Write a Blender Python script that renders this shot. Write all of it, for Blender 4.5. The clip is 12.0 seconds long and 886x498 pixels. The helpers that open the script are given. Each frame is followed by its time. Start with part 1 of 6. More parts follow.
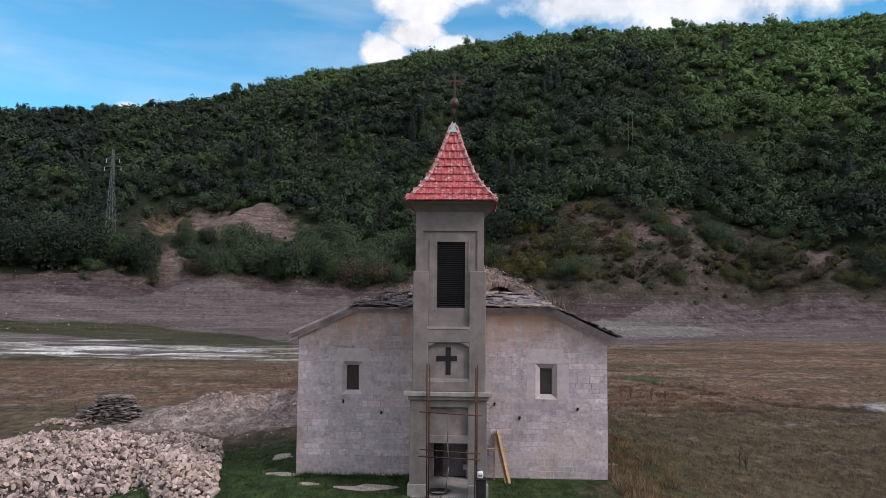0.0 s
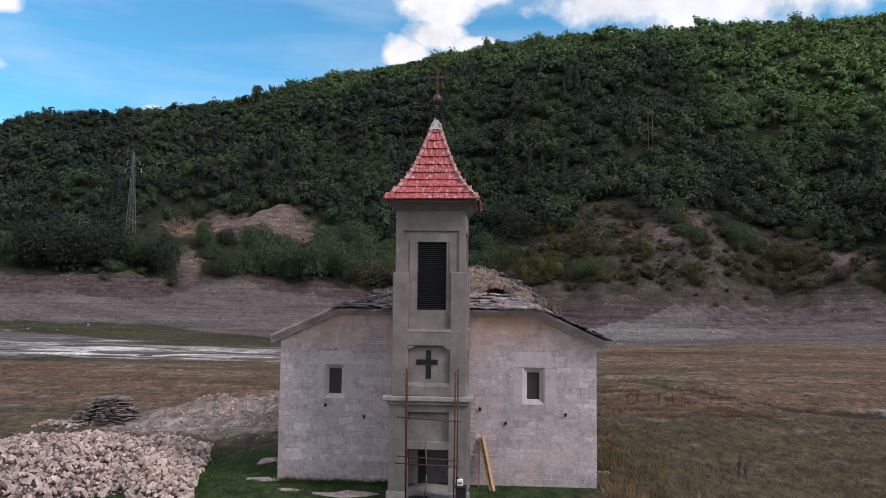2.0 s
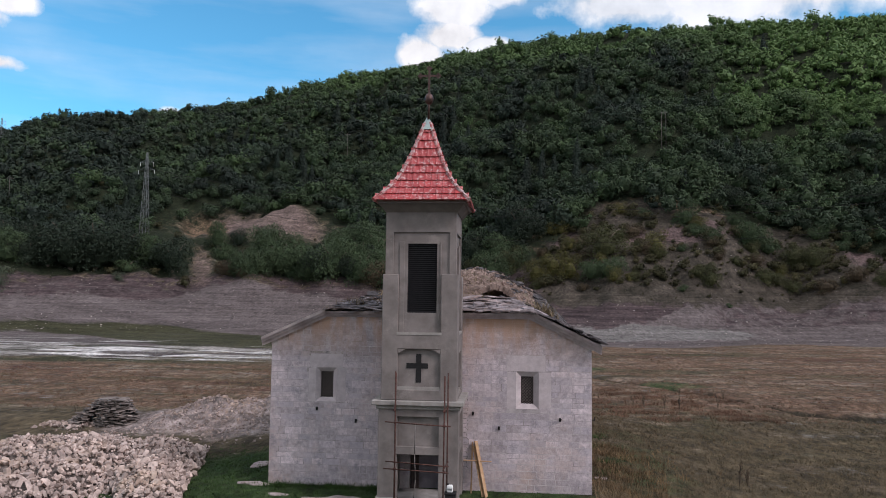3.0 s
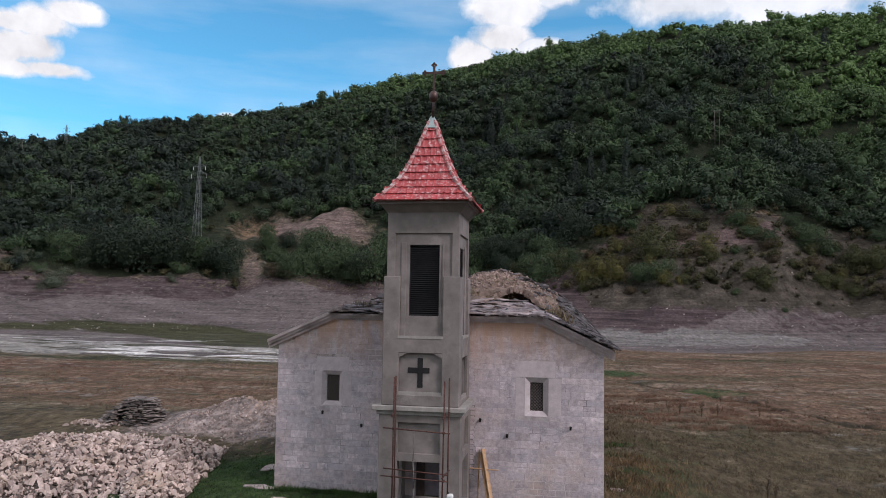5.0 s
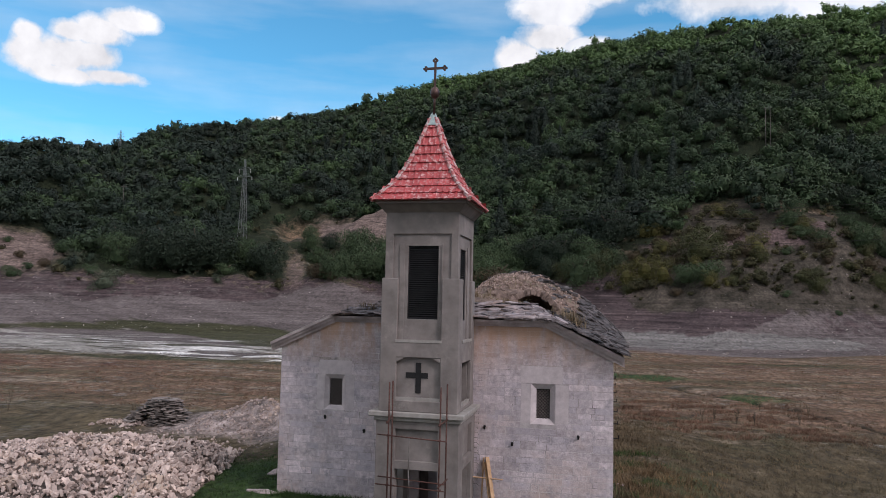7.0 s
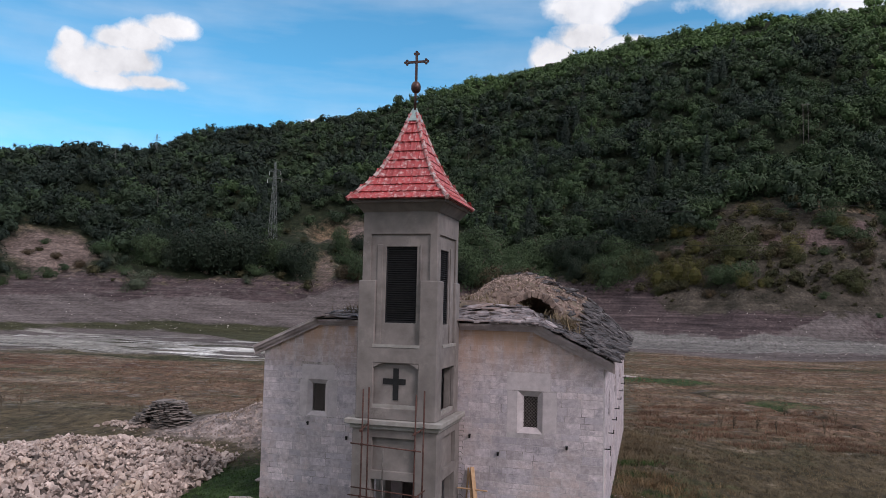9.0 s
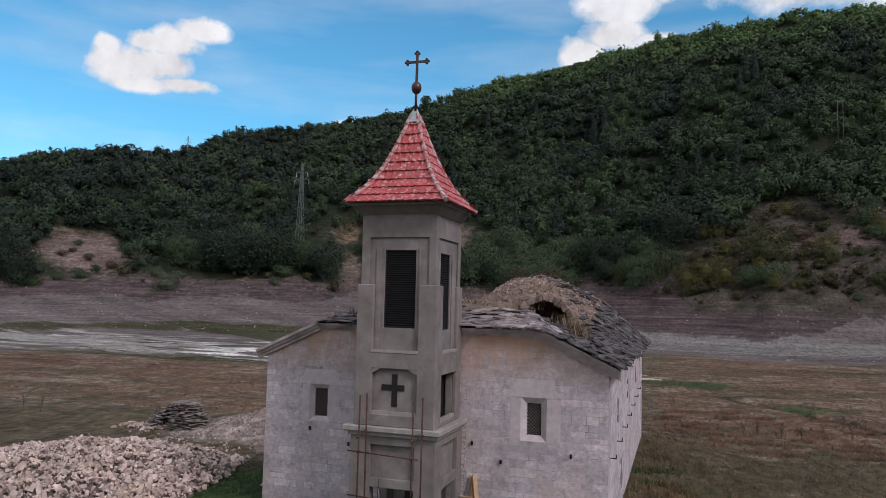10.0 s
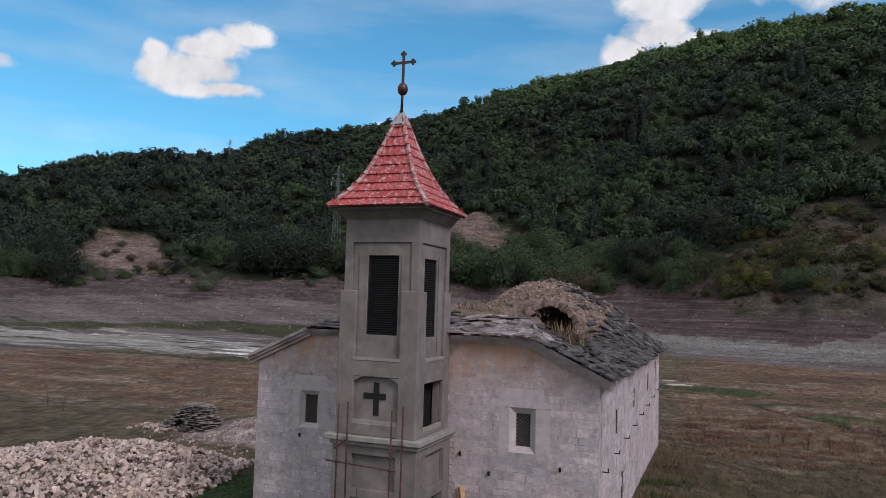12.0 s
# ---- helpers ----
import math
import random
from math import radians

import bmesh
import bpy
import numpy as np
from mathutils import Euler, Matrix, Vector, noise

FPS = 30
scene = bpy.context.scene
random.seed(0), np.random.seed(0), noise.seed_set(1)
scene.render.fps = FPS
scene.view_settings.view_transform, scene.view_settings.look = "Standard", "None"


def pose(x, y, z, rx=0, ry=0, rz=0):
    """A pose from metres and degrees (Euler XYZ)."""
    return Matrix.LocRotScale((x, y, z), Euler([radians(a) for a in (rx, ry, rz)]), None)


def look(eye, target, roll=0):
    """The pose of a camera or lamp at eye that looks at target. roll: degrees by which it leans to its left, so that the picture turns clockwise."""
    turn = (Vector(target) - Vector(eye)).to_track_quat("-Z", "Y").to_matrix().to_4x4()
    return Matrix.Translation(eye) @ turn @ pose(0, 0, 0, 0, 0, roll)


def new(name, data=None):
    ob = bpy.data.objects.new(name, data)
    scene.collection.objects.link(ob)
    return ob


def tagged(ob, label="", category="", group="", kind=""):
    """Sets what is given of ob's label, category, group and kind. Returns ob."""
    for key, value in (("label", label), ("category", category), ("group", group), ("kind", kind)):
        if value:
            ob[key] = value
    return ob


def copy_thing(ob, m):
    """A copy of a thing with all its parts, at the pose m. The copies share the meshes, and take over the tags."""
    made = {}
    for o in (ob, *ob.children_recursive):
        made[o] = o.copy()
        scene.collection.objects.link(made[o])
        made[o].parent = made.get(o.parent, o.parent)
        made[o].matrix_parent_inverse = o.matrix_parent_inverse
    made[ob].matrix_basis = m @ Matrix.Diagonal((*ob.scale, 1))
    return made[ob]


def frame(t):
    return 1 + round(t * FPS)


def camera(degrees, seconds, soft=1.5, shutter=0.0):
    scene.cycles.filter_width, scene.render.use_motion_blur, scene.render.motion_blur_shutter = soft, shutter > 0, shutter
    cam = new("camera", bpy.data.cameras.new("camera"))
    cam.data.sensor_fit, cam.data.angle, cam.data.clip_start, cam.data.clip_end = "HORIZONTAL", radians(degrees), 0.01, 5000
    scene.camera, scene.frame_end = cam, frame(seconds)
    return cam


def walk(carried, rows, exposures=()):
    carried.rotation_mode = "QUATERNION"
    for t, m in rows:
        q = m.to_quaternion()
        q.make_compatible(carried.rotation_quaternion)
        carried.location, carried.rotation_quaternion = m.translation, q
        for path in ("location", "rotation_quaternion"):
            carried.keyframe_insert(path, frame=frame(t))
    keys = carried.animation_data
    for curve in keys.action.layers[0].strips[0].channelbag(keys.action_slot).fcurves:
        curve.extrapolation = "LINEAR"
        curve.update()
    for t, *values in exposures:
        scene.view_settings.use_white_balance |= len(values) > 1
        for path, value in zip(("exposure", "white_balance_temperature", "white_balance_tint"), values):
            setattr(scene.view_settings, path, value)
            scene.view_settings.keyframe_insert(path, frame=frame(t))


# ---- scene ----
cam = camera(63.1, 12.0, soft=0.6)
PATH = [
    (0, (0.776, -27.094, 6.549), (0.693, -25.101, 6.69), 0.5),
    (0.5, (1.08, -26.917, 6.562), (0.987, -24.924, 6.704), 0.4),
    (1, (1.411, -26.749, 6.567), (1.306, -24.757, 6.709), 0.4),
    (1.5, (1.748, -26.527, 6.57), (1.627, -24.536, 6.713), 0.5),
    (2, (2.118, -26.309, 6.58), (1.974, -24.319, 6.724), 0.6),
    (2.5, (2.486, -26.087, 6.627), (2.321, -24.099, 6.771), 0.6),
    (3, (2.852, -25.855, 6.659), (2.669, -23.868, 6.804), 0.7),
    (5, (4.333, -24.987, 6.704), (4.008, -23.019, 6.853), 1.0),
    (5.5, (4.669, -24.738, 6.724), (4.309, -22.776, 6.873), 1.1),
    (6, (5.01, -24.483, 6.746), (4.616, -22.528, 6.895), 1.1),
    (6.5, (5.318, -24.232, 6.771), (4.897, -22.283, 6.92), 1.2),
    (7, (5.641, -23.96, 6.781), (5.189, -22.018, 6.931), 1.2),
    (9, (7.008, -22.636, 6.878), (6.464, -20.718, 7.029), 1.3),
    (9.5, (7.348, -22.318, 6.946), (6.767, -20.41, 7.096), 1.4),
    (10, (7.7, -21.978, 7.025), (7.079, -20.083, 7.175), 1.4),
    (10.5, (8.044, -21.663, 7.083), (7.381, -19.782, 7.233), 1.5),
    (11, (8.385, -21.34, 7.142), (7.693, -19.47, 7.292), 1.6),
    (11.5, (8.726, -21.085, 7.201), (8.008, -19.224, 7.351), 1.6),
    (12, (9.04, -20.913, 7.227), (8.313, -19.056, 7.377), 1.7),
]
walk(cam, [(t, look(e, a, r)) for t, e, a, r in PATH], [(0, -0.05), (6, -0.1), (9, -0.19), (11, -0.33), (12, -0.34)])

# ---- world, sun, exposure ----
SUN_AZ, SUN_EL = 120.0, 41.0     # degrees clockwise from +y, and above the horizon


def sky_world():
    w = bpy.data.worlds.new("sky")
    scene.world = w
    w.use_nodes = True
    nt = w.node_tree
    nt.nodes.clear()
    N, L = nt.nodes.new, nt.links.new
    out, bg = N("ShaderNodeOutputWorld"), N("ShaderNodeBackground")
    L(bg.outputs[0], out.inputs[0])
    sky = N("ShaderNodeTexSky")
    sky.sky_type, sky.sun_disc = "NISHITA", False
    sky.sun_elevation, sky.sun_rotation = radians(SUN_EL), radians(SUN_AZ)
    sky.air_density, sky.dust_density, sky.ozone_density = 1.0, 0.4, 2.5
    tc = N("ShaderNodeTexCoord")

    def math_node(op, a, b=None, clamp=False):
        n = N("ShaderNodeMath")
        n.operation, n.use_clamp = op, clamp
        for i, v in enumerate((a, b)):
            if v is None:
                continue
            if isinstance(v, (int, float)):
                n.inputs[i].default_value = v
            else:
                L(v, n.inputs[i])
        return n.outputs[0]

    def dot(v):
        n = N("ShaderNodeVectorMath")
        n.operation = "DOT_PRODUCT"
        L(tc.outputs["Generated"], n.inputs[0])
        n.inputs[1].default_value = v
        return n.outputs["Value"]

    noise_a = N("ShaderNodeTexNoise")
    noise_a.inputs["Scale"].default_value, noise_a.inputs["Detail"].default_value = 16.0, 9.0
    noise_a.inputs["Roughness"].default_value = 0.58
    L(tc.outputs["Generated"], noise_a.inputs["Vector"])
    puff = math_node("MULTIPLY", math_node("SUBTRACT", noise_a.outputs["Fac"], 0.5), 1.5)
    total = None
    # cumulus: azimuth, elevation, half width, half height (degrees), strength
    for az, el, a, b, s in ((-7.3, 19.2, 2.5, 1.9, 1.0), (-5.0, 20.6, 3.2, 1.5, 1.0), (-4.6, 22.6, 3.5, 1.9, 0.95), (-2.0, 19.9, 2.6, 0.9, 0.9),
                            (-1.2, 23.9, 3.4, 1.5, 0.8), (9.8, 22.7, 6.8, 2.1, 0.84), (22.0, 22.9, 14.0, 3.4, 0.88),
                            (-41.3, 16.7, 3.7, 1.7, 1.0), (-43.7, 16.5, 2.1, 1.8, 1.0), (-37.5, 19.6, 2.2, 1.0, 1.0), (-39.4, 18.5, 2.3, 1.5, 1.0),
                            (-38.6, 15.6, 3.0, 0.8, 1.0), (-41.5, 15.4, 3.6, 0.8, 1.0), (-43.9, 17.7, 1.2, 0.9, 1.0), (-41.3, 18.3, 1.6, 1.0, 1.0),
                            (-39.4, 16.9, 2.1, 1.6, 1.0), (-26.4, 13.6, 1.1, 0.6, 0.8), (-54.5, 15.4, 2.0, 0.8, 0.7)):
        az, el = radians(az), radians(el)
        c = Vector((math.sin(az) * math.cos(el), math.cos(az) * math.cos(el), math.sin(el)))
        right = Vector((math.cos(az), -math.sin(az), 0))
        up = right.cross(c)
        u = math_node("DIVIDE", dot(right), math.sin(radians(a)))
        v = math_node("DIVIDE", dot(up), math.sin(radians(b)))
        r = math_node("SQRT", math_node("ADD", math_node("MULTIPLY", u, u), math_node("MULTIPLY", v, v)))
        f = math_node("SUBTRACT", 1.0, r)
        front = math_node("GREATER_THAN", dot(c), 0.0)
        f = math_node("ADD", f, puff)
        f = math_node("MULTIPLY", math_node("MULTIPLY", f, 2.5, True), s)
        f = math_node("MULTIPLY", f, front)
        total = f if total is None else math_node("MAXIMUM", total, f)
    # thin high haze streaks
    stretch = N("ShaderNodeMapping")
    stretch.inputs["Scale"].default_value = (2.2, 2.2, 13.0)
    L(tc.outputs["Generated"], stretch.inputs["Vector"])
    noise_b = N("ShaderNodeTexNoise")
    noise_b.inputs["Scale"].default_value, noise_b.inputs["Detail"].default_value = 1.6, 5.0
    L(stretch.outputs[0], noise_b.inputs["Vector"])
    thin = math_node("MULTIPLY", math_node("MULTIPLY", math_node("SUBTRACT", noise_b.outputs["Fac"], 0.42), 2.2, True), 0.38)
    # broken cloud over the rest of the sky, higher up than the view
    noise_c = N("ShaderNodeTexNoise")
    noise_c.inputs["Scale"].default_value, noise_c.inputs["Detail"].default_value = 2.2, 6.0
    L(tc.outputs["Generated"], noise_c.inputs["Vector"])
    high = math_node("MULTIPLY", math_node("SUBTRACT", dot((0, 0, 1)), 0.42), 5.0, True)
    behind = math_node("MULTIPLY", math_node("SUBTRACT", dot((0.0, -1.0, 0.0)), -0.25), 3.0, True)
    high = math_node("MAXIMUM", high, behind)
    broken = math_node("MULTIPLY", math_node("MULTIPLY", math_node("SUBTRACT", noise_c.outputs["Fac"], 0.33), 5.0, True), high)
    total = math_node("MAXIMUM", math_node("MAXIMUM", total, thin), broken)
    blue = N("ShaderNodeMix")
    blue.data_type, blue.blend_type = "RGBA", "MULTIPLY"
    blue.inputs["Factor"].default_value = 1.0
    L(sky.outputs[0], blue.inputs[6])
    blue.inputs[7].default_value = SKY_TINT
    mix = N("ShaderNodeMix")
    mix.data_type = "RGBA"
    L(total, mix.inputs["Factor"])
    L(blue.outputs[2], mix.inputs[6])
    tone = N("ShaderNodeMix")
    tone.data_type = "RGBA"
    L(noise_a.outputs["Fac"], tone.inputs["Factor"])
    tone.inputs[6].default_value, tone.inputs[7].default_value = CLOUD_DIM, CLOUD_LIT
    L(tone.outputs[2], mix.inputs[7])
    L(mix.outputs[2], bg.inputs["Color"])
    bg.inputs["Strength"].default_value = 0.115


SKY_TINT = (0.77, 1.58, 1.72, 1)
CLOUD_DIM, CLOUD_LIT = (4.6, 4.6, 5.1, 1), (13.0, 12.8, 13.2, 1)
sky_world()
sun = new("sun", bpy.data.lights.new("sun", "SUN"))
sun.data.energy, sun.data.angle, sun.data.color = 2.3, radians(13), (1.0, 0.885, 0.915)
_a, _e = radians(SUN_AZ), radians(SUN_EL)
sun.matrix_world = look((60 * math.sin(_a), 60 * math.cos(_a), 90), (0, 0, 90 - 60 * math.tan(_e)))
scene.view_settings.exposure = 0.0


# ---- materials ----
def material(name, dark, light, scale=3.0, rough=0.85, bump=0.3, fine=30.0, metal=0.0, rand=0.0, island=0.0,
             blotch=0.25, big=0.4, tone="", stain=None, stain_scale=1.2, stain_at=0.58, spec=0.3, depth=0.02, warm=None, rand_to=None, wash=None):
    """A weathered surface: fine grain between two colours, large blotches, per-piece variation, stains and relief."""
    m = bpy.data.materials.new(name)
    m.use_nodes = True
    nt = m.node_tree
    N, L = nt.nodes.new, nt.links.new
    bsdf = nt.nodes["Principled BSDF"]
    bsdf.inputs["Roughness"].default_value, bsdf.inputs["Metallic"].default_value = rough, metal
    bsdf.inputs["Specular IOR Level"].default_value = spec
    geo = N("ShaderNodeNewGeometry")

    def tex(s, detail=6.0, r=0.6):
        n = N("ShaderNodeTexNoise")
        n.inputs["Scale"].default_value, n.inputs["Detail"].default_value, n.inputs["Roughness"].default_value = s, detail, r
        L(geo.outputs["Position"], n.inputs["Vector"])
        return n.outputs["Fac"]

    def ranged(v, a, b, c, d):
        n = N("ShaderNodeMapRange")
        L(v, n.inputs[0])
        for i, x in enumerate((a, b, c, d)):
            n.inputs[1 + i].default_value = x
        return n.outputs[0]

    def mixed(f, a, b, blend="MIX"):
        n = N("ShaderNodeMix")
        n.data_type, n.blend_type = "RGBA", blend
        for sock, v in ((n.inputs["Factor"], f), (n.inputs[6], a), (n.inputs[7], b)):
            if isinstance(v, float):
                sock.default_value = v
            elif isinstance(v, tuple):
                sock.default_value = (*v[:3], 1)
            else:
                L(v, sock)
        return n.outputs[2]

    grain = tex(scale)
    col = mixed(ranged(grain, 0.3, 0.7, 0, 1), dark, light)

    def gain(col, v, amount):
        g = N("ShaderNodeCombineColor")
        k = ranged(v, 0, 1, 1 - amount, 1 + amount)
        for i in range(3):
            L(k, g.inputs[i])
        return mixed(1.0, col, g.outputs[0], "MULTIPLY")

    if blotch:
        col = gain(col, ranged(tex(big, 4.0), 0.3, 0.7, 0, 1), blotch)
    if rand:
        info = N("ShaderNodeObjectInfo")
        col = gain(col, info.outputs["Random"], rand)
        if rand_to:
            fr = N("ShaderNodeMath")
            fr.operation = "MULTIPLY"
            L(info.outputs["Random"], fr.inputs[0])
            fr.inputs[1].default_value = 17.3
            fr2 = N("ShaderNodeMath")
            fr2.operation = "FRACT"
            L(fr.outputs[0], fr2.inputs[0])
            col = mixed(ranged(fr2.outputs[0], 0.3, 1.0, 0, 0.55), col, rand_to)
    if island:
        col = gain(col, geo.outputs["Random Per Island"], island)
    if tone:
        at = N("ShaderNodeAttribute")
        at.attribute_name = tone
        # tone pulls leaves to yellow-green; it also carries the forest's painted sunlight
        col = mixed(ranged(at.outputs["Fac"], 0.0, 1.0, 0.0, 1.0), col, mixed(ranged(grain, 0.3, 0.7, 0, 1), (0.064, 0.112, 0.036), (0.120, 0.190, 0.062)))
    if warm:
        col = mixed(ranged(tex(0.45, 7.0, 0.7), 0.50, 0.68, 0, 0.6), col, warm)
    if stain:
        col = mixed(ranged(tex(stain_scale, 8.0, 0.7), stain_at - 0.05, stain_at + 0.08, 0, 0.85), col, stain)
    if wash:
        colour, low, high = wash
        place = N("ShaderNodeSeparateXYZ")
        L(geo.outputs["Position"], place.inputs[0])
        runs = N("ShaderNodeMapping")
        runs.inputs["Scale"].default_value = (1.6, 1.6, 0.45)
        L(geo.outputs["Position"], runs.inputs["Vector"])
        n = N("ShaderNodeTexNoise")
        n.inputs["Scale"].default_value, n.inputs["Detail"].default_value = 1.3, 7.0
        L(runs.outputs[0], n.inputs["Vector"])
        both = N("ShaderNodeMath")
        both.operation = "MULTIPLY"
        L(ranged(place.outputs["Z"], low, high, 0, 0.95), both.inputs[0])
        L(ranged(n.outputs["Fac"], 0.36, 0.56, 0, 1), both.inputs[1])
        col = mixed(both.outputs[0], col, colour)
    L(col, bsdf.inputs["Base Color"])
    if bump:
        b = N("ShaderNodeBump")
        b.inputs["Strength"].default_value, b.inputs["Distance"].default_value = bump, depth
        L(tex(fine, 8.0, 0.7), b.inputs["Height"])
        L(b.outputs[0], bsdf.inputs["Normal"])
    return m


CONCRETE = material("grey_render", (0.154, 0.135, 0.127), (0.240, 0.212, 0.201), 2.0, 0.9, 0.35, 18, blotch=0.2, big=0.8, stain=(0.30, 0.268, 0.25), stain_scale=1.1, stain_at=0.62)
LEDGE = material("pale_concrete", (0.24, 0.22, 0.205), (0.34, 0.32, 0.30), 4.0, 0.9, 0.25, 18, blotch=0.12)
STONE = material("pink_limestone", (0.36, 0.308, 0.325), (0.65, 0.565, 0.585), 7.0, 0.92, 0.9, 22, island=0.13, rand=0.17, blotch=0.22, big=0.55,
                 stain=(0.27, 0.245, 0.27), stain_scale=2.2, stain_at=0.575, depth=0.014, warm=(0.52, 0.38, 0.32), rand_to=(0.39, 0.355, 0.405), wash=((0.43, 0.255, 0.16), 4.5, 6.2))
MORTAR = material("lime_mortar", (0.34, 0.302, 0.305), (0.58, 0.522, 0.522), 2.5, 0.95, 0.5, 25, blotch=0.25, stain=(0.17, 0.15, 0.15), stain_scale=1.6, stain_at=0.56,
                  wash=((0.43, 0.27, 0.18), 4.5, 6.2))
FRAME_STONE = material("dressed_limestone", (0.41, 0.357, 0.366), (0.555, 0.488, 0.500), 4.0, 0.9, 0.3, 20, blotch=0.14, big=0.8)
CORNICE = material("cornice_stone", (0.26, 0.212, 0.205), (0.47, 0.392, 0.385), 2.5, 0.92, 0.5, 12, blotch=0.2)
SLATE = material("grey_slate", (0.022, 0.019, 0.020), (0.098, 0.084, 0.085), 2.5, 0.75, 0.6, 14, rand=0.55, blotch=0.25,
                 stain=(0.30, 0.262, 0.262), stain_scale=1.5, stain_at=0.60)
SLATE_LOOSE = material("grey_slate_joined", (0.022, 0.019, 0.020), (0.098, 0.084, 0.085), 2.5, 0.75, 0.6, 14, island=0.5, blotch=0.25,
                       stain=(0.30, 0.262, 0.262), stain_scale=1.5, stain_at=0.60)
LICHEN_SLATE = material("lichened_slate", (0.06, 0.050, 0.052), (0.30, 0.256, 0.260), 3.0, 0.85, 0.7, 14, rand=0.35, island=0.3, blotch=0.3,
                        stain=(0.055, 0.047, 0.05), stain_scale=1.7, stain_at=0.56, warm=(0.30, 0.20, 0.16))
STACK_SLATE = material("brown_slate", (0.075, 0.062, 0.056), (0.26, 0.22, 0.20), 2.5, 0.8, 0.5, 14, rand=0.5)
HEAP_GAP_DARK = material("heap_gap_dark", (0.085, 0.068, 0.060), (0.19, 0.155, 0.138), 2.0, 0.95, 0.8, 9, blotch=0.3, depth=0.05)
RUBBLE = material("roof_rubble", (0.085, 0.058, 0.048), (0.25, 0.18, 0.15), 3.2, 0.95, 0.9, 7, blotch=0.3, big=0.9,
                  stain=(0.16, 0.145, 0.10), stain_scale=1.0, stain_at=0.55, depth=0.12)
VAULT_STONE = material("vault_stone", (0.15, 0.105, 0.09), (0.33, 0.25, 0.215), 4.0, 0.95, 0.7, 9, rand=0.25, island=0.25, depth=0.03)
TILE = material("glazed_red_tile", (0.30, 0.034, 0.040), (0.41, 0.060, 0.062), 5.0, 0.5, 0.2, 30, rand=0.16, blotch=0.15,
                stain=(0.60, 0.42, 0.41), stain_scale=9.0, stain_at=0.565, spec=0.5)
RIDGE_TILE = material("mortared_ridge_tile", (0.28, 0.050, 0.052), (0.40, 0.115, 0.11), 5.0, 0.6, 0.3, 20, rand=0.15,
                      stain=(0.50, 0.45, 0.44), stain_scale=6.0, stain_at=0.50)
ZINC = material("pale_green_zinc", (0.22, 0.29, 0.29), (0.36, 0.43, 0.42), 8.0, 0.55, 0.2, 30, metal=0.4)
IRON = material("rusty_iron", (0.045, 0.022, 0.018), (0.115, 0.055, 0.045), 12.0, 0.75, 0.4, 60, metal=0.3)
DARK_IRON = material("dark_iron", (0.012, 0.011, 0.012), (0.03, 0.027, 0.027), 12.0, 0.6, 0.3, 60, metal=0.5)
BALL_METAL = material("tarnished_copper", (0.05, 0.03, 0.028), (0.12, 0.075, 0.065), 9.0, 0.42, 0.2, 30, metal=0.7)
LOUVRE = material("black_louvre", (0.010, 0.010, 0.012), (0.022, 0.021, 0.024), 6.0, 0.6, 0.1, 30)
GRILLE = material("grey_iron", (0.075, 0.063, 0.06), (0.145, 0.125, 0.118), 12.0, 0.7, 0.2, 60, metal=0.2)
SHUTTER = material("dark_shutter", (0.030, 0.021, 0.020), (0.062, 0.046, 0.043), 6.0, 0.8, 0.1, 30)
BLACK = material("plain_black", (0.008, 0.008, 0.009), (0.018, 0.017, 0.018), 6.0, 0.7, 0.1, 30)
WOOD = material("bare_plank", (0.33, 0.20, 0.11), (0.50, 0.33, 0.20), 6.0, 0.8, 0.3, 30, blotch=0.15)
ROPE = material("grey_cable", (0.10, 0.09, 0.085), (0.20, 0.18, 0.17), 9.0, 0.8, 0.1, 40)
PLASTIC = material("white_plastic", (0.62, 0.62, 0.62), (0.74, 0.74, 0.73), 9.0, 0.5, 0.0, 40)
ROCK = material("pale_rubble_stone", (0.20, 0.156, 0.140), (0.50, 0.402, 0.36), 2.6, 0.93, 0.8, 12, rand=0.24, island=0.28, warm=(0.42, 0.31, 0.22), blotch=0.18, big=0.5, depth=0.03)
PIPE = material("steel_lattice", (0.13, 0.14, 0.14), (0.20, 0.21, 0.21), 3.0, 0.6, 0.0, 9, metal=0.4)
POLE_WOOD = material("weathered_pole", (0.075, 0.070, 0.064), (0.13, 0.12, 0.11), 3.0, 0.9, 0.0, 9)
BARK = material("bark", (0.06, 0.048, 0.038), (0.13, 0.105, 0.085), 2.0, 0.95, 0.6, 6)
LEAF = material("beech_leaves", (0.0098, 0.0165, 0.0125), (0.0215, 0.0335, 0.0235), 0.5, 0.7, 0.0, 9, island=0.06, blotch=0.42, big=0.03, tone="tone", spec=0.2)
LEAF_DARK = material("dark_leaves", (0.010, 0.0175, 0.0115), (0.023, 0.035, 0.020), 0.9, 0.7, 0.0, 9, island=0.14, blotch=0.2, big=0.05, spec=0.2)
LEAF_PALE = material("pale_leaves", (0.025, 0.043, 0.021), (0.060, 0.088, 0.040), 0.9, 0.7, 0.0, 9, island=0.14, blotch=0.2, big=0.05, spec=0.2)
LEAF_GOLD = material("turning_leaves", (0.042, 0.044, 0.013), (0.095, 0.085, 0.024), 0.9, 0.7, 0.0, 9, island=0.14, blotch=0.2, big=0.05, spec=0.2)
LEAF_OLIVE = material("olive_leaves", (0.030, 0.036, 0.015), (0.074, 0.076, 0.030), 0.9, 0.7, 0.0, 9, island=0.14, blotch=0.2, big=0.05, spec=0.2)
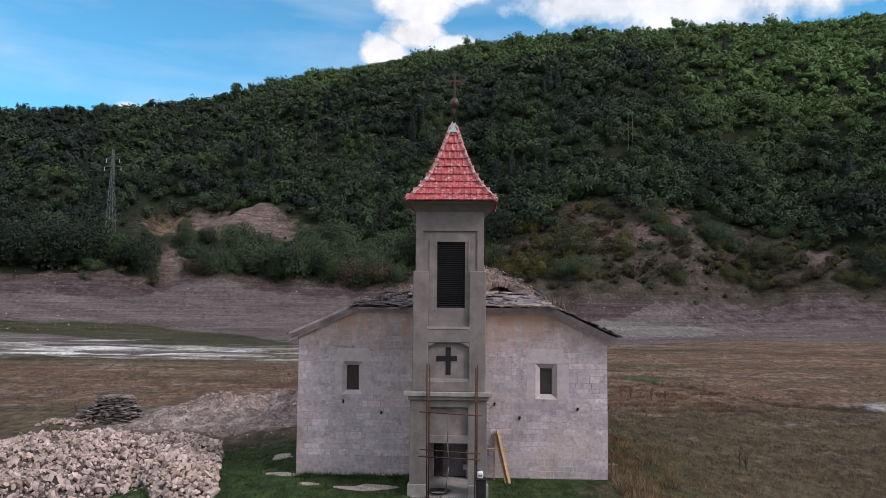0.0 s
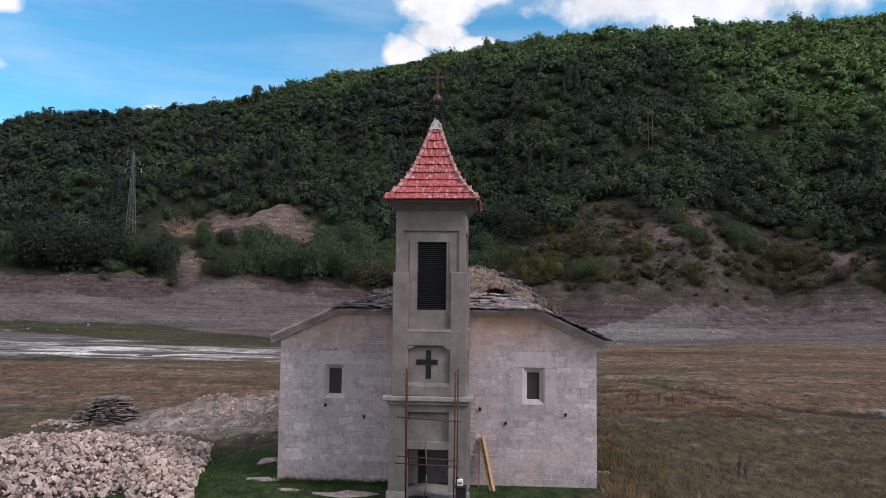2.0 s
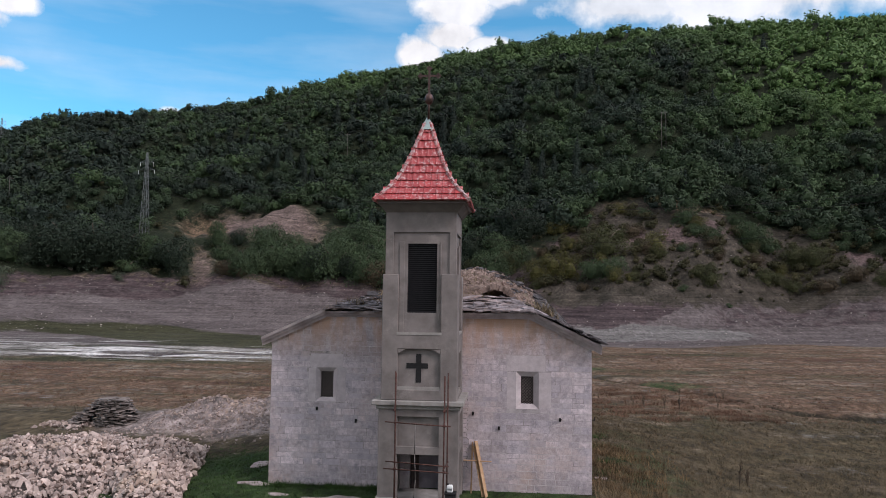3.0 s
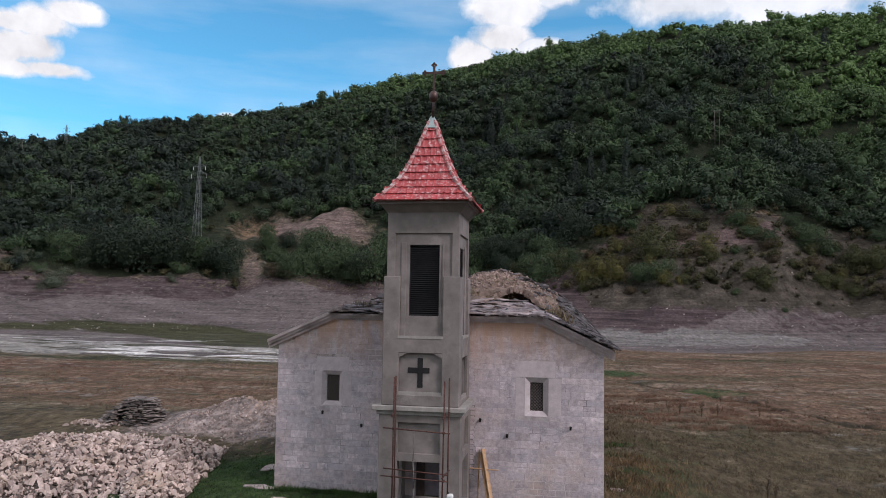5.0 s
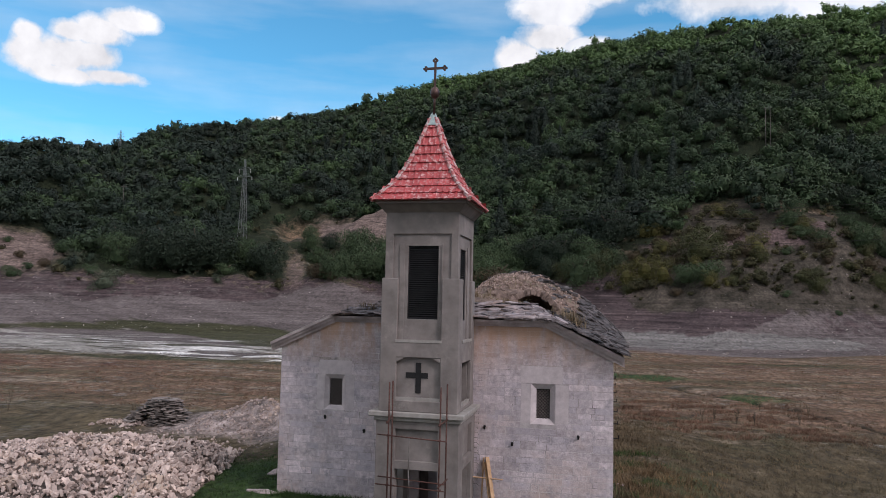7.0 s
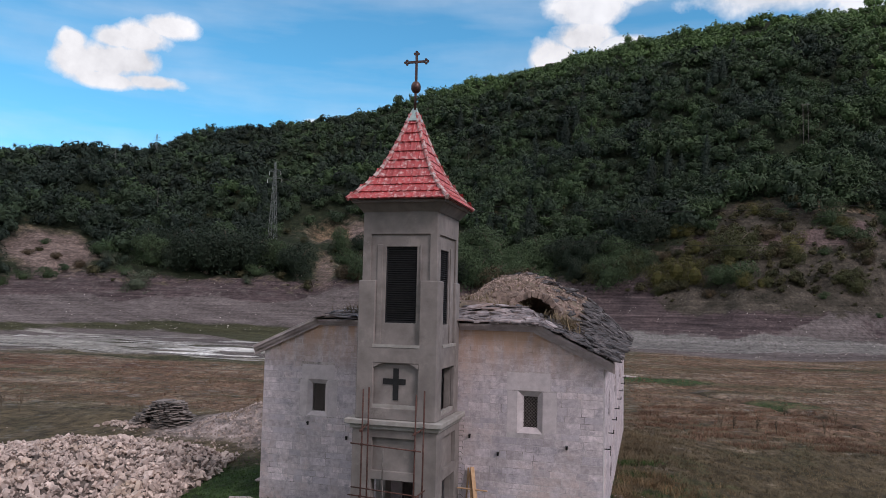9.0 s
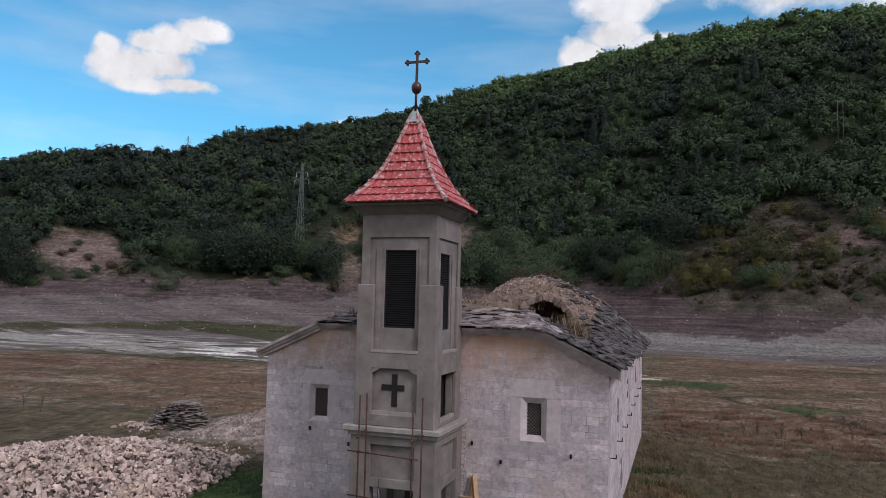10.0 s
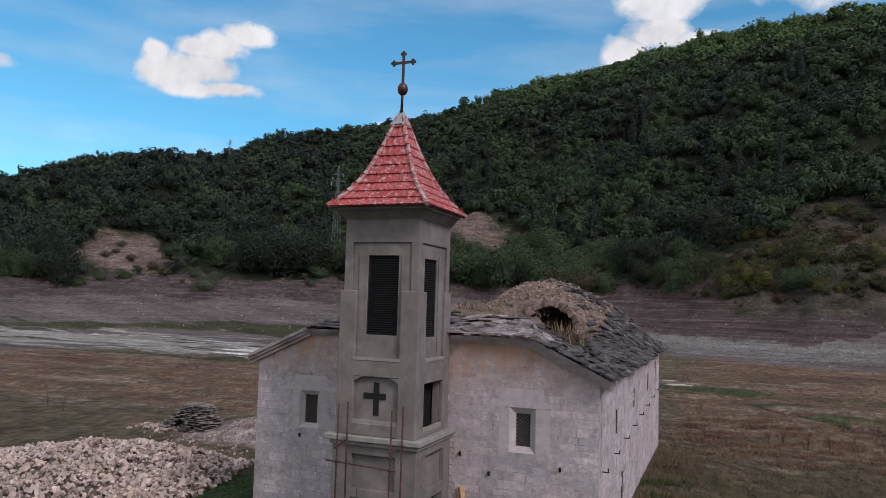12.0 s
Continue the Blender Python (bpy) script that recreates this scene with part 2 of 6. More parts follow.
LEAF_GREY = material("grey_green_leaves", (0.034, 0.045, 0.030), (0.078, 0.092, 0.060), 0.9, 0.7, 0.0, 9, island=0.14, blotch=0.2, big=0.05, spec=0.2)
LEAF_BROWN = material("browning_leaves", (0.034, 0.027, 0.017), (0.086, 0.062, 0.036), 0.9, 0.75, 0.0, 9, island=0.14, blotch=0.2, big=0.05, spec=0.2)
SCRUB = material("scrub_leaves", (0.030, 0.033, 0.018), (0.086, 0.076, 0.040), 0.25, 0.8, 0.0, 9, island=0.35, blotch=0.4, big=0.06, spec=0.1)
BANK_STONE = material("bank_stone", (0.10, 0.085, 0.078), (0.34, 0.30, 0.28), 0.4, 0.9, 0.0, 9, island=0.4)
GRASS = material("green_grass", (0.020, 0.046, 0.013), (0.058, 0.105, 0.027), 2.0, 0.8, 0.0, 9, island=0.4, spec=0.2)
LIT_INTERIOR = material("lit_interior_grey", (0.13, 0.118, 0.135), (0.20, 0.185, 0.205), 3.0, 0.7, 0.1, 20)
RUST_GRASS = material("rusty_grass", (0.115, 0.066, 0.045), (0.22, 0.135, 0.092), 0.6, 0.85, 0.0, 9, island=0.4, blotch=0.3, big=0.12, spec=0.2)
OLIVE_GRASS = material("olive_grass", (0.070, 0.058, 0.036), (0.165, 0.134, 0.086), 0.6, 0.85, 0.0, 9, island=0.45, blotch=0.3, big=0.12, spec=0.2)
ORANGE_GRASS = material("orange_grass", (0.11, 0.074, 0.040), (0.23, 0.155, 0.085), 0.6, 0.85, 0.0, 9, island=0.4, blotch=0.3, big=0.3, spec=0.2)
STRAW = material("dry_grass", (0.10, 0.076, 0.047), (0.21, 0.160, 0.100), 0.6, 0.85, 0.0, 9, island=0.35, blotch=0.3, big=0.12, spec=0.2)
WEED = material("dead_weed", (0.06, 0.045, 0.032), (0.13, 0.10, 0.07), 3.0, 0.9, 0.0, 9, island=0.3)
FLOOR = material("cement_floor", (0.20, 0.188, 0.180), (0.30, 0.285, 0.275), 3.0, 0.9, 0.2, 12)


def ground_material():
    """Lake bed, shore and hillside soil: zones come from the ground's own attributes, broken up by noise."""
    m = bpy.data.materials.new("ground_soil")
    m.use_nodes = True
    nt = m.node_tree
    N, L = nt.nodes.new, nt.links.new
    bsdf = nt.nodes["Principled BSDF"]
    bsdf.inputs["Roughness"].default_value = 0.95
    bsdf.inputs["Specular IOR Level"].default_value = 0.15
    geo = N("ShaderNodeNewGeometry")

    def tex(s, detail=8.0, r=0.65, squash=None):
        n = N("ShaderNodeTexNoise")
        n.inputs["Scale"].default_value, n.inputs["Detail"].default_value, n.inputs["Roughness"].default_value = s, detail, r
        if squash:
            mp = N("ShaderNodeMapping")
            mp.inputs["Scale"].default_value = squash
            L(geo.outputs["Position"], mp.inputs["Vector"])
            L(mp.outputs[0], n.inputs["Vector"])
        else:
            L(geo.outputs["Position"], n.inputs["Vector"])
        return n.outputs["Fac"]

    def math_node(op, a, b, clamp=False):
        n = N("ShaderNodeMath")
        n.operation, n.use_clamp = op, clamp
        for i, v in enumerate((a, b)):
            if isinstance(v, (int, float)):
                n.inputs[i].default_value = v
            else:
                L(v, n.inputs[i])
        return n.outputs[0]

    def mixed(f, a, b):
        n = N("ShaderNodeMix")
        n.data_type = "RGBA"
        L(f, n.inputs["Factor"])
        for sock, v in ((n.inputs[6], a), (n.inputs[7], b)):
            if isinstance(v, tuple):
                sock.default_value = (*v, 1)
            else:
                L(v, sock)
        return n.outputs[2]

    def duo(a, b, s, squash=None):
        f = math_node("MULTIPLY", math_node("SUBTRACT", tex(s, squash=squash), 0.32), 2.8, True)
        return mixed(f, a, b)

    rag = math_node("SUBTRACT", tex(0.35), 0.5)
    streak = math_node("SUBTRACT", tex(0.09, squash=(0.35, 1.6, 1.0)), 0.5)

    def zone(name, col, below, soft=2.2, use=None, amp=1.7):
        at = N("ShaderNodeAttribute")
        at.attribute_name = name
        f = math_node("ADD", math_node("SUBTRACT", at.outputs["Fac"], 0.5), math_node("MULTIPLY", use or rag, amp))
        f = math_node("ADD", math_node("MULTIPLY", f, soft), 0.5, True)
        f = math_node("MULTIPLY", f, math_node("GREATER_THAN", at.outputs["Fac"], 0.02))
        return mixed(f, below, col)

    def patchy(col, scale, squash, at, gain, a, b, s):
        f = math_node("MULTIPLY", math_node("SUBTRACT", tex(scale, 10.0, 0.74, squash), at), gain, True)
        return mixed(f, col, duo(a, b, s))

    col = duo((0.062, 0.049, 0.032), (0.125, 0.098, 0.063), 0.55)                              # dull dry meadow
    col = patchy(col, 0.16, (1.0, 0.6, 1.0), 0.50, 6.0, (0.036, 0.036, 0.018), (0.070, 0.064, 0.031), 0.8)
    col = zone("brown", duo((0.095, 0.059, 0.041), (0.185, 0.118, 0.080), 0.4), col)
    col = zone("rust", duo((0.060, 0.030, 0.022), (0.120, 0.064, 0.044), 0.5), col, 4.0)
    col = patchy(col, 0.2, (0.4, 1.2, 1.0), 0.52, 10.0, (0.040, 0.037, 0.021), (0.075, 0.062, 0.036), 0.7)     # olive
    col = patchy(col, 0.25, (0.4, 1.1, 1.0), 0.53, 10.0, (0.15, 0.115, 0.084), (0.25, 0.20, 0.152), 0.9)        # straw
    col = patchy(col, 0.6, (0.55, 1.0, 1.0), 0.56, 10.0, (0.13, 0.120, 0.110), (0.24, 0.225, 0.21), 1.2)        # bare grey soil
    col = patchy(col, 0.5, (0.45, 1.0, 1.0), 0.555, 10.0, (0.040, 0.027, 0.020), (0.060, 0.042, 0.030), 1.0)       # dark brown patches
    col = patchy(col, 0.07, (0.45, 1.5, 1.0), 0.505, 7.0, (0.046, 0.044, 0.024), (0.092, 0.082, 0.048), 0.6)       # long olive stretches
    col = patchy(col, 0.085, (0.4, 1.5, 1.0), 0.535, 8.0, (0.17, 0.132, 0.10), (0.28, 0.225, 0.18), 0.8)            # long pale stretches
    col = zone("olive", duo((0.052, 0.041, 0.024), (0.118, 0.091, 0.056), 0.7), col, 3.0)
    col = zone("mud", duo((0.078, 0.064, 0.063), (0.137, 0.115, 0.113), 0.10, (0.3, 2.0, 1)), col, use=streak)
    fine_streak = math_node("SUBTRACT", tex(0.16, 10.0, 0.72, (0.22, 1.5, 1.0)), 0.5)
    col = zone("strip", duo((0.120, 0.111, 0.106), (0.170, 0.158, 0.152), 0.3, (0.4, 1.2, 1)), col, 5.0)
    col = zone("algae", duo((0.030, 0.031, 0.016), (0.054, 0.052, 0.028), 0.14, (0.3, 1.6, 1)), col, 2.6, streak, 3.0)
    dark_streak = math_node("SUBTRACT", tex(0.13, 10.0, 0.72, (0.24, 1.7, 1.0)), 0.54)
    col = zone("wet", duo((0.034, 0.034, 0.024), (0.070, 0.066, 0.045), 0.2), col, 6.0, dark_streak, 3.0)
    col = zone("pale", duo((0.17, 0.158, 0.145), (0.32, 0.30, 0.278), 0.12, (0.25, 2.0, 1)), col, 5.0, fine_streak, 3.4)
    # clouds mirrored in the stream's ripples, painted as white streaks on the bed
    cloud_glint = math_node("SUBTRACT", tex(0.22, 9.0, 0.7, (0.2, 1.5, 1.0)), 0.5)
    col = zone("cloud_glint", duo((0.34, 0.325, 0.31), (0.62, 0.60, 0.585), 0.3, (0.4, 1.5, 1)), col, 6.0, cloud_glint, 3.6)
    col = zone("ditch", duo((0.026, 0.022, 0.014), (0.060, 0.048, 0.032), 0.6), col, 3.0)
    col = zone("silt", duo((0.20, 0.19, 0.185), (0.30, 0.285, 0.275), 0.5), col, 5.0)
    col = zone("bank", duo((0.031, 0.022, 0.024), (0.098, 0.072, 0.073), 0.55, (0.16, 0.16, 3.6)), col, 3.0)
    col = zone("scar", duo((0.065, 0.047, 0.042), (0.185, 0.138, 0.122), 0.45, (0.3, 0.3, 2.5)), col)
    col = zone("ochre", duo((0.085, 0.055, 0.036), (0.20, 0.137, 0.092), 0.4, (0.5, 0.5, 2.0)), col, 3.0)
    col = zone("slope", duo((0.023, 0.021, 0.015), (0.082, 0.068, 0.056), 0.3, (0.7, 0.7, 1.5)), col, 4.0)
    col = zone("red", duo((0.055, 0.037, 0.036), (0.150, 0.108, 0.103), 0.5, (0.5, 0.5, 2.2)), col, 3.0)
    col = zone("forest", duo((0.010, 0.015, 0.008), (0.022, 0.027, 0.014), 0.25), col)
    col = zone("grass", duo((0.020, 0.044, 0.014), (0.055, 0.078, 0.030), 0.9), col, 3.0)
    col = zone("gravel", duo((0.15, 0.122, 0.114), (0.37, 0.305, 0.285), 1.4), col)
    g = N("ShaderNodeMix")
    g.data_type, g.blend_type = "RGBA", "MULTIPLY"
    g.inputs["Factor"].default_value = 1.0
    L(col, g.inputs[6])
    v = N("ShaderNodeCombineColor")
    def swing(f, gain, low, span):
        return math_node("ADD", math_node("MULTIPLY", math_node("ADD", math_node("MULTIPLY", math_node("SUBTRACT", f, 0.5), gain), 0.5, True), span), low)

    k = math_node("ADD", math_node("MULTIPLY", tex(3.0, 10.0, 0.8), 1.5), 0.25)
    mid = swing(tex(1.9, 5.0, 0.7, (1.0, 0.45, 1.0)), 5.0, 0.62, 0.76)
    big = swing(tex(0.4, 5.0, 0.7, (1.0, 0.6, 1.0)), 4.0, 0.78, 0.44)
    slope = N("ShaderNodeAttribute")
    slope.attribute_name = "mud"
    calm = math_node("SUBTRACT", 1.0, math_node("MULTIPLY", slope.outputs["Fac"], 0.45))
    lines = math_node("ADD", math_node("MULTIPLY", math_node("SUBTRACT", tex(0.6, 7.0, 0.85, (0.06, 0.06, 4.2)), 0.5), math_node("MULTIPLY", slope.outputs["Fac"], 2.6)), 1.0)
    k = math_node("MULTIPLY", math_node("MULTIPLY", k, mid), big)
    k = math_node("ADD", math_node("MULTIPLY", math_node("SUBTRACT", k, 1.0), calm), 1.0)
    specks = math_node("MULTIPLY", math_node("SUBTRACT", tex(1.0, 7.0, 0.75, (1.0, 0.6, 1.0)), 0.53), math_node("MULTIPLY", slope.outputs["Fac"], 7.0), True)
    k = math_node("MULTIPLY", math_node("MULTIPLY", k, lines), math_node("SUBTRACT", 1.0, math_node("MULTIPLY", specks, 0.55)))
    for i in range(3):
        L(k, v.inputs[i])
    L(v.outputs[0], g.inputs[7])
    L(g.outputs[2], bsdf.inputs["Base Color"])
    b = N("ShaderNodeBump")
    b.inputs["Strength"].default_value, b.inputs["Distance"].default_value = 0.9, 0.3
    L(tex(1.1, 12.0, 0.78), b.inputs["Height"])
    L(b.outputs[0], bsdf.inputs["Normal"])
    return m


GROUND = ground_material()


def water_material():
    m = bpy.data.materials.new("shallow_water")
    m.use_nodes = True
    nt = m.node_tree
    bsdf = nt.nodes["Principled BSDF"]
    bsdf.inputs["Base Color"].default_value = (0.10, 0.10, 0.095, 1)
    bsdf.inputs["Roughness"].default_value = 0.08
    n = nt.nodes.new("ShaderNodeTexNoise")
    n.inputs["Scale"].default_value = 3.0
    b = nt.nodes.new("ShaderNodeBump")
    b.inputs["Strength"].default_value, b.inputs["Distance"].default_value = 0.15, 0.02
    nt.links.new(n.outputs["Fac"], b.inputs["Height"])
    nt.links.new(b.outputs[0], bsdf.inputs["Normal"])
    return m


WATER = water_material()


# ---- building helpers ----
BASE = {}


def thing(name, loc, label, category, group=""):
    ob = new(name)
    ob.location, ob.empty_display_size = loc, 0.3
    BASE[ob.name] = Matrix.Translation(loc)
    return tagged(ob, label, category, group)


def mesh_of(name, bm, mat, smooth=False):
    me = bpy.data.meshes.new(name)
    bmesh.ops.recalc_face_normals(bm, faces=bm.faces)
    bm.to_mesh(me)
    bm.free()
    me.materials.append(mat)
    if smooth:
        for p in me.polygons:
            p.use_smooth = True
    return me


def attach(ob, parent):
    ob.parent = parent
    ob.matrix_parent_inverse = BASE.get(parent.name, Matrix()).inverted()
    return ob


def part(name, bm, mat, parent=None, label="", smooth=False, kind=""):
    ob = new(name, mesh_of(name, bm, mat, smooth))
    if parent:
        attach(ob, parent)
    return tagged(ob, label, kind=kind)


def piece(name, me, m, parent):
    """One of many alike pieces on shared mesh data."""
    ob = new(name, me)
    attach(ob, parent)
    ob.matrix_basis = m
    return ob


def box(bm, x0, x1, y0, y1, z0, z1):
    v = [bm.verts.new((x, y, z)) for z in (z0, z1) for y in (y0, y1) for x in (x0, x1)]
    for f in ((0, 2, 3, 1), (4, 5, 7, 6), (0, 1, 5, 4), (2, 6, 7, 3), (0, 4, 6, 2), (1, 3, 7, 5)):
        bm.faces.new([v[i] for i in f])


def soften(bm, w=0.012, seg=1):
    bmesh.ops.remove_doubles(bm, verts=bm.verts, dist=1e-5)
    sharp = [e for e in bm.edges if len(e.link_faces) == 2 and e.calc_face_angle(0) > 0.5]
    bmesh.ops.bevel(bm, geom=sharp, offset=w, segments=seg, affect="EDGES", clamp_overlap=True)
    return bm


def boxes(*rows, w=0.012):
    bm = bmesh.new()
    for r in rows:
        box(bm, *r)
    return soften(bm, w) if w else bm


def prism(bm, outline, axis, a, b):
    """An outline of (u, z) pairs pushed along an axis: 'y' (u is x) or 'x' (u is y)."""
    def at(p, d):
        return (p[0], d, p[1]) if axis == "y" else (d, p[0], p[1])
    lo = [bm.verts.new(at(p, a)) for p in outline]
    hi = [bm.verts.new(at(p, b)) for p in outline]
    bm.faces.new(lo)
    bm.faces.new(hi)
    n = len(outline)
    for i in range(n):
        bm.faces.new((lo[i], lo[(i + 1) % n], hi[(i + 1) % n], hi[i]))


def panel(u0, u1, z0, z1, holes, axis, a, b, w=0.01):
    """A wall from a to b along its thickness, with rectangular holes (u0, u1, z0, z1) right through it."""
    us = sorted({u0, u1, *[h[0] for h in holes], *[h[1] for h in holes]})
    zs = sorted({z0, z1, *[h[2] for h in holes], *[h[3] for h in holes]})
    us, zs = [u for u in us if u0 <= u <= u1], [z for z in zs if z0 <= z <= z1]
    bm = bmesh.new()
    grid = {}

    def vert(i, j, d):
        k = (i, j, d)
        if k not in grid:
            grid[k] = bm.verts.new((us[i], d, zs[j]) if axis == "y" else (d, us[i], zs[j]))
        return grid[k]

    def solid(i, j):
        if not (0 <= i < len(us) - 1 and 0 <= j < len(zs) - 1):
            return False
        cu, cz = (us[i] + us[i + 1]) / 2, (zs[j] + zs[j + 1]) / 2
        return not any(h[0] < cu < h[1] and h[2] < cz < h[3] for h in holes)

    for i in range(len(us) - 1):
        for j in range(len(zs) - 1):
            if not solid(i, j):
                continue
            for d in (a, b):
                bm.faces.new((vert(i, j, d), vert(i + 1, j, d), vert(i + 1, j + 1, d), vert(i, j + 1, d)))
            for (di, dj, p, q) in ((-1, 0, (i, j), (i, j + 1)), (1, 0, (i + 1, j), (i + 1, j + 1)),
                                   (0, -1, (i, j), (i + 1, j)), (0, 1, (i, j + 1), (i + 1, j + 1))):
                if not solid(i + di, j + dj):
                    bm.faces.new((vert(*p, a), vert(*q, a), vert(*q, b), vert(*p, b)))
    bmesh.ops.recalc_face_normals(bm, faces=bm.faces)
    return soften(bm, w) if w else bm


def rod(bm, p, q, r, n=8, r2=None):
    p, q = Vector(p), Vector(q)
    m = Matrix.Translation((p + q) / 2) @ (q - p).to_track_quat("Z", "Y").to_matrix().to_4x4()
    bmesh.ops.create_cone(bm, cap_ends=True, segments=n, radius1=r, radius2=r if r2 is None else r2, depth=(q - p).length, matrix=m)


def arrays_mesh(name, co, faces, mat, tones=None, normals=None):
    """A mesh from numpy arrays: co (n, 3), faces (m, k), tone per face, rounded normals per corner point."""
    me = bpy.data.meshes.new(name)
    k = faces.shape[1]
    me.vertices.add(len(co))
    me.vertices.foreach_set("co", np.ascontiguousarray(co, dtype=np.float32).ravel())
    me.loops.add(faces.size)
    me.loops.foreach_set("vertex_index", np.ascontiguousarray(faces, dtype=np.int32).ravel())
    me.polygons.add(len(faces))
    me.polygons.foreach_set("loop_start", np.arange(0, faces.size, k, dtype=np.int32))
    me.update(calc_edges=True)
    me.polygons.foreach_set("use_smooth", np.zeros(len(faces), dtype=bool))
    if tones is not None:
        at = me.attributes.new("tone", "FLOAT", "FACE")
        at.data.foreach_set("value", np.ascontiguousarray(tones, dtype=np.float32))
    if normals is not None:
        at = me.attributes.new("custom_normal", "FLOAT_VECTOR", "POINT")
        at.data.foreach_set("vector", np.ascontiguousarray(normals, dtype=np.float32).ravel())
    me.materials.append(mat)
    return me


# ---- the lie of the land: a bowl of hills round the drained lake ----
EYE_X, EYE_Y, EYE_Z = 4.0, -24.0, 6.8
HILL_AZ, HILL_W = (-180, -41, -37, 180), (195.0, 195.0, 320.0, 320.0)     # from the top of the bank to the ridge; a nearer spur in the west
AZ = (-180, -110, -80, -60, -53, -47, -43, -38.5, -34.4, -25, -20, -14.3, -9, -3.7, 0.5, 5, 10, 18, 26, 30, 45, 70, 110, 180)
TOP = (6, 4, 4, 5.8, 7.5, 10.15, 10.75, 10.95, 12.95, 14.45, 15.75, 17.45, 18.75, 19.9, 20.35, 20.75, 20.85, 20.55, 19.85, 19.45, 17, 12, 8, 6)
SHORE_AZ = (-180, -60, -25, -10, 0, 8, 14, 20, 30, 180)
SHORE_D = (165, 162, 160, 152, 132, 124, 130, 148, 154, 165)
BANK_W = (40, 40, 38, 38, 43, 43, 43, 43, 44, 40)
BANK_P = (1.2, 1.2, 1.2, 1.3, 1.8, 2.1, 2.1, 2.1, 2.0, 1.2)
RISE_K = (2.4, 2.4, 2.5, 2.8, 3.2, 3.4, 3.4, 3.3, 3.2, 2.5)


def smooth01(t):
    t = np.clip(t, 0, 1)
    return t * t * (3 - 2 * t)


def polar(x, y):
    return np.hypot(x - EYE_X, y - EYE_Y), np.degrees(np.arctan2(x - EYE_X, y - EYE_Y))


def waves(x, y, size, seed):
    """A smooth random field of about -1..1 with features of the given size."""
    rng = np.random.RandomState(seed)
    out = 0.0
    for i in range(7):
        a, k, ph = rng.uniform(0, 2 * np.pi), rng.uniform(0.6, 1.9) * 2 * np.pi / size, rng.uniform(0, 2 * np.pi)
        out = out + np.sin(k * (x * np.cos(a) + y * np.sin(a)) + ph)
    return out / 3.2


def hill_angle(d, az):
    """How high the bare ground stands over the eye's level, in degrees, at a distance past the shore."""
    top = np.interp(az, AZ, TOP) - np.interp(az, (-41, -37), (1.25, 1.05))
    rb, w, k = np.interp(az, SHORE_AZ, SHORE_D), np.interp(az, SHORE_AZ, BANK_W), np.interp(az, SHORE_AZ, RISE_K)
    low = np.degrees(np.arctan2(-0.5 - EYE_Z, rb))
    u = np.clip((d - rb) / w, 0, 1)
    v = np.clip((d - rb - w) / np.interp(az, HILL_AZ, HILL_W), 0, 1)
    p = np.interp(az, SHORE_AZ, BANK_P)
    return np.where(d < rb + w, low + (1.1 - low) * u ** p, 1.1 + (top - 1.1) * (1 - (1 - v) ** k))


def ditch(x, y):
    """A shallow dry ditch that winds across the meadow."""
    line = np.interp(x, (6, 10, 14, 17.6, 19.3, 20.7, 22, 26, 34), (52, 49, 43, 37.5, 33.7, 30.7, 25.8, 23.5, 22)) + 0.5 * np.sin(x * 1.7)
    return np.exp(-((y - line) / 1.3) ** 2) * smooth01((x - 9) / 5) * smooth01((40 - x) / 6)


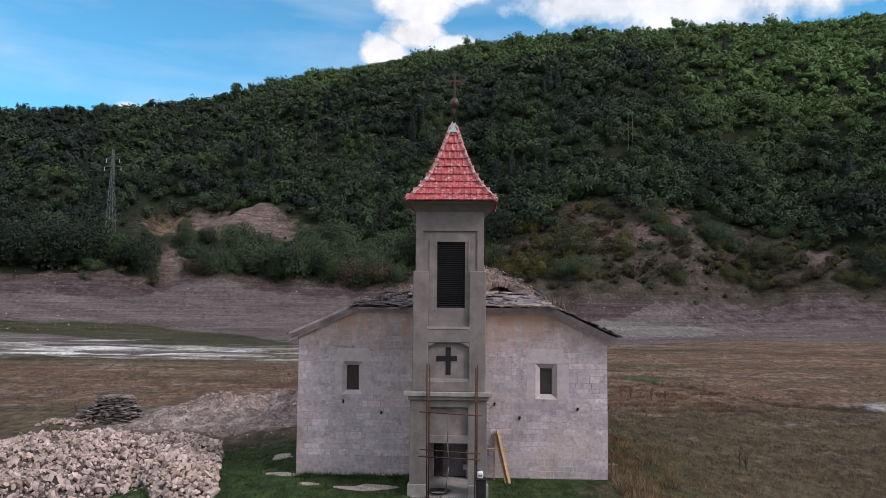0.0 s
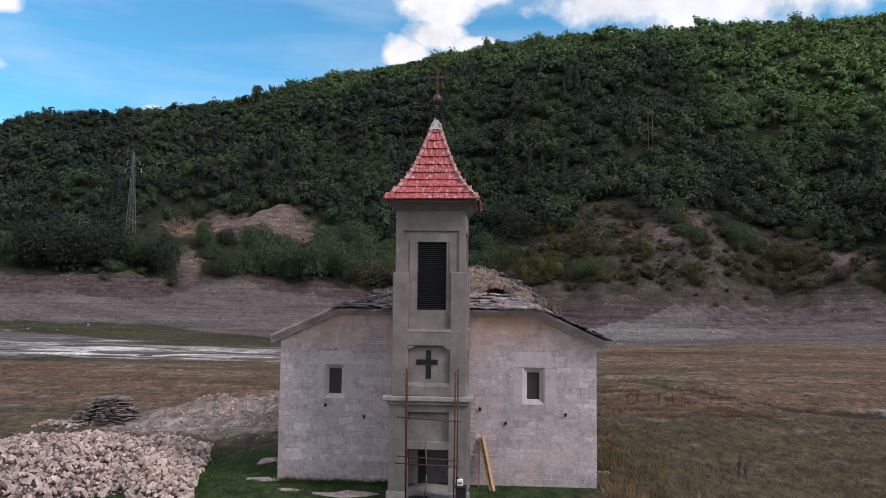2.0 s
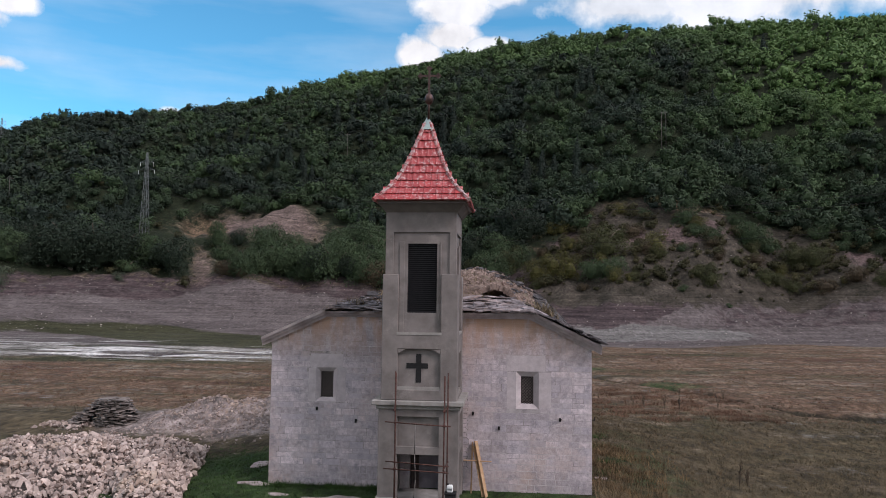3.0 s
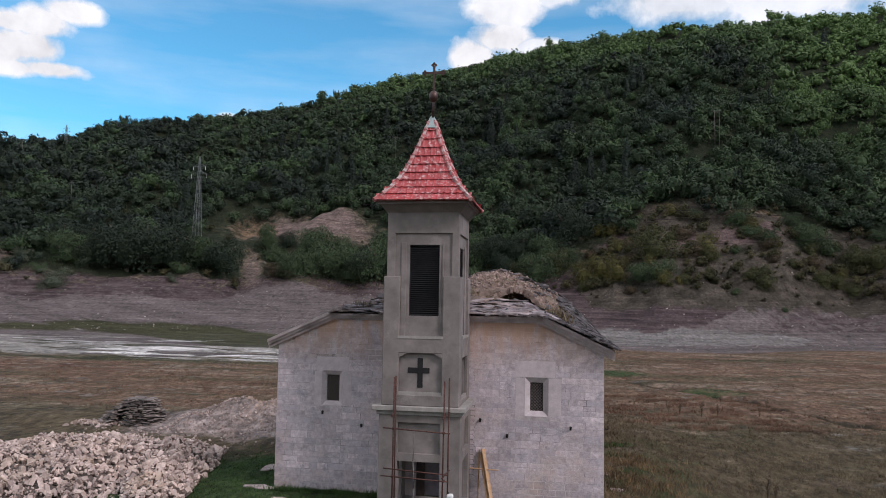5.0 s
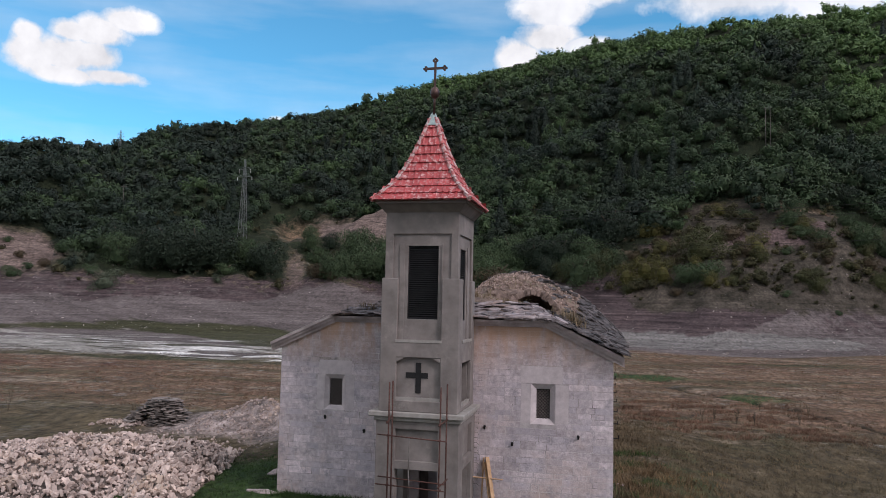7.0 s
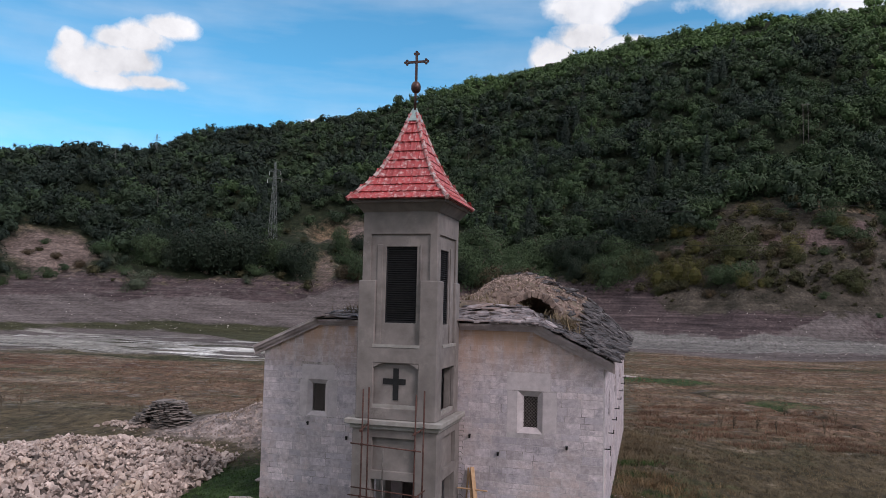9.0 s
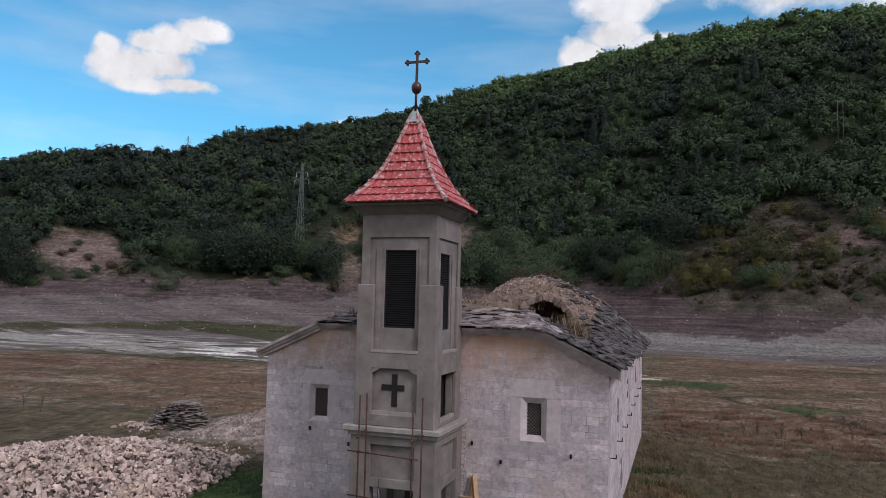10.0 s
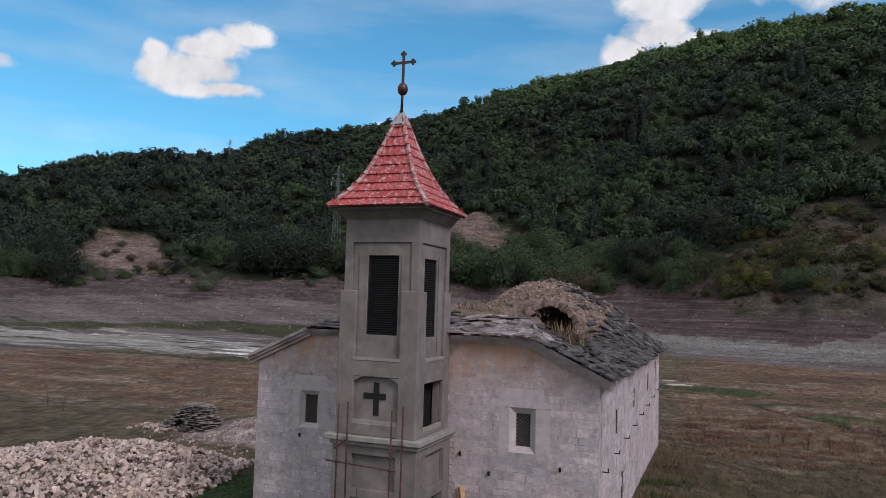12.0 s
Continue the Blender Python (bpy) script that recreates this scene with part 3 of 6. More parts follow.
def ground_z(x, y):
    x, y = np.asarray(x, float), np.asarray(y, float)
    d, az = polar(x, y)
    rb, w = np.interp(az, SHORE_AZ, SHORE_D), np.interp(az, SHORE_AZ, BANK_W)
    # the bed of the lake, the church's low platform, the gravel mound, the stream
    off = np.hypot(np.maximum(np.abs(x) - 6.0, 0), np.maximum(np.abs(y - 7.5) - 11.5, 0))
    z = -0.55 + 0.60 * (1 - smooth01(off / 8.0)) + 0.07 * waves(x, y, 9, 1) * smooth01(off / 3) + 0.10 * waves(x, y, 33, 2) * smooth01(off / 9)
    z = z + 1.35 * np.exp(-((x + 13.2) / 4.6) ** 2 - ((y - 15.3) / 2.9) ** 2) * (1 + 0.16 * waves(x, y, 2.6, 3))
    z = z + 0.75 * np.exp(-((x + 8.4) / 2.6) ** 2 - ((y - 16.5) / 3.0) ** 2) * (1 + 0.16 * waves(x, y, 2.2, 4))
    stream = smooth01((-x - 12) / 14) * np.exp(-((y - 68 + 0.05 * (x + 40)) / 16.0) ** 4)
    z = z - stream * (0.10 + 0.15 * waves(x * 0.3, y * 1.4, 16, 5) + 0.10 * waves(x * 0.3, y * 1.6, 7, 9))
    pool = np.exp(-(np.abs(x - 34) / 7.5) ** 4 - (np.abs(y - 24.5) / 2.8) ** 4)
    z = z - 0.06 * pool - 0.5 * ditch(x, y)
    far = EYE_Z + d * np.tan(np.radians(hill_angle(d, az)))
    reach = np.interp(az, HILL_AZ, HILL_W)
    rel = d - rb - w
    beyond = np.maximum(rel - reach, 0)
    far = far - beyond * 0.30
    far = np.where(beyond > 0, np.maximum(far, 4.0), far)
    rough = smooth01((d - rb - 16) / 34) * (1.6 * waves(x, y, 42, 6) + 0.8 * waves(x, y, 15, 7)) + smooth01((d - rb - 20) / 12) * 0.35 * waves(x, y, 6, 8)
    # long folds that climb aslant across the wooded slope
    fold = np.sin(2 * np.pi * (rel / 52 + 0.55 * waves(x, y, 170, 31)) - 0.09 * az) + 0.45 * waves(x, y, 38, 32)
    rough = rough + 3.6 * fold * smooth01((rel - 28) / 45) * smooth01((reach - rel) / 60)
    return np.where(d > rb, far + rough + (z + 0.5) * (1 - smooth01((d - rb) / 14)), z)


def slip(d, az, a0, a1, e0, e1):
    """1 inside an oval on the hillside, given by bearings and by heights over the eye's level, falling to 0 round it."""
    e = hill_angle(d, az)
    return np.clip(1.5 - np.sqrt(((az - (a0 + a1) / 2) / ((a1 - a0) / 2)) ** 2 + ((e - (e0 + e1) / 2) / ((e1 - e0) / 2)) ** 2), 0, 1)


def scar_mask(d, az):
    """Bare earth on the hillside: slips, a gully, a road cutting and an open slope."""
    def lump(*oval):
        return slip(d, az, *oval)

    left = lump(-25.6, -14.6, 4.4, 6.8)
    gully = lump(-25.2, -23.2, 1.3, 4.0) * 0.7
    road = np.clip(lump(-46.4, -40.6, 2.0, 4.3) * 1.5, 0, 1)
    right = np.maximum(lump(2.0, 20.0, 0.6, 6.0) * 0.75, lump(6.0, 10.4, 6.3, 8.3))
    return left, gully, road, right


def build_ground():
    az = np.concatenate([np.arange(-62, 40, 0.25), np.arange(40, 298, 4.0)])
    r = np.concatenate([np.arange(0.5, 75, 0.7), np.arange(75, 135, 1.2), np.arange(135, 260, 2.4), np.arange(260, 545, 4.0), np.geomspace(550, 3500, 14)])
    A, R = np.meshgrid(np.radians(az), r)
    x, y = EYE_X + R * np.sin(A), EYE_Y + R * np.cos(A)
    z = ground_z(x, y)
    co = np.stack([x, y, z], -1).reshape(-1, 3)
    nr, na = R.shape
    i, j = np.meshgrid(np.arange(nr - 1), np.arange(na), indexing="ij")
    k = (j + 1) % na
    faces = np.stack([i * na + j, i * na + k, (i + 1) * na + k, (i + 1) * na + j], -1).reshape(-1, 4)
    # close the small hole under the start of the grid
    co = np.vstack([co, [[EYE_X, EYE_Y, float(ground_z(EYE_X, EYE_Y))]]])
    hub = len(co) - 1
    j = np.arange(0, na - 1, 2)
    fan = np.stack([np.full(len(j), hub), (j + 2) % na, j + 1, j], -1)
    me = arrays_mesh("ground", co, np.vstack([faces, fan]), GROUND)
    for p in me.polygons:
        p.use_smooth = True
    x, y = co[:, 0], co[:, 1]
    d, a = polar(x, y)
    rb, w = np.interp(a, SHORE_AZ, SHORE_D), np.interp(a, SHORE_AZ, BANK_W)
    left = smooth01((-x - 4) / 10)
    s = scar_mask(d, a)
    def lump(*oval):
        return slip(d, a, *oval)

    bump = np.exp(-((x + 13.2) / 6.2) ** 4 - ((y - 15.0) / 4.6) ** 4) + np.exp(-((x + 8.0) / 3.4) ** 4 - ((y - 15.5) / 5.0) ** 4)
    u = (d - rb) / w
    east = smooth01((a + 8) / 5)

    def spot(cx, cy, rx, ry, k=2):
        return np.exp(-(np.abs(x - cx) / rx) ** k - (np.abs(y - cy) / ry) ** k)

    algae_lo = np.interp(a, (-60, -44, -36, -33, -29, -27, -22, -16), (166, 166, 164, 158, 130, 119, 114, 111))
    algae_hi = np.interp(a, (-60, -44, -36, -27, -22, -18, -15), (168, 170, 172, 168, 159, 130, 111))
    strip_hi = np.interp(a, (-8, -2, 6, 10, 14, 20), (0.50, 0.52, 0.56, 0.66, 0.62, 0.45)) + 0.03 * waves(x, y, 13, 21)
    strip_lo = np.interp(a, (-8, -2, 6, 10, 14, 20, 30), (0.17, 0.17, 0.23, 0.34, 0.34, 0.22, 0.30)) + 0.02 * waves(x, y, 17, 22)
    bank_lo = np.interp(a, (-60, -30, -24, -20, -14, -8, -5, 7, 12, 14.5, 16, 40), (0.72, 0.74, 0.88, 0.97, 0.80, 0.75, 0.54, 0.58, 0.74, 0.98, 1.05, 1.05))
    zones = {
        "brown": left * smooth01((y - 17) / 7) * smooth01((54 - y) / 4) + (1 - left) * smooth01((y - 14) / 14) * smooth01((x - 4) / 3) * 0.8,
        "rust": left * spot(-56, 44, 26, 6, 4) * 0.55 + 0.75 * spot(-17.5, 33, 7, 4.5) + 0.8 * spot(7.5, 29.5, 4, 2.2) + 0.6 * spot(40, 76, 40, 5, 4) + 0.55 * spot(30, 100, 30, 4, 4),
        "mud": smooth01((d - rb + 62) / 25) * smooth01((rb + w * 1.05 - d) / 6) * (0.1 + 0.9 * np.maximum(smooth01((-a - 2) / 8), smooth01((d - rb + 6) / 10))),
        "strip": east * (1 - smooth01((a - 13) / 9)) * smooth01((u - strip_lo) / 0.05 + 0.5) * smooth01((strip_hi - u) / 0.05 + 0.5),
        "pale": left * np.exp(-((y - 69) / 13.0) ** 6) * 0.56 * smooth01((-x - 10) / 12) + left * spot(-96, 88, 26, 22, 4) * 0.44 * (1 - smooth01((algae_lo - 130) / 4) * (d > algae_lo)),
        "silt": 0.95 * spot(34.5, 25.6, 6.3, 2.6, 4),
        "wet": left * np.exp(-((y - 72) / 17) ** 4) * 0.70 * smooth01((-x - 30) / 14),
        "cloud_glint": 0.54 * np.exp(-((x + 44) / 22) ** 4 - ((y - 68 + 0.05 * (x + 44)) / 9) ** 4) + 0.3 * left * spot(-78, 84, 22, 8, 4),
        "ditch": np.clip(ditch(x, y) * 1.2, 0, 1),
        "algae": np.clip(smooth01((d - algae_lo) / 5 + 0.5) * smooth01((algae_hi - d) / 6 + 0.5), 0, 1) * (a < -14) * 0.97
                 + left * np.exp(-((y - 54.5) / 2.2) ** 2) * 0.62 + 0.55 * spot(-88, 70, 22, 9, 4) + 0.4 * (1 - left) * spot(20, 82, 30, 2.0),
        "bank": smooth01((u - bank_lo - 0.04 * waves(x, y, 22, 17)) / 0.06 + 0.5) * np.where(a < -8, 0.66, 0.98) * smooth01((1.35 - u) / 0.15) + 0.5 * smooth01((a - 13) / 3) * smooth01((u - 0.45) / 0.2) * smooth01((1.1 - u) / 0.1),
        "scar": np.maximum.reduce(s[:3]),
        "ochre": np.clip(lump(-25.8, -22.4, 5.2, 6.6) * 1.1, 0, 1),
        "red": np.clip(np.maximum.reduce([lump(2.0, 5.0, 4.3, 6.6), lump(8.4, 10.2, 4.6, 6.0), lump(11.4, 17.0, 4.6, 5.9), lump(23.5, 27.0, 2.6, 4.4) * 0.7]) * 1.1, 0, 1),
        "slope": np.clip(smooth01((a - 1) / 2) * smooth01((u - 0.74) / 0.22) * smooth01((np.interp(a, (4, 6, 10, 13), (7.2, 8.8, 8.8, 7.2)) - hill_angle(d, a)) / 1.2), 0, 1),
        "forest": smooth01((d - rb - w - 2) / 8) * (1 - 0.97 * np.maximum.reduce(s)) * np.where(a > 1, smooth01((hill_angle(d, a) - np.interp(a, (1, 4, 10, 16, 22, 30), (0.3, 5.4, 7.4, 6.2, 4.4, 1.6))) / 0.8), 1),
        "olive": (1 - left) * smooth01((20 - y) / 6) * smooth01((y + 14) / 10) * 0.6 + left * smooth01((20 - y) / 5) * 0.55,
        "grass": spot(-4, -1, 9.5, 8.0, 4) * 0.95 + 0.8 * spot(10, 56, 4.5, 5) + 0.8 * spot(6, 57, 4, 2) + 0.55 * spot(16.5, 42, 3.2, 4) + 0.5 * spot(19.5, 40, 2, 2)
                 + 0.55 * spot(8, 6, 2.5, 9) + 0.6 * spot(16, 20.5, 2.2, 1.0),
        "gravel": np.clip(bump, 0, 1),
    }
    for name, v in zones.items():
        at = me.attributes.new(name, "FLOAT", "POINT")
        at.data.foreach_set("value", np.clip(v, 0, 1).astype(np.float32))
    return tagged(new("ground", me), "dry lake bed of mud and withered meadow rising to bare banks", "ground", kind="structure")


build_ground()


def build_water():
    bm = bmesh.new()
    bmesh.ops.create_grid(bm, x_segments=8, y_segments=4, size=1, matrix=pose(-70, 68, -0.80) @ Matrix.Diagonal((58, 24, 1, 1)))
    ob = part("water", bm, WATER)
    tagged(ob, "shallow stream of still water across the mud", "water", kind="structure")


build_water()


# ---- the church ----
WALL_X, BACK_Y = 5.75, 19.3
church = thing("church", (0, 9.6, -0.3), "pale pink limestone church with a broken slate roof", "church")
WIN_L = (-3.93, -3.47, 3.16, 4.08)
WIN_R = (3.29, 3.73, 3.09, 4.05)
DOOR = (-0.62, 0.58, -0.3, 1.85)
SLITS = ((3.55, 3.75, 3.15, 3.9), (8.5, 8.72, 3.4, 4.12), (13.9, 14.12, 3.5, 4.27), (17.7, 17.95, 3.65, 4.6), (5.12, 5.34, 0.7, 1.6))

HOLES = [(x0 - o, x1 + o, z0 - 0.95 * o, z1 + o) for (x0, x1, z0, z1), o in ((WIN_L, 0.15), (WIN_R, 0.18))]
bm = panel(-WALL_X, WALL_X, -0.6, 5.06, HOLES + [DOOR], "y", -0.0005, 0.6, 0)
prism(bm, [(-WALL_X, 5.062), (WALL_X, 5.062), (3.62, 6.12), (-3.75, 6.12), (-WALL_X, 5.16)], "y", -0.0005, 0.6)
front_wall = part("front_wall", bm, MORTAR, church, "coursed limestone front with a clipped gable")
bm = panel(0.6, BACK_Y, -0.9, 5.1, SLITS, "x", WALL_X - 0.6, WALL_X - 0.03, 0)
side_wall = part("side_wall", bm, MORTAR, church)
part("side_wall", panel(0.6, BACK_Y, -0.9, 5.1, SLITS[:4], "x", -WALL_X + 0.6, -WALL_X + 0.03, 0), MORTAR, church)
part("back_wall", panel(-WALL_X + 0.03, WALL_X - 0.03, -0.9, 5.1, [], "y", BACK_Y, BACK_Y + 0.6, 0), MORTAR, church)
part("church_floor", boxes((-5.1, 5.1, 0.6, 19.3, -0.3, -0.1), w=0), FLOOR, church)


def window(op, frame_w):
    """A small barred window: splayed stone surround and an iron lattice, in the front wall."""
    x0, x1, z0, z1 = op
    o = frame_w
    bm = bmesh.new()
    outer = [(x0 - o, z0 - o * 0.95), (x1 + o, z0 - o * 0.95), (x1 + o, z1 + o), (x0 - o, z1 + o)]
    inner = [(x0, z0), (x1, z0), (x1, z1), (x0, z1)]
    rings = [[bm.verts.new((u, y, z)) for u, z in ring] for ring, y in ((outer, 0.03), (outer, -0.008), (inner, 0.11), (inner, 0.5))]
    for a, b in zip(rings, rings[1:]):
        for i in range(4):
            bm.faces.new((a[i], a[(i + 1) % 4], b[(i + 1) % 4], b[i]))
    win = part("window", bm, FRAME_STONE, church, "small window with a dressed stone surround and iron lattice")
    bm = bmesh.new()
    step = 0.105
    w, h = x1 - x0, z1 - z0
    k = -h
    while k < w:
        for flip in (0, 1):
            a, b = max(k, 0), min(k + h, w)
            p = (a, a - k), (b, b - k)
            (ua, za), (ub, zb) = p
            if flip:
                ua, ub = w - ua, w - ub
            rod(bm, (x0 + ua, 0.15, z0 + za), (x0 + ub, 0.15, z0 + zb), 0.013, 4)
        k += step
    part("grille", bm, GRILLE, win, "rusty iron lattice")
    part("dark_board", boxes((x0 - 0.02, x1 + 0.02, 0.22, 0.25, z0 - 0.02, z1 + 0.02), w=0), SHUTTER, win)
    return win


window(WIN_L, 0.15)
window(WIN_R, 0.18)
# added panel fills the open doorway; its lilac-grey paints the lit interior
d = part("door", boxes((DOOR[0] + 0.02, DOOR[1] - 0.02, 0.16, 0.22, -0.28, DOOR[3] - 0.02)), LIT_INTERIOR, church, "lilac-grey panel standing in for the lit church interior")
part("open_leaf", boxes((DOOR[0] + 0.03, DOOR[0] + 0.32, 0.05, 0.10, -0.28, DOOR[3] - 0.04)), SHUTTER, d, "dark brown open door leaf")
part("door_handle", boxes((DOOR[1] - 0.16, DOOR[1] - 0.13, 0.10, 0.158, 0.75, 0.92), w=0.004), DARK_IRON, d)

# cornice along the clipped gable
bm = bmesh.new()
for lo, hi, out in ((0.03, 0.09, 0.05), (0.09, 0.16, 0.11), (0.16, 0.22, 0.17)):
    prism(bm, [(-3.75, 6.04 + lo), (3.62, 6.04 + lo), (3.62, 6.04 + hi), (-3.75, 6.04 + hi)], "y", -out, 0.12)
part("cornice", soften(bm, 0.012), CORNICE, church, "moulded stone cornice")
for sx, knee, tip in ((1, 3.624, 6.08), (-1, 3.754, 6.08)):
    bm = bmesh.new()
    drop = 1.16 if sx > 0 else 1.05
    for lo, hi, out in ((0.0, 0.12, 0.10), (0.12, 0.22, 0.17), (0.22, 0.30, 0.24)):
        o = [(sx * knee, 6.04 + lo), (sx * tip, 6.04 - drop + lo), (sx * tip, 6.04 - drop + hi), (sx * knee, 6.04 + hi)]
        prism(bm, o, "y", -out, 0.12)
    part("cornice", soften(bm, 0.012), CORNICE, church, "moulded stone cornice")
    bm = bmesh.new()
    for lo, hi, out in ((0.0, 0.10, 0.08), (0.10, 0.20, 0.20), (0.20, 0.28, 0.30)):
        box(bm, sx * (WALL_X - 0.05), sx * (WALL_X + out), 0.13, BACK_Y + 0.2, 5.0 + lo, 5.0 + hi)
    part("cornice", soften(bm, 0.012), CORNICE, church, "moulded stone cornice")


# the low hipped roof with the swelling of the old vault, broken open
def roof_z(x, y):
    x, y = np.asarray(x, float), np.asarray(y, float)
    side = 5.22 + 0.45 * (6.15 - np.abs(x))
    front = 6.30 + 0.18 * (y + 0.2)
    back = 5.35 + 0.75 * (BACK_Y + 0.5 - y)
    base = np.minimum(np.minimum(side, front), np.minimum(back, 7.12 + 0.06 * waves(x, y, 2.5, 11)))
    dx = x - 0.6
    dome = 8.42 - np.where(dx > 0, 0.10, 0.27) * dx ** 2 - np.where(y < 14.5, 0.05, 0.11) * (y - 14.5) ** 2
    z = base + np.maximum(dome - base, 0) * smooth01((y - 9.35) / 0.8) * smooth01((BACK_Y + 0.4 - y) / 2.0)
    z = z - 1.2 * np.exp(-((x - 2.6) / 1.45) ** 2 - ((y - 6.9) / 2.9) ** 4) * smooth01((9.9 - y) / 0.5)
    inner = smooth01((5.6 - np.abs(x)) / 1.5) * smooth01((y - 0.5) / 2)
    return z + inner * (0.07 * waves(x, y, 1.7, 12) + 0.05 * waves(x, y, 0.7, 13))


CAVE_X, CAVE_Z, CAVE_R, CAVE_Y = 2.15, 6.12, 1.06, 9.55
xs, ys = np.linspace(-6.05, 6.05, 96), np.linspace(-0.18, BACK_Y + 0.5, 150)
X, Y = np.meshgrid(xs, ys)
Z = roof_z(X, Y)
bm = bmesh.new()
top = [[bm.verts.new((X[j, i], Y[j, i], Z[j, i])) for i in range(len(xs))] for j in range(len(ys))]
for j in range(len(ys) - 1):
    for i in range(len(xs) - 1):
        cx, cy = X[j, i] + 0.06, Y[j, i] + 0.06
        if abs(cx - CAVE_X) < CAVE_R + 0.12 and CAVE_Y - 0.35 < cy < CAVE_Y + 0.62:
            continue
        bm.faces.new((top[j][i], top[j][i + 1], top[j + 1][i + 1], top[j + 1][i]))
roof = part("roof", bm, RUBBLE, church, "collapsing roof of slates, rubble and dry grass", smooth=True)
bm = bmesh.new()
box(bm, -5.85, 5.85, 0.1, BACK_Y + 0.3, 5.1, 5.262)
part("wall_plate", bm, MORTAR, church)

# the broken vault: tunnel, face and a ring of rough stones
bm = bmesh.new()
n = 16
rows = []
for y, k in ((CAVE_Y - 0.05, 1.0), (CAVE_Y + 0.8, 0.97), (CAVE_Y + 1.8, 0.85), (CAVE_Y + 2.4, 0.5)):
    rows.append([bm.verts.new((CAVE_X + math.cos(a) * CAVE_R * k, y, CAVE_Z - 0.45 + max(0, math.sin(a)) * CAVE_R * k * 1.05 + (0.45 if 0 < i < n else 0.0)))
                 for i, a in enumerate(math.pi * i / n for i in range(n + 1))])
for a, b in zip(rows, rows[1:]):
    for i in range(n):
        bm.faces.new((a[i], a[i + 1], b[i + 1], b[i]))
    bm.faces.new((a[n], a[0], b[0], b[n]))
bm.faces.new(rows[-1])
part("vault_hollow", bm, RUBBLE, roof, "dark hollow under the broken vault", smooth=True)
bm = bmesh.new()
ring = []
for i in range(n + 1):
    a = math.pi * i / n
    inner = (CAVE_X + math.cos(a) * (CAVE_R + 0.02), CAVE_Z + math.sin(a) * CAVE_R * 1.05)
    ox = CAVE_X + max(-1.0, min(1.0, math.cos(a) * 1.4)) * 1.5
    oz = min(CAVE_Z - 0.4 + min(1.0, math.sin(a) * 1.4) * 2.2, float(roof_z(ox, CAVE_Y + 0.75)) + 0.06)
    ring.append((bm.verts.new((inner[0], CAVE_Y + 0.02, inner[1])), bm.verts.new(((inner[0] + ox) / 2, CAVE_Y + 0.1 + 0.06 * math.sin(i * 2.3), (inner[1] + oz) / 2)),
                 bm.verts.new((ox, CAVE_Y + 0.66, oz))))
for a, b in zip(ring, ring[1:]):
    for q in (0, 1):
        bm.faces.new((a[q], a[q + 1], b[q + 1], b[q]))
part("vault_face", bm, RUBBLE, roof, "rough rubble face of the broken vault")


def hull_rock(seed, n=11, flat=0.7):
    rng = random.Random(seed)
    bm = bmesh.new()
    for i in range(n):
        v = Vector((rng.gauss(0, 1), rng.gauss(0, 1), rng.gauss(0, 1))).normalized() * rng.uniform(0.42, 0.56)
        bm.verts.new((v.x, v.y, v.z * flat))
    bmesh.ops.convex_hull(bm, input=bm.verts)
    loose = [v for v in bm.verts if not v.link_faces]
    bmesh.ops.delete(bm, geom=loose, context="VERTS")
    return bm


def block_rock(seed):
    """A roughly squared stone with knocked-off corners."""
    rng = random.Random(seed)
    bm = bmesh.new()
    for i in range(8):
        c = Vector((0.5 if i & 1 else -0.5, 0.42 if i & 2 else -0.42, 0.34 if i & 4 else -0.34))
        if rng.random() < 0.35:
            for k in range(3):
                q = c.copy()
                q[k] *= rng.uniform(0.35, 0.65)
                bm.verts.new(q)
        else:
            bm.verts.new([v * rng.uniform(0.72, 1.08) for v in c])
    bmesh.ops.convex_hull(bm, input=bm.verts)
    bmesh.ops.delete(bm, geom=[v for v in bm.verts if not v.link_faces], context="VERTS")
    return bm


def worn_rock(seed):
    """A stone from a tumbled wall: a squared block on some sides, rounded and chipped on the others."""
    return block_rock(seed) if seed % 3 == 0 else hull_rock(seed, 15, 0.78)


def placed(bm_source, places, mat, name, parent=None, kind="", label=""):
    """Many copies of a few small shapes joined into one mesh. places: (shape index, matrix)."""
    shapes = []
    for b in bm_source:
        b.verts.ensure_lookup_table()
        b.verts.index_update()
        bmesh.ops.triangulate(b, faces=b.faces)
        shapes.append((np.array([v.co[:] for v in b.verts]), np.array([[v.index for v in f.verts] for f in b.faces])))
        b.free()
    cos, fcs, off = [], [], 0
    for i, m in places:
        co, fc = shapes[i]
        a = np.array(m)
        cos.append(co @ a[:3, :3].T + a[:3, 3])
        fcs.append(fc + off)
        off += len(co)
    ob = new(name, arrays_mesh(name, np.vstack(cos), np.vstack(fcs), mat))
    if parent:
        attach(ob, parent)
    return tagged(ob, label, kind=kind)


rng = random.Random(21)
stone_meshes = [mesh_of("vault_stone", block_rock(900 + i), VAULT_STONE) for i in range(4)]
for i in range(25):
    a = math.pi * (i + 0.5) / 25
    m = Matrix.LocRotScale((CAVE_X + math.cos(a) * (CAVE_R + 0.14), CAVE_Y - 0.06 + rng.uniform(-0.07, 0.05), CAVE_Z + math.sin(a) * (CAVE_R * 1.05 + 0.13)),
                           Euler((rng.uniform(-0.12, 0.12), -a + math.pi / 2 + rng.uniform(-0.12, 0.12), rng.uniform(-0.1, 0.1))), (0.155, 0.42, rng.uniform(0.36, 0.56)))
    piece("vault_stone", rng.choice(stone_meshes), m, roof)
loose = []
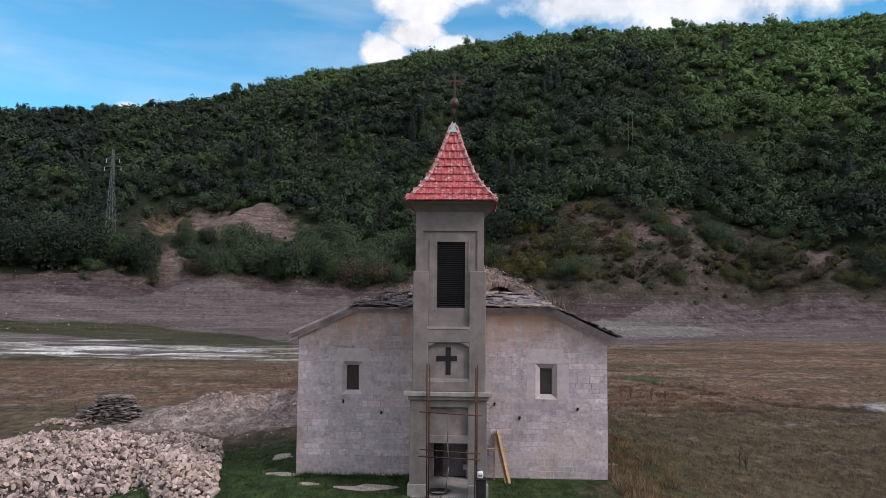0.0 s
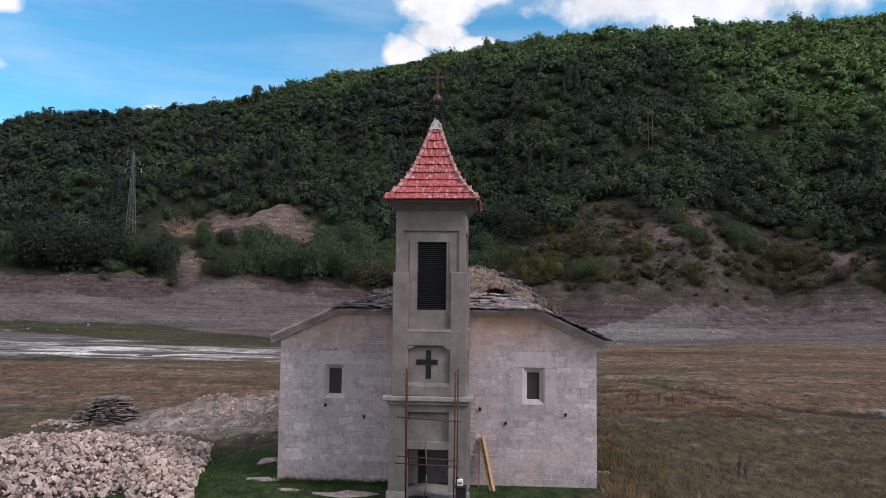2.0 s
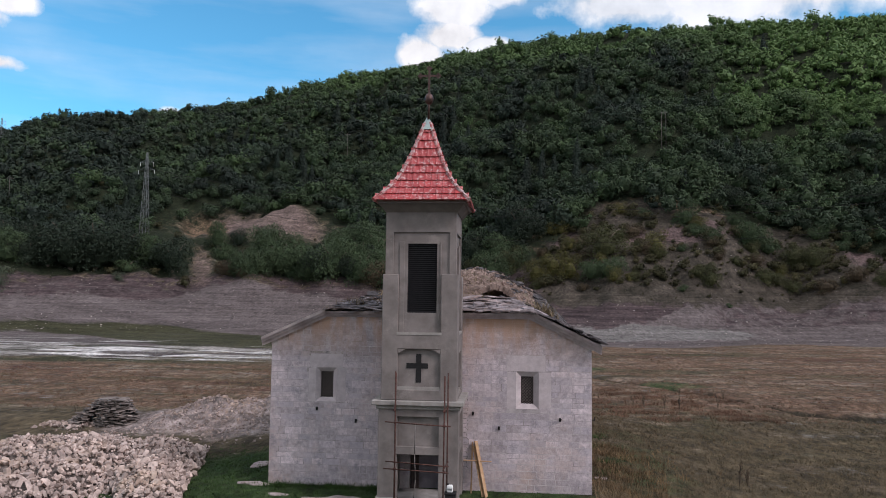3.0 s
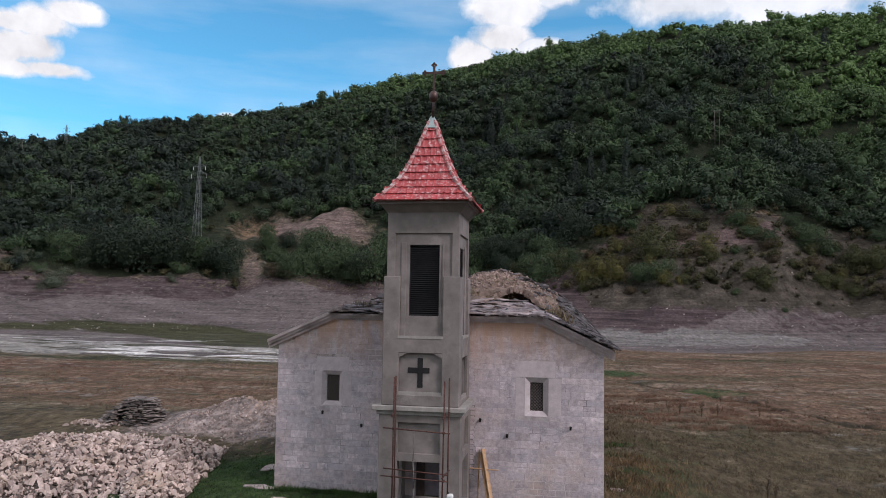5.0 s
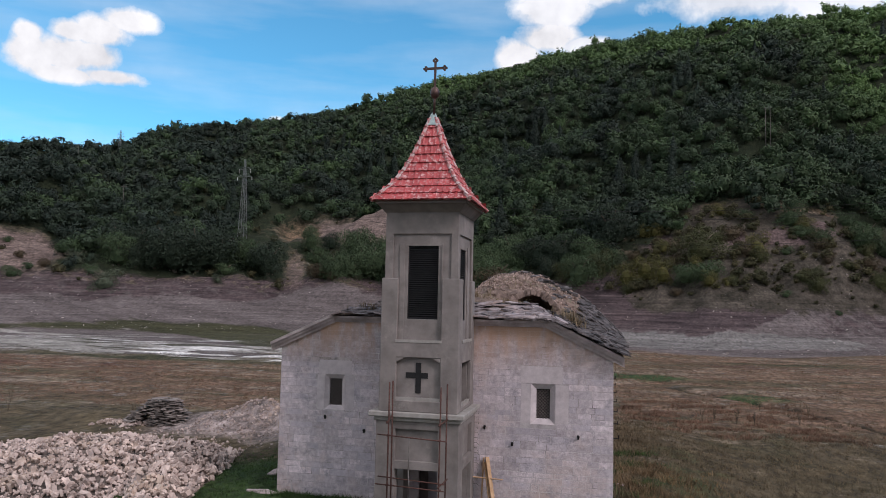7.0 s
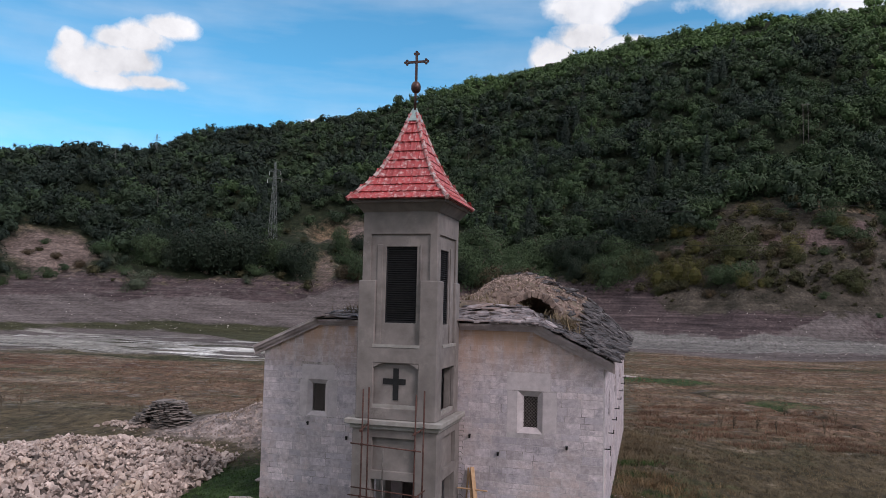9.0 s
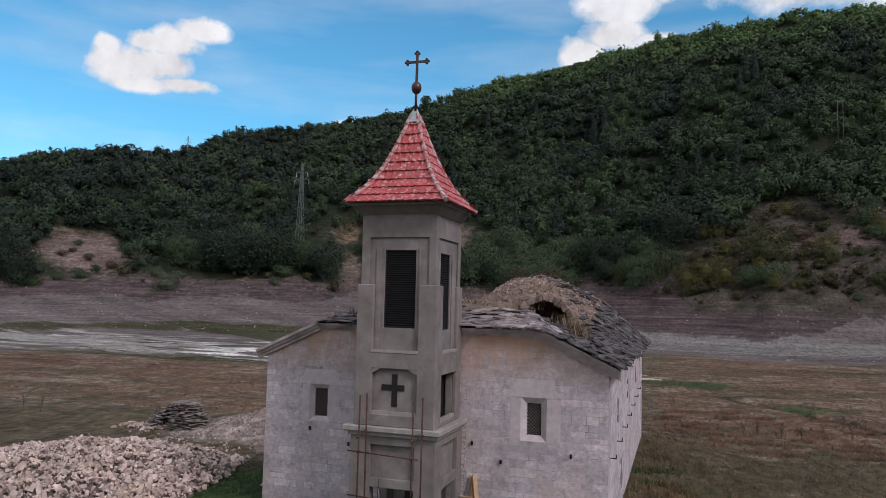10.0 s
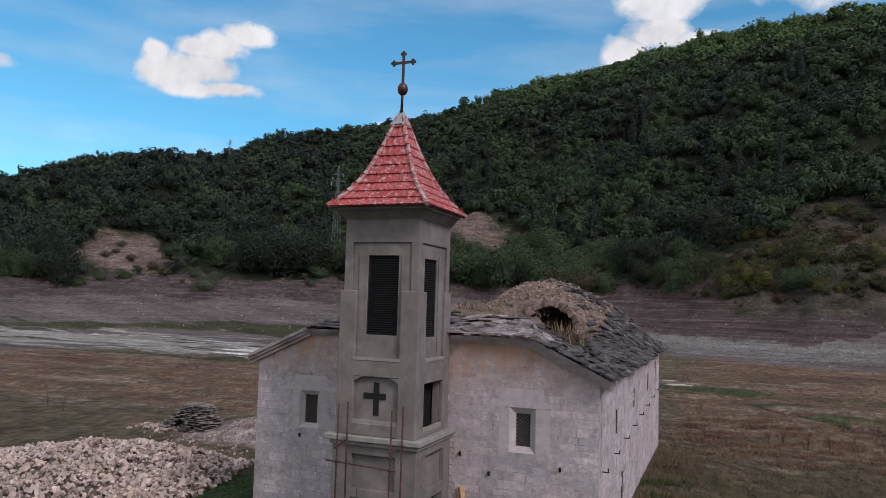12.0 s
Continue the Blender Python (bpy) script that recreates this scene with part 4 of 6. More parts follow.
for i in range(420):
    x, y = rng.uniform(-3.4, 3.9), rng.uniform(4.0, 17.5)
    if abs(x - CAVE_X) < 1.25 and CAVE_Y - 1.5 < y < CAVE_Y + 0.7:
        continue
    if y > 11 and rng.random() < 0.35:
        continue
    s = rng.uniform(0.08, 0.24)
    loose.append((rng.randrange(5), Matrix.LocRotScale((x, y, float(roof_z(x, y)) + s * 0.12), Euler([rng.uniform(0, 6.3) for _ in range(3)]), (s, s, s * 0.8))))
for i in range(2400):
    x, y = rng.uniform(-3.0, 4.1), rng.uniform(CAVE_Y + 0.75, 15.5)
    s = rng.uniform(0.06, 0.19)
    loose.append((rng.randrange(5), Matrix.LocRotScale((x, y, float(roof_z(x, y)) + s * 0.05), Euler([rng.uniform(0, 6.3) for _ in range(3)]), (s * 1.3, s, s * 0.8))))
for i in range(5):
    x = CAVE_X + 0.75 + i * 0.26
    loose.append((i, Matrix.LocRotScale((x, CAVE_Y - 0.55, float(roof_z(x, CAVE_Y - 0.55)) + 0.22), Euler((0, 0, i)), (0.2, 0.2, 0.75 - 0.06 * i))))
placed([hull_rock(700 + i, 10) for i in range(5)], loose, VAULT_STONE, "roof_stones", roof, "stuff", "scattered broken masonry")


# ---- the bell tower ----
tower = thing("bell_tower", (0, -1.35, -0.3), "grey rendered bell tower with louvres and a red tiled spire", "tower")
TX0, TX1, TY = -1.25, 1.22, -2.62
# lower stage: porch with openings on three sides and sunk panels
DOOR_T = (-0.70, 0.64, -0.5, 1.77)
bm = panel(-1.31, 1.27, -0.5, 3.2, [DOOR_T, (-0.70, 0.64, 2.02, 2.96)], "y", TY, TY + 0.13)
lower = part("porch_wall", bm, CONCRETE, tower, "grey rendered porch wall with a sunk panel")
part("porch_wall", panel(-1.30, 1.26, -0.5, 3.198, [DOOR_T], "y", TY + 0.132, TY + 0.34), CONCRETE, tower)
for sx in (1, -1):
    a = 1.27 if sx > 0 else -1.31
    hole = (-1.95, -0.55, -0.5, 1.72)
    part("porch_wall", panel(TY + 0.133, -0.002, -0.5, 3.199, [hole, (-1.98, -0.52, 2.0, 2.96)], "x", a - sx * 0.003, a - sx * 0.13), CONCRETE, tower)
    part("porch_wall", panel(TY + 0.345, -0.003, -0.5, 3.197, [hole], "x", a - sx * 0.132, a - sx * 0.33), CONCRETE, tower)
part("porch_floor", boxes((-1.25, 1.2, TY - 0.25, 0.0, -0.35, 0.06), w=0.015), FLOOR, tower, "pale cement porch floor")
part("porch_ceiling", boxes((-0.97, 0.93, TY + 0.35, -0.01, 2.9, 3.1), w=0), CONCRETE, tower)
for x0, x1 in ((-1.37, -0.72), (0.66, 1.33)):
    part("plinth", boxes((x0, x1, TY - 0.05, TY + 0.3, -0.5, 0.42), w=0.015), LEDGE, tower, "pale cement plinth")
part("ledge", boxes((-1.38, 1.34, TY - 0.06, -0.004, 3.2, 3.33), (-1.52, 1.44, TY - 0.17, -0.004, 3.33, 3.48), w=0.018), LEDGE, tower, "projecting pale ledge")

# upper stage, three layers deep on each seen side
NICHE = (-0.72, 0.66, 3.82, 5.11)
LOUV = (-0.45, 0.51, 6.28, 8.53)
Z0, ZB, ZS, ZF, ZT = 3.48, 5.60, 7.53, 8.90, 9.62


def stage(axis, u0, u1, face, sign, niche, louv, frame_in, niche_open):
    """One face of the shaft. sign: from the face inwards along the other axis."""
    d = [face, face + sign * 0.07, face + sign * 0.125, face + sign * 0.34]
    fi, ci = (0.073, 0.13) if axis == "y" else (0.082, 0.142)
    cz = niche[3] - 0.14
    bm = panel(u0, u1, Z0, ZS, [niche, (niche[0], niche[1], ZB, ZS)], axis, d[0], d[2], 0.02)
    for s, e in (() if niche_open else ((niche[0], niche[0] + 0.26), (niche[1], niche[1] - 0.26))):
        prism(bm, [(s, niche[3]), (e, niche[3]), (s, cz)], axis, d[0] + sign * 0.004, d[2])
    part("shaft_panel", bm, CONCRETE, tower)
    part("shaft_frame", panel(u0 + fi, u1 - fi, ZB + 0.002, ZT, [(frame_in[0], frame_in[1], ZB + 0.002, ZF)], axis, d[1], d[2] + sign * 0.001), CONCRETE, tower)
    holes = [louv] + ([niche] if niche_open else [])
    part("shaft_core", panel(u0 + ci, u1 - ci, Z0, ZT, holes, axis, d[2] + sign * 0.002, d[3]), CONCRETE, tower)
    # sill under the louvre bay, and the reveal strips beside it
    m = d[1] + sign * 0.02
    for a, b in ((niche[0] + 0.002, louv[0] - 0.10), (louv[1] + 0.10, niche[1] - 0.002)):
        part("jamb", panel(a, b, ZB + 0.02, ZF - 0.3, [], axis, m, d[2] + sign * 0.003), CONCRETE, tower)
    bm = bmesh.new()
    lo, hi = ZB - 0.02, ZB + 0.05
    prism(bm, [(niche[0] - 0.03, lo), (niche[1] + 0.03, lo), (niche[1] + 0.03, hi), (niche[0] - 0.03, hi)], axis, d[0] - sign * 0.015, d[2])
    part("sill", soften(bm, 0.01), LEDGE, tower, "pale sloping sill")
    bm = bmesh.new()
    lo, hi = niche[2] - 0.02, niche[2] + 0.09
    prism(bm, [(niche[0] + 0.002, lo), (niche[1] - 0.002, lo), (niche[1] - 0.002, hi), (niche[0] + 0.002, hi)], axis, d[0] + sign * 0.03, d[2] + sign * 0.001)
    part("sill", soften(bm, 0.01), LEDGE, tower, "pale sloping sill")
    # louvre: frame, backing and slats
    lv = part("louvre", panel(louv[0] - 0.04, louv[1] + 0.04, louv[2] - 0.02, louv[3] + 0.04, [(louv[0] + 0.02, louv[1] - 0.02, louv[2] + 0.02, louv[3] - 0.02)],
                              axis, d[2] + sign * 0.04, d[2] + sign * 0.10), LOUVRE, tower, "black slatted louvre")
    # black sheet behind the slats puts the belfry's dark inside into colour
    bm = bmesh.new()
    prism(bm, [(louv[0], louv[2]), (louv[1], louv[2]), (louv[1], louv[3]), (louv[0], louv[3])], axis, d[2] + sign * 0.17, d[2] + sign * 0.2)
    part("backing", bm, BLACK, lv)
    count = 34
    bm = bmesh.new()
    w = louv[1] - louv[0] - 0.02
    if axis == "y":
        box(bm, -w / 2, w / 2, -0.03, 0.03, -0.006, 0.006)
    else:
        box(bm, -0.03, 0.03, -w / 2, w / 2, -0.006, 0.006)
    me = mesh_of("slat", bm, LOUVRE)
    for i in range(count):
        z = louv[2] + 0.05 + (louv[3] - louv[2] - 0.1) * i / (count - 1)
        c, depth = (louv[0] + louv[1]) / 2, d[2] + sign * 0.075
        m = pose(c, depth, z, 38 * sign, 0, 0) if axis == "y" else pose(depth, c, z, 0, -38 * sign, 0)
        piece("slat", me, m, lv)


stage("y", TX0 + 0.004, TX1 - 0.004, TY, 1, NICHE, LOUV, (-0.92, 0.92), False)
SIDE_NICHE, SIDE_LOUV = (-2.05, -0.62, 3.62, 4.95), (-1.98, -1.05, 6.24, 8.48)
stage("x", TY + 0.006, -0.12, TX1, -1, SIDE_NICHE, SIDE_LOUV, (-2.32, -0.42), True)
stage("x", TY + 0.006, -0.12, TX0, 1, SIDE_NICHE, SIDE_LOUV, (-2.32, -0.42), True)
for sx, face in ((1, TX1), (-1, TX0)):
    deep = face - sx * 0.44
    # added black sheet behind the slats, so that the recess stays dark
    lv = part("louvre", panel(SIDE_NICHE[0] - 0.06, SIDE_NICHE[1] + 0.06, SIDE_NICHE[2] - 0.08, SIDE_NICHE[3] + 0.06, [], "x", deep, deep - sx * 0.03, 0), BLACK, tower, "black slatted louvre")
    bm = bmesh.new()
    wide = SIDE_NICHE[1] - SIDE_NICHE[0] + 0.08
    box(bm, -0.03, 0.03, -wide / 2, wide / 2, -0.006, 0.006)
    me = mesh_of("slat", bm, LOUVRE)
    for i in range(20):
        z = SIDE_NICHE[2] + 0.03 + (SIDE_NICHE[3] - SIDE_NICHE[2] - 0.06) * i / 19
        piece("slat", me, pose(deep + sx * 0.04, (SIDE_NICHE[0] + SIDE_NICHE[1]) / 2, z, 0, 38 * sx, 0), lv)
part("shaft_back", panel(TX0 + 0.08, TX1 - 0.08, 6.2, ZT, [], "y", -0.36, -0.125), CONCRETE, tower)
part("inner_floor", boxes((TX0 + 0.35, TX1 - 0.35, TY + 0.35, -0.36, 3.4, 3.52), (TX0 + 0.36, TX1 - 0.36, TY + 0.36, -0.37, 9.45, 9.6), w=0), CONCRETE, tower)

# cross-shaped opening, its dark inside put in as a thin black plate
bm = bmesh.new()
box(bm, -0.125, 0.045, TY + 0.108, TY + 0.122, 4.04, 4.96)
box(bm, -0.44, 0.26, TY + 0.109, TY + 0.1221, 4.49, 4.66)
part("wall_cross", bm, BLACK, tower, "black plate for a dark cross-shaped opening in a sunk niche")

# flared neck under the eaves
bm = bmesh.new()


def frustum(bm, r0, z0, r1, z1):
    lo = [bm.verts.new((x, y, z0)) for x, y in ((r0[0], r0[2]), (r0[1], r0[2]), (r0[1], r0[3]), (r0[0], r0[3]))]
    hi = [bm.verts.new((x, y, z1)) for x, y in ((r1[0], r1[2]), (r1[1], r1[2]), (r1[1], r1[3]), (r1[0], r1[3]))]
    bm.faces.new(lo), bm.faces.new(hi)
    for i in range(4):
        bm.faces.new((lo[i], lo[(i + 1) % 4], hi[(i + 1) % 4], hi[i]))


frustum(bm, (TX0 + 0.05, TX1 - 0.05, TY + 0.06, -0.13), 9.56, (-1.36, 1.40, -2.88, -0.14), 9.80)
frustum(bm, (-1.40, 1.45, -2.94, -0.13), 9.80, (-1.42, 1.47, -2.97, -0.12), 9.88)
part("eaves_moulding", soften(bm, 0.01), CONCRETE, tower, "flared grey eaves moulding")

# spire: bell-cast pyramid of glazed tiles
PROFILE = ((1.53, 9.90), (1.25, 10.19), (0.98, 10.52), (0.72, 10.98), (0.53, 11.42), (0.34, 11.93), (0.17, 12.45), (0.05, 12.82))
SPIRE_X, SPIRE_Y = 0.03, -1.56
arc = [0.0]
for (a, b), (c, e) in zip(PROFILE, PROFILE[1:]):
    arc.append(arc[-1] + math.hypot(c - a, e - b))


def spire_at(s):
    hw, z = np.interp(s, arc, [p[0] for p in PROFILE]), np.interp(s, arc, [p[1] for p in PROFILE])
    k = (z - 9.9) / 2.9
    return float(hw), float(z), SPIRE_X + 0.03 * k, SPIRE_Y - 0.12 * k


bm = bmesh.new()
stages_ = [spire_at(arc[-1] * i / 12) for i in range(13)]
for (h0, z0, x0, y0), (h1, z1, x1, y1) in zip(stages_, stages_[1:]):
    h0, h1 = max(h0 - 0.05, 0.02), max(h1 - 0.05, 0.01)
    frustum(bm, (x0 - h0, x0 + h0, y0 - h0, y0 + h0), z0 - 0.012, (x1 - h1, x1 + h1, y1 - h1, y1 + h1), z1 - 0.012)
spire = part("spire", bm, RIDGE_TILE, tower, "steep bell-cast spire of weathered red tiles")


def tile_mesh():
    """One interlocking tile, 1 wide and 1 long: a flat pan with a roll, and a thick lower edge."""
    bm = bmesh.new()
    us = (-0.5, -0.34, -0.1, 0.14, 0.27, 0.4, 0.5)
    hs = (0.02, 0.0, 0.0, 0.01, 0.055, 0.045, 0.02)
    lo = [bm.verts.new((u, -0.08, h + 0.10)) for u, h in zip(us, hs)]
    hi = [bm.verts.new((u, 1.0, h)) for u, h in zip(us, hs)]
    un = [bm.verts.new((u, -0.08, h + 0.01)) for u, h in zip(us, hs)]
    for i in range(6):
        bm.faces.new((lo[i], lo[i + 1], hi[i + 1], hi[i]))
        bm.faces.new((un[i], un[i + 1], lo[i + 1], lo[i]))
    return mesh_of("roof_tile", bm, TILE)


TILE_ME = tile_mesh()
ROWS = 10
rng = random.Random(4)
hip_bm = bmesh.new()
bmesh.ops.create_cone(hip_bm, cap_ends=True, segments=10, radius1=0.60, radius2=0.40, depth=1.10)
HIP_ME = mesh_of("ridge_tile", hip_bm, RIDGE_TILE)
for face in range(4):
    turn = Matrix.Rotation(face * math.pi / 2, 4, "Z")
    for r in range(ROWS):
        s0, s1 = arc[-1] * (r / ROWS) * 0.965, arc[-1] * ((r + 1) / ROWS) * 0.965
        h0, z0, x0, y0 = spire_at(s0)
        h1, z1, x1, y1 = spire_at(s1)
        up = Vector((0, h0 - h1, z1 - z0))
        length = up.length
        up.normalize()
        normal = Vector((1, 0, 0)).cross(up)
        n = max(1, round(2 * h0 / 0.205))
        w = 2 * h0 / n
        for i in range(n):
            u = -h0 + (i + 0.5) * w
            if abs(u) > (h0 + h1) / 2 + 0.02 and n > 3:
                continue
            lift = rng.uniform(0, 0.008)
            c = Vector((u, -h0, z0)) + normal * lift
            rot = Matrix((Vector((1, 0, 0)), up, normal)).transposed().to_4x4()
            m = Matrix.Translation((x0, y0, 0)) @ turn @ Matrix.Translation(c) @ rot @ Matrix.Diagonal((w * 0.99, length * 1.06, 0.40, 1))
            piece("roof_tile", TILE_ME, m, spire)
        p = Matrix.Translation((x0, y0, 0)) @ turn @ Vector((h0, -h0, z0 + 0.015))
        q = Matrix.Translation((x1, y1, 0)) @ turn @ Vector((h1, -h1, z1 + 0.015))
        axis = q - p
        m = Matrix.Translation((p + q) / 2 + Vector((0, 0, 0.0))) @ axis.to_track_quat("Z", "Y").to_matrix().to_4x4() @ Matrix.Diagonal((0.135, 0.135, axis.length, 1))
        piece("ridge_tile", HIP_ME, m, spire)

CX, CY = 0.09, -1.74
bm = bmesh.new()
bmesh.ops.create_cone(bm, cap_ends=True, segments=4, radius1=0.32, radius2=0.07, depth=0.44, matrix=pose(0.057, -1.676, 12.70, 0, 0, 45))
part("finial_cap", bm, ZINC, tower, "pale green metal cap", smooth=False)
bm = bmesh.new()
rod(bm, (CX - 0.01, CY, 12.85), (CX, CY, 13.8), 0.04, 10)
fin = part("finial_rod", bm, BALL_METAL, tower, smooth=True)
bm = bmesh.new()
bmesh.ops.create_uvsphere(bm, u_segments=18, v_segments=12, radius=1, matrix=pose(CX, CY, 13.56) @ Matrix.Diagonal((0.155, 0.155, 0.20, 1)))
part("finial_ball", bm, BALL_METAL, tower, "tarnished metal ball", smooth=True)
bm = bmesh.new()
box(bm, CX - 0.035, CX + 0.035, CY - 0.025, CY + 0.025, 13.72, 14.62)
box(bm, CX - 0.28, CX + 0.28, CY - 0.024, CY + 0.024, 14.335, 14.405)
for ex, ez in ((0, 14.63), (-0.31, 14.37), (0.31, 14.37)):
    for ox, oz in ((0, 0.055), (0, -0.055), (0.055, 0), (-0.055, 0)):
        bmesh.ops.create_cone(bm, cap_ends=True, segments=10, radius1=0.042, radius2=0.042, depth=0.044,
                              matrix=pose(CX + ex + ox, CY, ez + oz, 90))
part("finial_cross", bm, BALL_METAL, tower, "iron cross with trefoil ends")

rng = random.Random(8)
for i in range(15):
    z = 0.9 + i * 0.165
    bm = bmesh.new()
    y = -0.10
    pts = [(1.24, y, z), (1.24 + rng.uniform(0.12, 0.2), y - 0.03, z + 0.02), (1.28 + rng.uniform(0.1, 0.18), y - 0.03, z - rng.uniform(0.04, 0.09))]
    for a, b in zip(pts, pts[1:]):
        rod(bm, a, b, 0.008, 5)
    part("tie_wire", bm, ROPE, tower)


# ---- things at the church ----
def scaffold():
    s = thing("scaffold", (0.15, -3.1, 0.0), "rusty steel scaffold of thin poles before the porch", "scaffold")
    poles = ((-0.60, -3.62), (-0.73, -2.86), (0.90, -3.45), (0.95, -2.84))
    tops = (4.46, 4.42, 4.36, 4.40)
    for i, ((x, y), h) in enumerate(zip(poles, tops)):
        bm = bmesh.new()
        rod(bm, (x + 0.03 * math.sin(i * 2), y - 0.02, float(ground_z(x, y)) - 0.05), (x, y, h), 0.023, 8)
        part("pole", bm, IRON, s, smooth=True)
    for p, q in (((-0.92, -3.66, 2.96), (1.1, -3.52, 2.84)), ((-0.95, -3.68, 1.56), (1.05, -3.5, 1.44)), ((-0.9, -3.6, 1.76), (1.05, -3.45, 1.62)),
                 ((-0.62, -3.72, 3.30), (-0.75, -2.7, 3.42)), ((0.88, -3.6, 3.28), (0.97, -2.7, 3.36)), ((0.88, -3.6, 1.55), (0.97, -2.7, 1.6))):
        bm = bmesh.new()
        rod(bm, p, q, 0.019, 8)
        part("rail", bm, IRON, s, smooth=True)
    for x, y, z in ((-0.60, -3.64, 2.94), (0.90, -3.5, 2.85), (-0.62, -3.66, 3.32), (0.90, -3.5, 3.3), (-0.60, -3.65, 1.54), (0.91, -3.47, 1.45)):
        bm = bmesh.new()
        box(bm, x - 0.04, x + 0.04, y - 0.04, y + 0.04, z - 0.035, z + 0.035)
        part("clamp", soften(bm, 0.012), IRON, s)
    bm = bmesh.new()
    pts = [(0.02, -3.59, 2.9), (0.0, -3.56, 2.0), (0.03, -3.5, 1.2), (-0.05, -3.3, 0.45), (-0.3, -3.1, 0.03)]
    for a, b in zip(pts, pts[1:]):
        rod(bm, a, b, 0.014, 6)
    part("hanging_cable", bm, ROPE, s, "grey cable hanging from a rail", smooth=True)


scaffold()


def plank(p, q, wide, thick, name="plank", label="bare wooden plank leaning on the church wall", turn=0.0):
    p, q = Vector(p), Vector(q)
    bm = bmesh.new()
    ln = (q - p).length
    box(bm, -wide / 2, wide / 2, -thick / 2, thick / 2, 0, ln)
    bmesh.ops.transform(bm, verts=bm.verts, matrix=(q - p).to_track_quat("Z", "Y").to_matrix().to_4x4() @ Matrix.Rotation(turn, 4, "Z"))
    ob = part(name, soften(bm, 0.006), WOOD)
    ob.location = p
    return tagged(ob, label, "plank", "planks by the wall")


plank((2.13, -0.80, 0.03), (1.72, -0.08, 1.78), 0.15, 0.035, turn=0.35)
plank((2.02, -0.74, 0.03), (1.66, -0.07, 1.60), 0.14, 0.035, turn=0.3)
plank((1.58, -0.36, 0.03), (1.60, -0.06, 1.75), 0.05, 0.04, label="thin upright batten leaning on the church wall")
plank((1.30, -0.30, 1.16), (2.28, -0.33, 1.14), 0.08, 0.03, label="short pale board nailed across the planks")


def crate():
    c = thing("crate", (1.08, -3.05, 0), "black plastic crate standing beside the porch", "crate")
    g = float(ground_z(1.08, -3.05))
    part("body", boxes((0.92, 1.24, -3.22, -2.9, g, 0.72), w=0.02), BLACK, c)
    part("rim", boxes((0.90, 1.26, -3.24, -2.88, 0.721, 0.76), w=0.01), BLACK, c)
    k = thing("canister", (1.06, -3.05, 0.76), "white plastic canister standing on a black crate", "canister")
    part("body", boxes((0.96, 1.15, -3.13, -2.97, 0.762, 0.98), w=0.03), PLASTIC, k)
    bm = bmesh.new()
    rod(bm, (1.0, -3.05, 0.979), (1.0, -3.05, 1.02), 0.03, 10)
    part("cap", bm, BLACK, k)
    part("label", boxes((0.985, 1.125, -3.134, -3.129, 0.83, 0.89), w=0), PIPE, k)


crate()


def hose():
    bm = bmesh.new()
    for k in range(4):
        r, n = 0.22 + 0.035 * k, 22
        for i in range(n):
            a, b = 2 * math.pi * i / n, 2 * math.pi * (i + 1) / n
            z = 0.085 + 0.02 * k
            rod(bm, (-0.35 + r * 1.3 * math.cos(a), -2.35 + r * math.sin(a), z), (-0.35 + r * 1.3 * math.cos(b), -2.35 + r * math.sin(b), z), 0.014, 5)
    ob = part("hose", bm, BLACK, smooth=True)
    tagged(ob, "black hose coiled on the porch floor", "hose")


hose()


def slab(x, y, sx, sy, seed, label):
    rng = random.Random(seed)
    bm = bmesh.new()
    n = 11
    ring = [(math.cos(6.283 * i / n) * sx * rng.uniform(0.6, 1.15), math.sin(6.283 * i / n) * sy * rng.uniform(0.5, 1.15)) for i in range(n)]
    lo = [bm.verts.new((u, v, -0.12)) for u, v in ring]
    hi = [bm.verts.new((u * 0.94, v * 0.94, 0.03 + 0.02 * math.sin(3 * u + seed))) for u, v in ring]
    bm.faces.new(lo), bm.faces.new(hi)
    for i in range(n):
        bm.faces.new((lo[i], lo[(i + 1) % n], hi[(i + 1) % n], hi[i]))
    ob = part("stone_slab", soften(bm, 0.02), CORNICE)
    ob.location = (x, y, float(ground_z(x, y)))
    return tagged(ob, label, "stone slab", "slabs in the grass")


slab(-2.75, -1.75, 1.35, 0.45, 1, "pale cement slab lying in grass before the church")
slab(-7.0, 2.9, 0.45, 0.7, 2, "flat pale stone lying in the grass")
slab(-6.1, -0.1, 0.75, 0.28, 3, "flat pale stone lying in the grass")
slab(-4.9, -1.4, 0.5, 0.22, 4, "flat pale stone lying in the grass")
slab(6.45, 4.9, 0.60, 0.34, 5, "flat pale stone beside the church wall")
slab(6.35, 2.4, 0.36, 0.24, 8, "small flat pale stone beside the church wall")
slab(4.6, 59.5, 1.5, 1.0, 6, "flat pale stone in the dry meadow")
slab(3.4, 62.5, 1.2, 0.7, 7, "flat pale stone in the dry meadow")

# dark wooden boards close the slit windows of the long walls
for y0, y1, z0, z1 in SLITS:
    part("slit_shutter", boxes((WALL_X - 0.06, WALL_X - 0.012, y0 + 0.004, y1 - 0.004, z0 + 0.004, z1 - 0.004), w=0), SHUTTER, church, "dark board closing a slit window")
